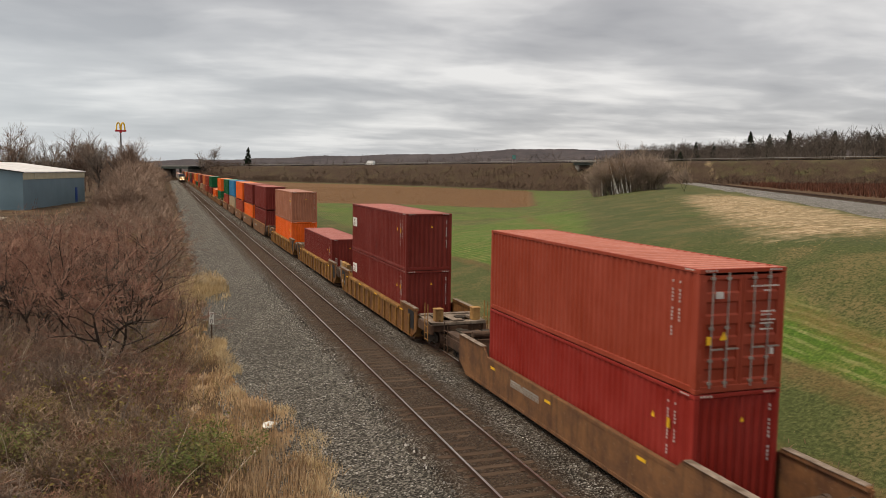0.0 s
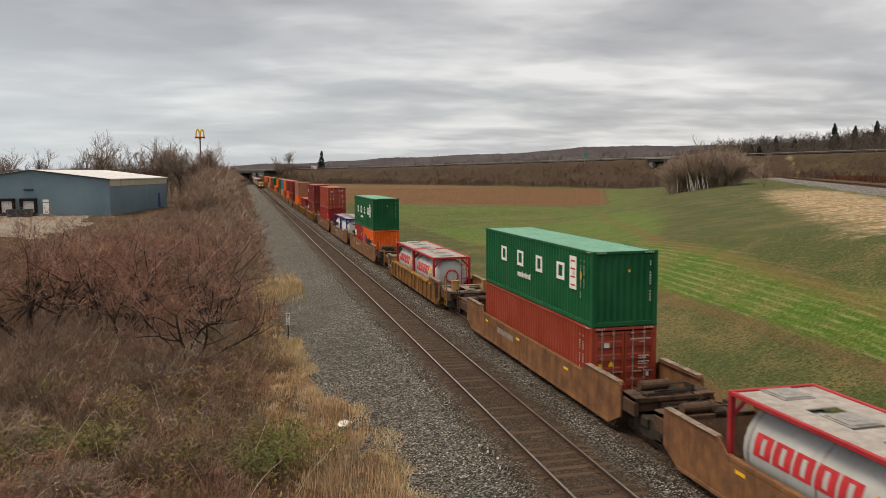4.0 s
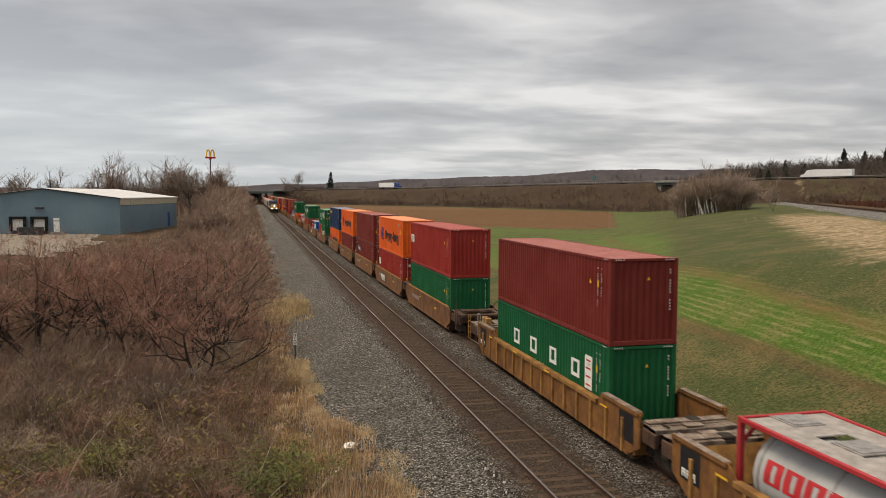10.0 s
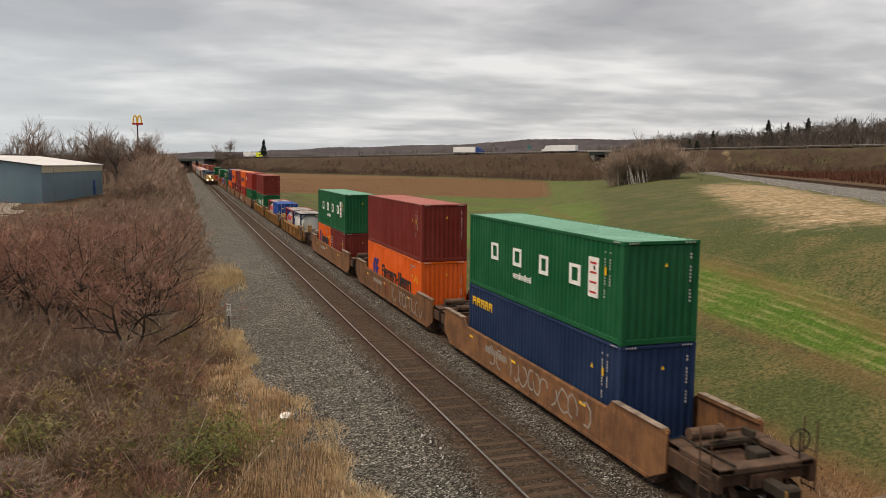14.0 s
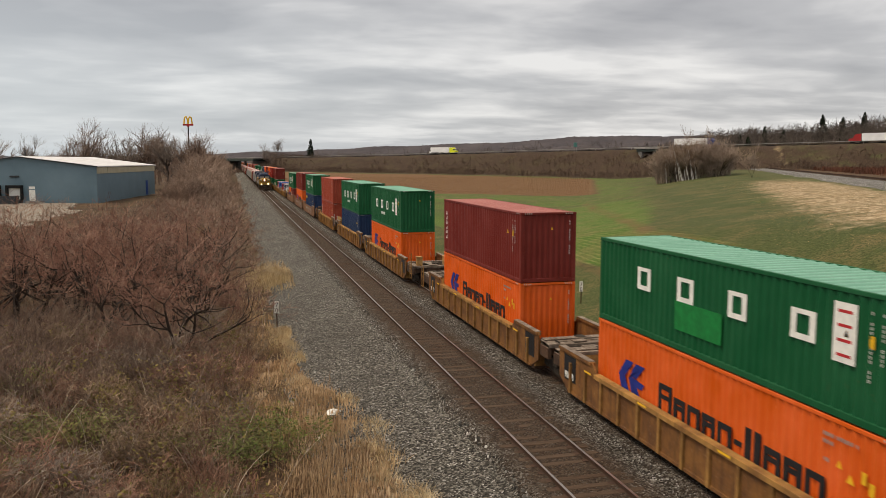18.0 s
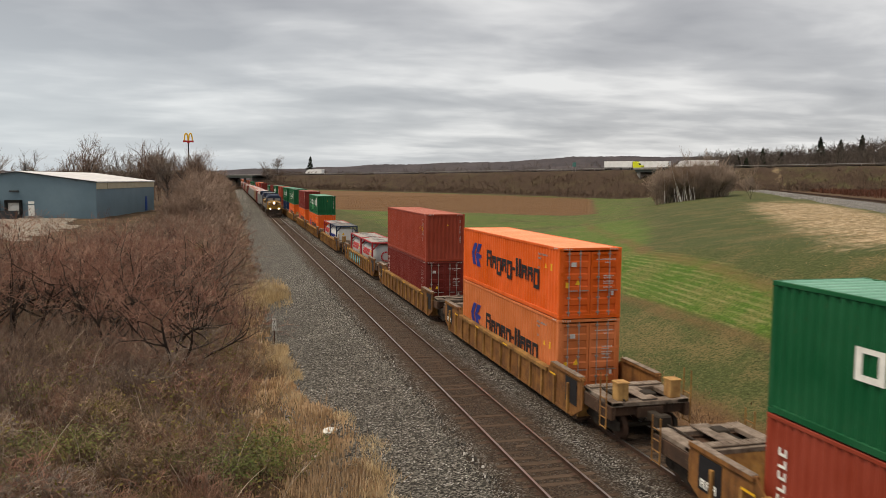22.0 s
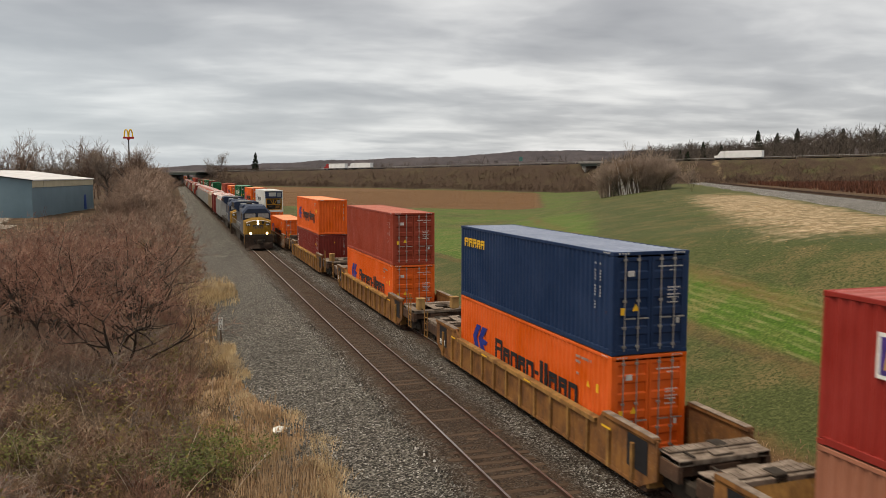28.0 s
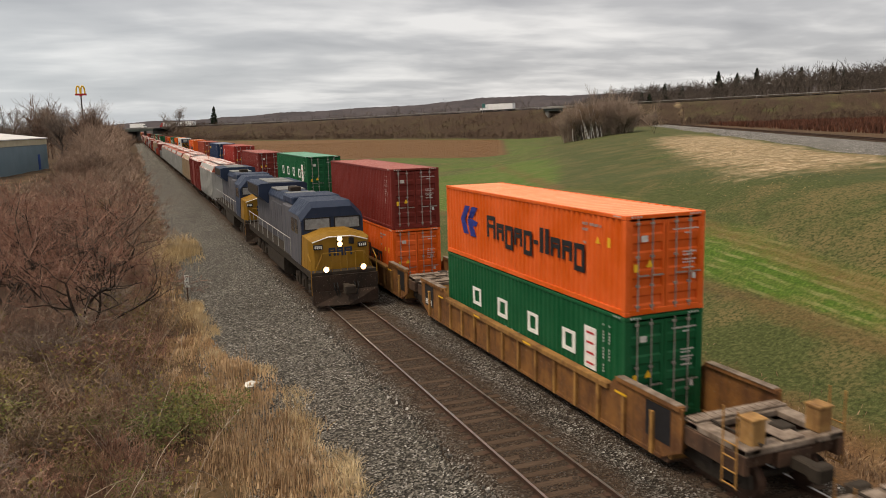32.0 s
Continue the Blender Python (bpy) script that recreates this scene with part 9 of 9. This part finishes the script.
def birch_clump():
    """The pale-stemmed clump between field and branch line."""
    rng = random.Random(77)
    for i in range(24):
        u, w = rng.uniform(-6.5, 8.5), rng.uniform(-3, 8)
        x, y = clump_spot(u, w)
        s = rng.uniform(0.95, 1.25) * (1.0 - 0.00022 * abs(u) ** 3)
        tree_thing("young_tree", rng.choice(YOUNG), Matrix.Translation((x, y, ground_z(x, y))) @ Matrix.Rotation(rng.uniform(0, 6.28), 4, "Z") @ Matrix.Diagonal((s * 1.25, s * 1.25, s * 1.05, 1)), BARK_GREY, TWIG_PALE,
                   "slender bare young tree with dense brown twigs", "tree", "trees of the birch clump")
    for i in range(11):
        x, y = clump_spot(rng.uniform(-5.5, 2.6), -4.0 + rng.uniform(-1, 1))
        s = rng.uniform(0.85, 1.15)
        ob = thing("birch", "leaning birch with pale stems and bare brown twigs", "tree", "trees of the birch clump")
        lean = rng.uniform(-0.30, 0.14)
        g = Geo()
        p = (0.0, 0.0, -0.3)
        for k in range(5):
            q = (p[0] + lean * 1.5 * 0.85 + rng.gauss(0, 0.08), p[1] - lean * 1.5 * 0.53, p[2] + 1.55)
            g.tube(p, q, 0.10 - 0.013 * k, 6, 0.10 - 0.013 * (k + 1))
            p = q
        part("trunk", g, BIRCH, ob, "pale bark")
        st = Sticks()
        for k in range(60):
            f = rng.uniform(0.45, 1.0)
            a = Vector((p[0] * f, p[1] * f, p[2] * f))
            d = Vector((rng.gauss(0, 0.7), rng.gauss(0, 0.7), rng.uniform(0.4, 1.4))).normalized()
            e = a + d * rng.uniform(0.8, 2.0)
            st.stick(a, e, 0.03, 0.015)
            st.stick(a.lerp(e, 0.5), a.lerp(e, 0.5) + (d + Vector((rng.gauss(0, 0.6), rng.gauss(0, 0.6), 0.2))).normalized() * 0.9, 0.02, 0.012)
        part("crown", st.mesh("crown"), TWIG_BROWN, ob)
        ob.matrix_basis = Matrix.Translation((x, y, ground_z(x, y))) @ Matrix.Diagonal((s, s, s, 1))


birch_clump()


def clump_fill(rng):
    for i in range(380):
        u, w = rng.uniform(-8.5, 10.5), rng.uniform(-3, 9)
        x, y = clump_spot(u, w)
        h = rng.uniform(6.0, 10.3) * (1.0 - 0.00022 * abs(u) ** 3) if i % 3 else rng.uniform(2, 4.5)
        yield x, y, ground_z(x, y) - 0.3, h


far_wood("clump_thicket", clump_fill, "dense brown leafless saplings round the birches", TWIG_PALE, 66, 0.08, 22, 0.32)


def conifer(x, y, h, seed):
    rng = random.Random(seed)
    ob = thing("conifer", "dark green spruce with an uneven pointed crown", "conifer", "conifers")
    z = ground_z(x, y)
    ob.matrix_basis = Matrix.Translation((x, y, z))
    part("trunk", Geo().tube((0, 0, -0.5), (0, 0, h * 0.95), 0.02 * h, 7, 0.02), BARK, ob)
    slim, twist = rng.uniform(0.19, 0.27), rng.uniform(0, 6.28)
    st = Sticks()
    for i in range(int(22 * h)):
        f = rng.uniform(0.08, 1.0)
        a = rng.uniform(0, 6.283)
        L = (1 - f) ** 0.7 * h * slim * rng.uniform(0.3, 1.25) * (1 + 0.35 * math.sin(a + twist)) + 0.15
        p = Vector((0, 0, f * h))
        q = p + Vector((math.cos(a) * L, math.sin(a) * L, -L * rng.uniform(0.1, 0.45)))
        st.stick(p, q, 0.03, 0.12 + 0.016 * h)
        st.stick(q, q + Vector((math.cos(a) * 0.3, math.sin(a) * 0.3, -0.1)), 0.12 + 0.016 * h, 0.02)
    part("crown", st.mesh("crown"), NEEDLES, ob, "dark drooping needle branches")


for x, y, h, s in ((57, 600, 11.5, 1), (98, 610, 6, 2), (395, 470, 16, 3), (405, 462, 11, 4), (412, 470, 14, 5), (452, 450, 15, 6), (330, 470, 9, 7), (336, 480, 7, 8), (290, 470, 8, 9), (265, 480, 7, 10),
                   (460, 430, 14, 11), (466, 425, 12, 12), (-112, 262, 15, 13), (352, 474, 12, 16), (372, 480, 9, 17), (428, 468, 16, 18), (438, 452, 12, 19), (242, 500, 8, 20), (135, 590, 7, 14), (308, 430, 10, 15)):
    conifer(x, y, h * 1.22, s)


def far_hills():
    M = Mat("haze_tinted_hills", 0.95)
    n = M.noise(0.012, 6, 0.7)
    # the haze of distance is mixed into this base colour
    M.color(M.mix(M.span(n, 0.35, 0.65), (0.040, 0.035, 0.040), (0.078, 0.067, 0.070)))
    prof = [(-60, 0.3), (-30, 0.25), (-12, 0.30), (-4, 0.38), (2, 0.60), (8, 0.85), (11, 1.02), (16, 1.2), (20, 1.32), (24, 1.66), (28, 1.72), (34, 1.65), (42, 1.9), (50, 2.3), (70, 2.2)]
    az = [p[0] for p in prof]
    el = [p[1] for p in prof]
    for name, d, k, off in (("far_hills", 2600.0, 1.0, 0.0), ("near_ridge", 1500.0, 0.62, 3.0)):
        v, f = [], []
        N = 1300
        for i in range(N):
            a = -60 + 130 * i / (N - 1)
            e = float(np.interp(a, az, el)) * k + 0.10 * noise.noise((a * 0.35 + off, 0, 0)) + 0.035 * noise.noise((a * 2.1 + off, 3, 0)) + 0.03 * noise.noise((a * 7 + off, 5, 0)) + 0.03 * noise.noise((a * 23 + off, 7, 0))
            r = radians(a)
            top = EYE + d * math.tan(radians(max(0.05, e)))
            for dd, z in ((d * 0.86, -8.0), (d * 0.95, top * 0.55), (d, top), (d * 1.1, -8.0)):
                v.append((dd * math.sin(r), dd * math.cos(r), z))
        for i in range(N - 1):
            for j in range(3):
                b = i * 4 + j
                f.append((b, b + 4, b + 5, b + 1))
        me = bpy.data.meshes.new(name)
        me.from_pydata(v, [], f)
        me.polygons.foreach_set("use_smooth", [True] * len(me.polygons))
        me.materials.append(M.m)
        tagged(new(name, me), "low wooded hills with haze put into their grey-brown colour", kind="structure")


far_hills()


def stones():
    """Loose pale stones on the ballast and the shoulder nearest the bridge."""
    rng = random.Random(12)
    g = Geo()
    for i in range(11000):
        y = 12 + 52 * rng.random() ** 1.5
        x = rng.uniform(3.6, 7.3) if rng.random() < 0.45 else (rng.uniform(9.7, 11.3) if rng.random() < 0.7 else rng.uniform(13.8, 15.2))
        if x < 6.7:
            z = -0.72 + (x - 3.2) * 0.095
        elif x < 14:
            z = -0.2 - (0.07 if 10.2 < x < 10.8 else 0)
        else:
            z = -0.2 - (x - 14.1) * 0.42
        r = rng.uniform(0.018, 0.05)
        p = [(x + r * rng.uniform(0.7, 1.3) * math.cos(a), y + r * rng.uniform(0.7, 1.3) * math.sin(a)) for a in (0.3, 1.6, 2.9, 4.2, 5.4)]
        g.loft([[(a, b, z - 0.02) for a, b in p], [(x + (a - x) * 0.6, y + (b - y) * 0.6, z + r * 0.9) for a, b in p]])
    M = Mat("loose_stones", 0.9)
    M.color(M.ramp(M.island(), [(0.0, (0.025, 0.024, 0.022)), (0.55, (0.085, 0.08, 0.072)), (0.85, (0.17, 0.16, 0.145)), (1.0, (0.60, 0.58, 0.55))]))
    me = g.mesh("loose_stones")
    me.materials[0] = M.m
    tagged(new("loose_stones", me), "loose pale stones on the ballast", "stones", kind="stuff")


stones()


# ---- what moves ----
def train_way(t):
    """Metres that the container train has gone by t seconds."""
    return 23.996 * t - 0.06152 * t**2 / 16 + 0.29006 * t**3 / 256 - 0.08208 * t**4 / 4096


def freight_at(t):
    """Where the oncoming train's front stands along its track."""
    left = 32.0 - t
    return 34.0 + 13.2 * left + 0.02 * left**2


ROAD_CARS += [
    (van(), 5.5, [(0.0, 24.7), (0.5, 7.9), (1.0, -9.1), (1.5, -26.3), (2.0, -43.7), (32.0, -1089.0)]),
    (semi(CAB_BLUE, "dark blue"), -5.5, [(0.0, -354.0), (8.0, -87.6), (10.75, 4.1), (13.5, 88.1), (16.25, 164.4), (19.0, 233.3), (32.0, 559.0)]),
    (semi(CAB_WHITE, "white"), 5.5, [(0.0, 481.0), (9.0, 273.5), (12.25, 198.4), (15.5, 110.8), (18.75, 11.7), (22.0, -97.8), (32.0, -435.0)]),
    (semi(CAB_YELLOW, "lime-yellow"), -5.5, [(0.0, -672.0), (12.0, -182.7), (15.4, -45.0), (18.75, 72.4), (22.1, 174.5), (25.5, 266.6), (32.0, 444.0)]),
    (semi(CAB_RED, "red"), 5.5, [(0.0, 739.0), (19.0, 254.4), (22.25, 171.6), (25.5, 71.7), (28.75, -40.8), (32.0, -161.7)]),
    (semi(CAB_WHITE, "white"), 5.5, [(0.0, 763.0), (19.0, 278.4), (22.25, 195.6), (25.5, 95.7), (28.75, -16.8), (32.0, -137.7)]),
    (semi(CAB_WHITE, "white"), 5.5, [(0.0, 948.0), (27.5, 262.4), (28.6, 234.4), (29.75, 205.1), (30.9, 174.6), (32.0, 142.9)]),
    (semi(CAB_WHITE, "white"), -5.5, [(0.0, -1145.0), (16.0, -665.0), (24.0, -425.0), (32.0, -185.0)]),
]


def motions():
    times = (0.0, 4.0, 8.0, 12.0, 16.0, 20.0, 24.0, 28.0, 32.0)
    for ob, u, z in TRAIN:
        walk(ob, [(t, pose(TRACK_2, u + train_way(t), z)) for t in times])
    for ob, d in FREIGHT:
        walk(ob, [(t, pose(TRACK_1, d + freight_at(t), 0)) for t in (0.0, 8.0, 16.0, 24.0, 32.0)])
    heading = math.degrees(math.atan2(ROAD_D.y, ROAD_D.x))
    for ob, lane, rows in ROAD_CARS:
        keys = []
        for t, s in rows:
            p = ROAD_P + ROAD_D * s + ROAD_N * lane
            keys.append((t, pose(p.x, p.y, road_z(s) - 0.03, 0, 0, heading if lane < 0 else heading + 180)))
        walk(ob, keys)


motions()
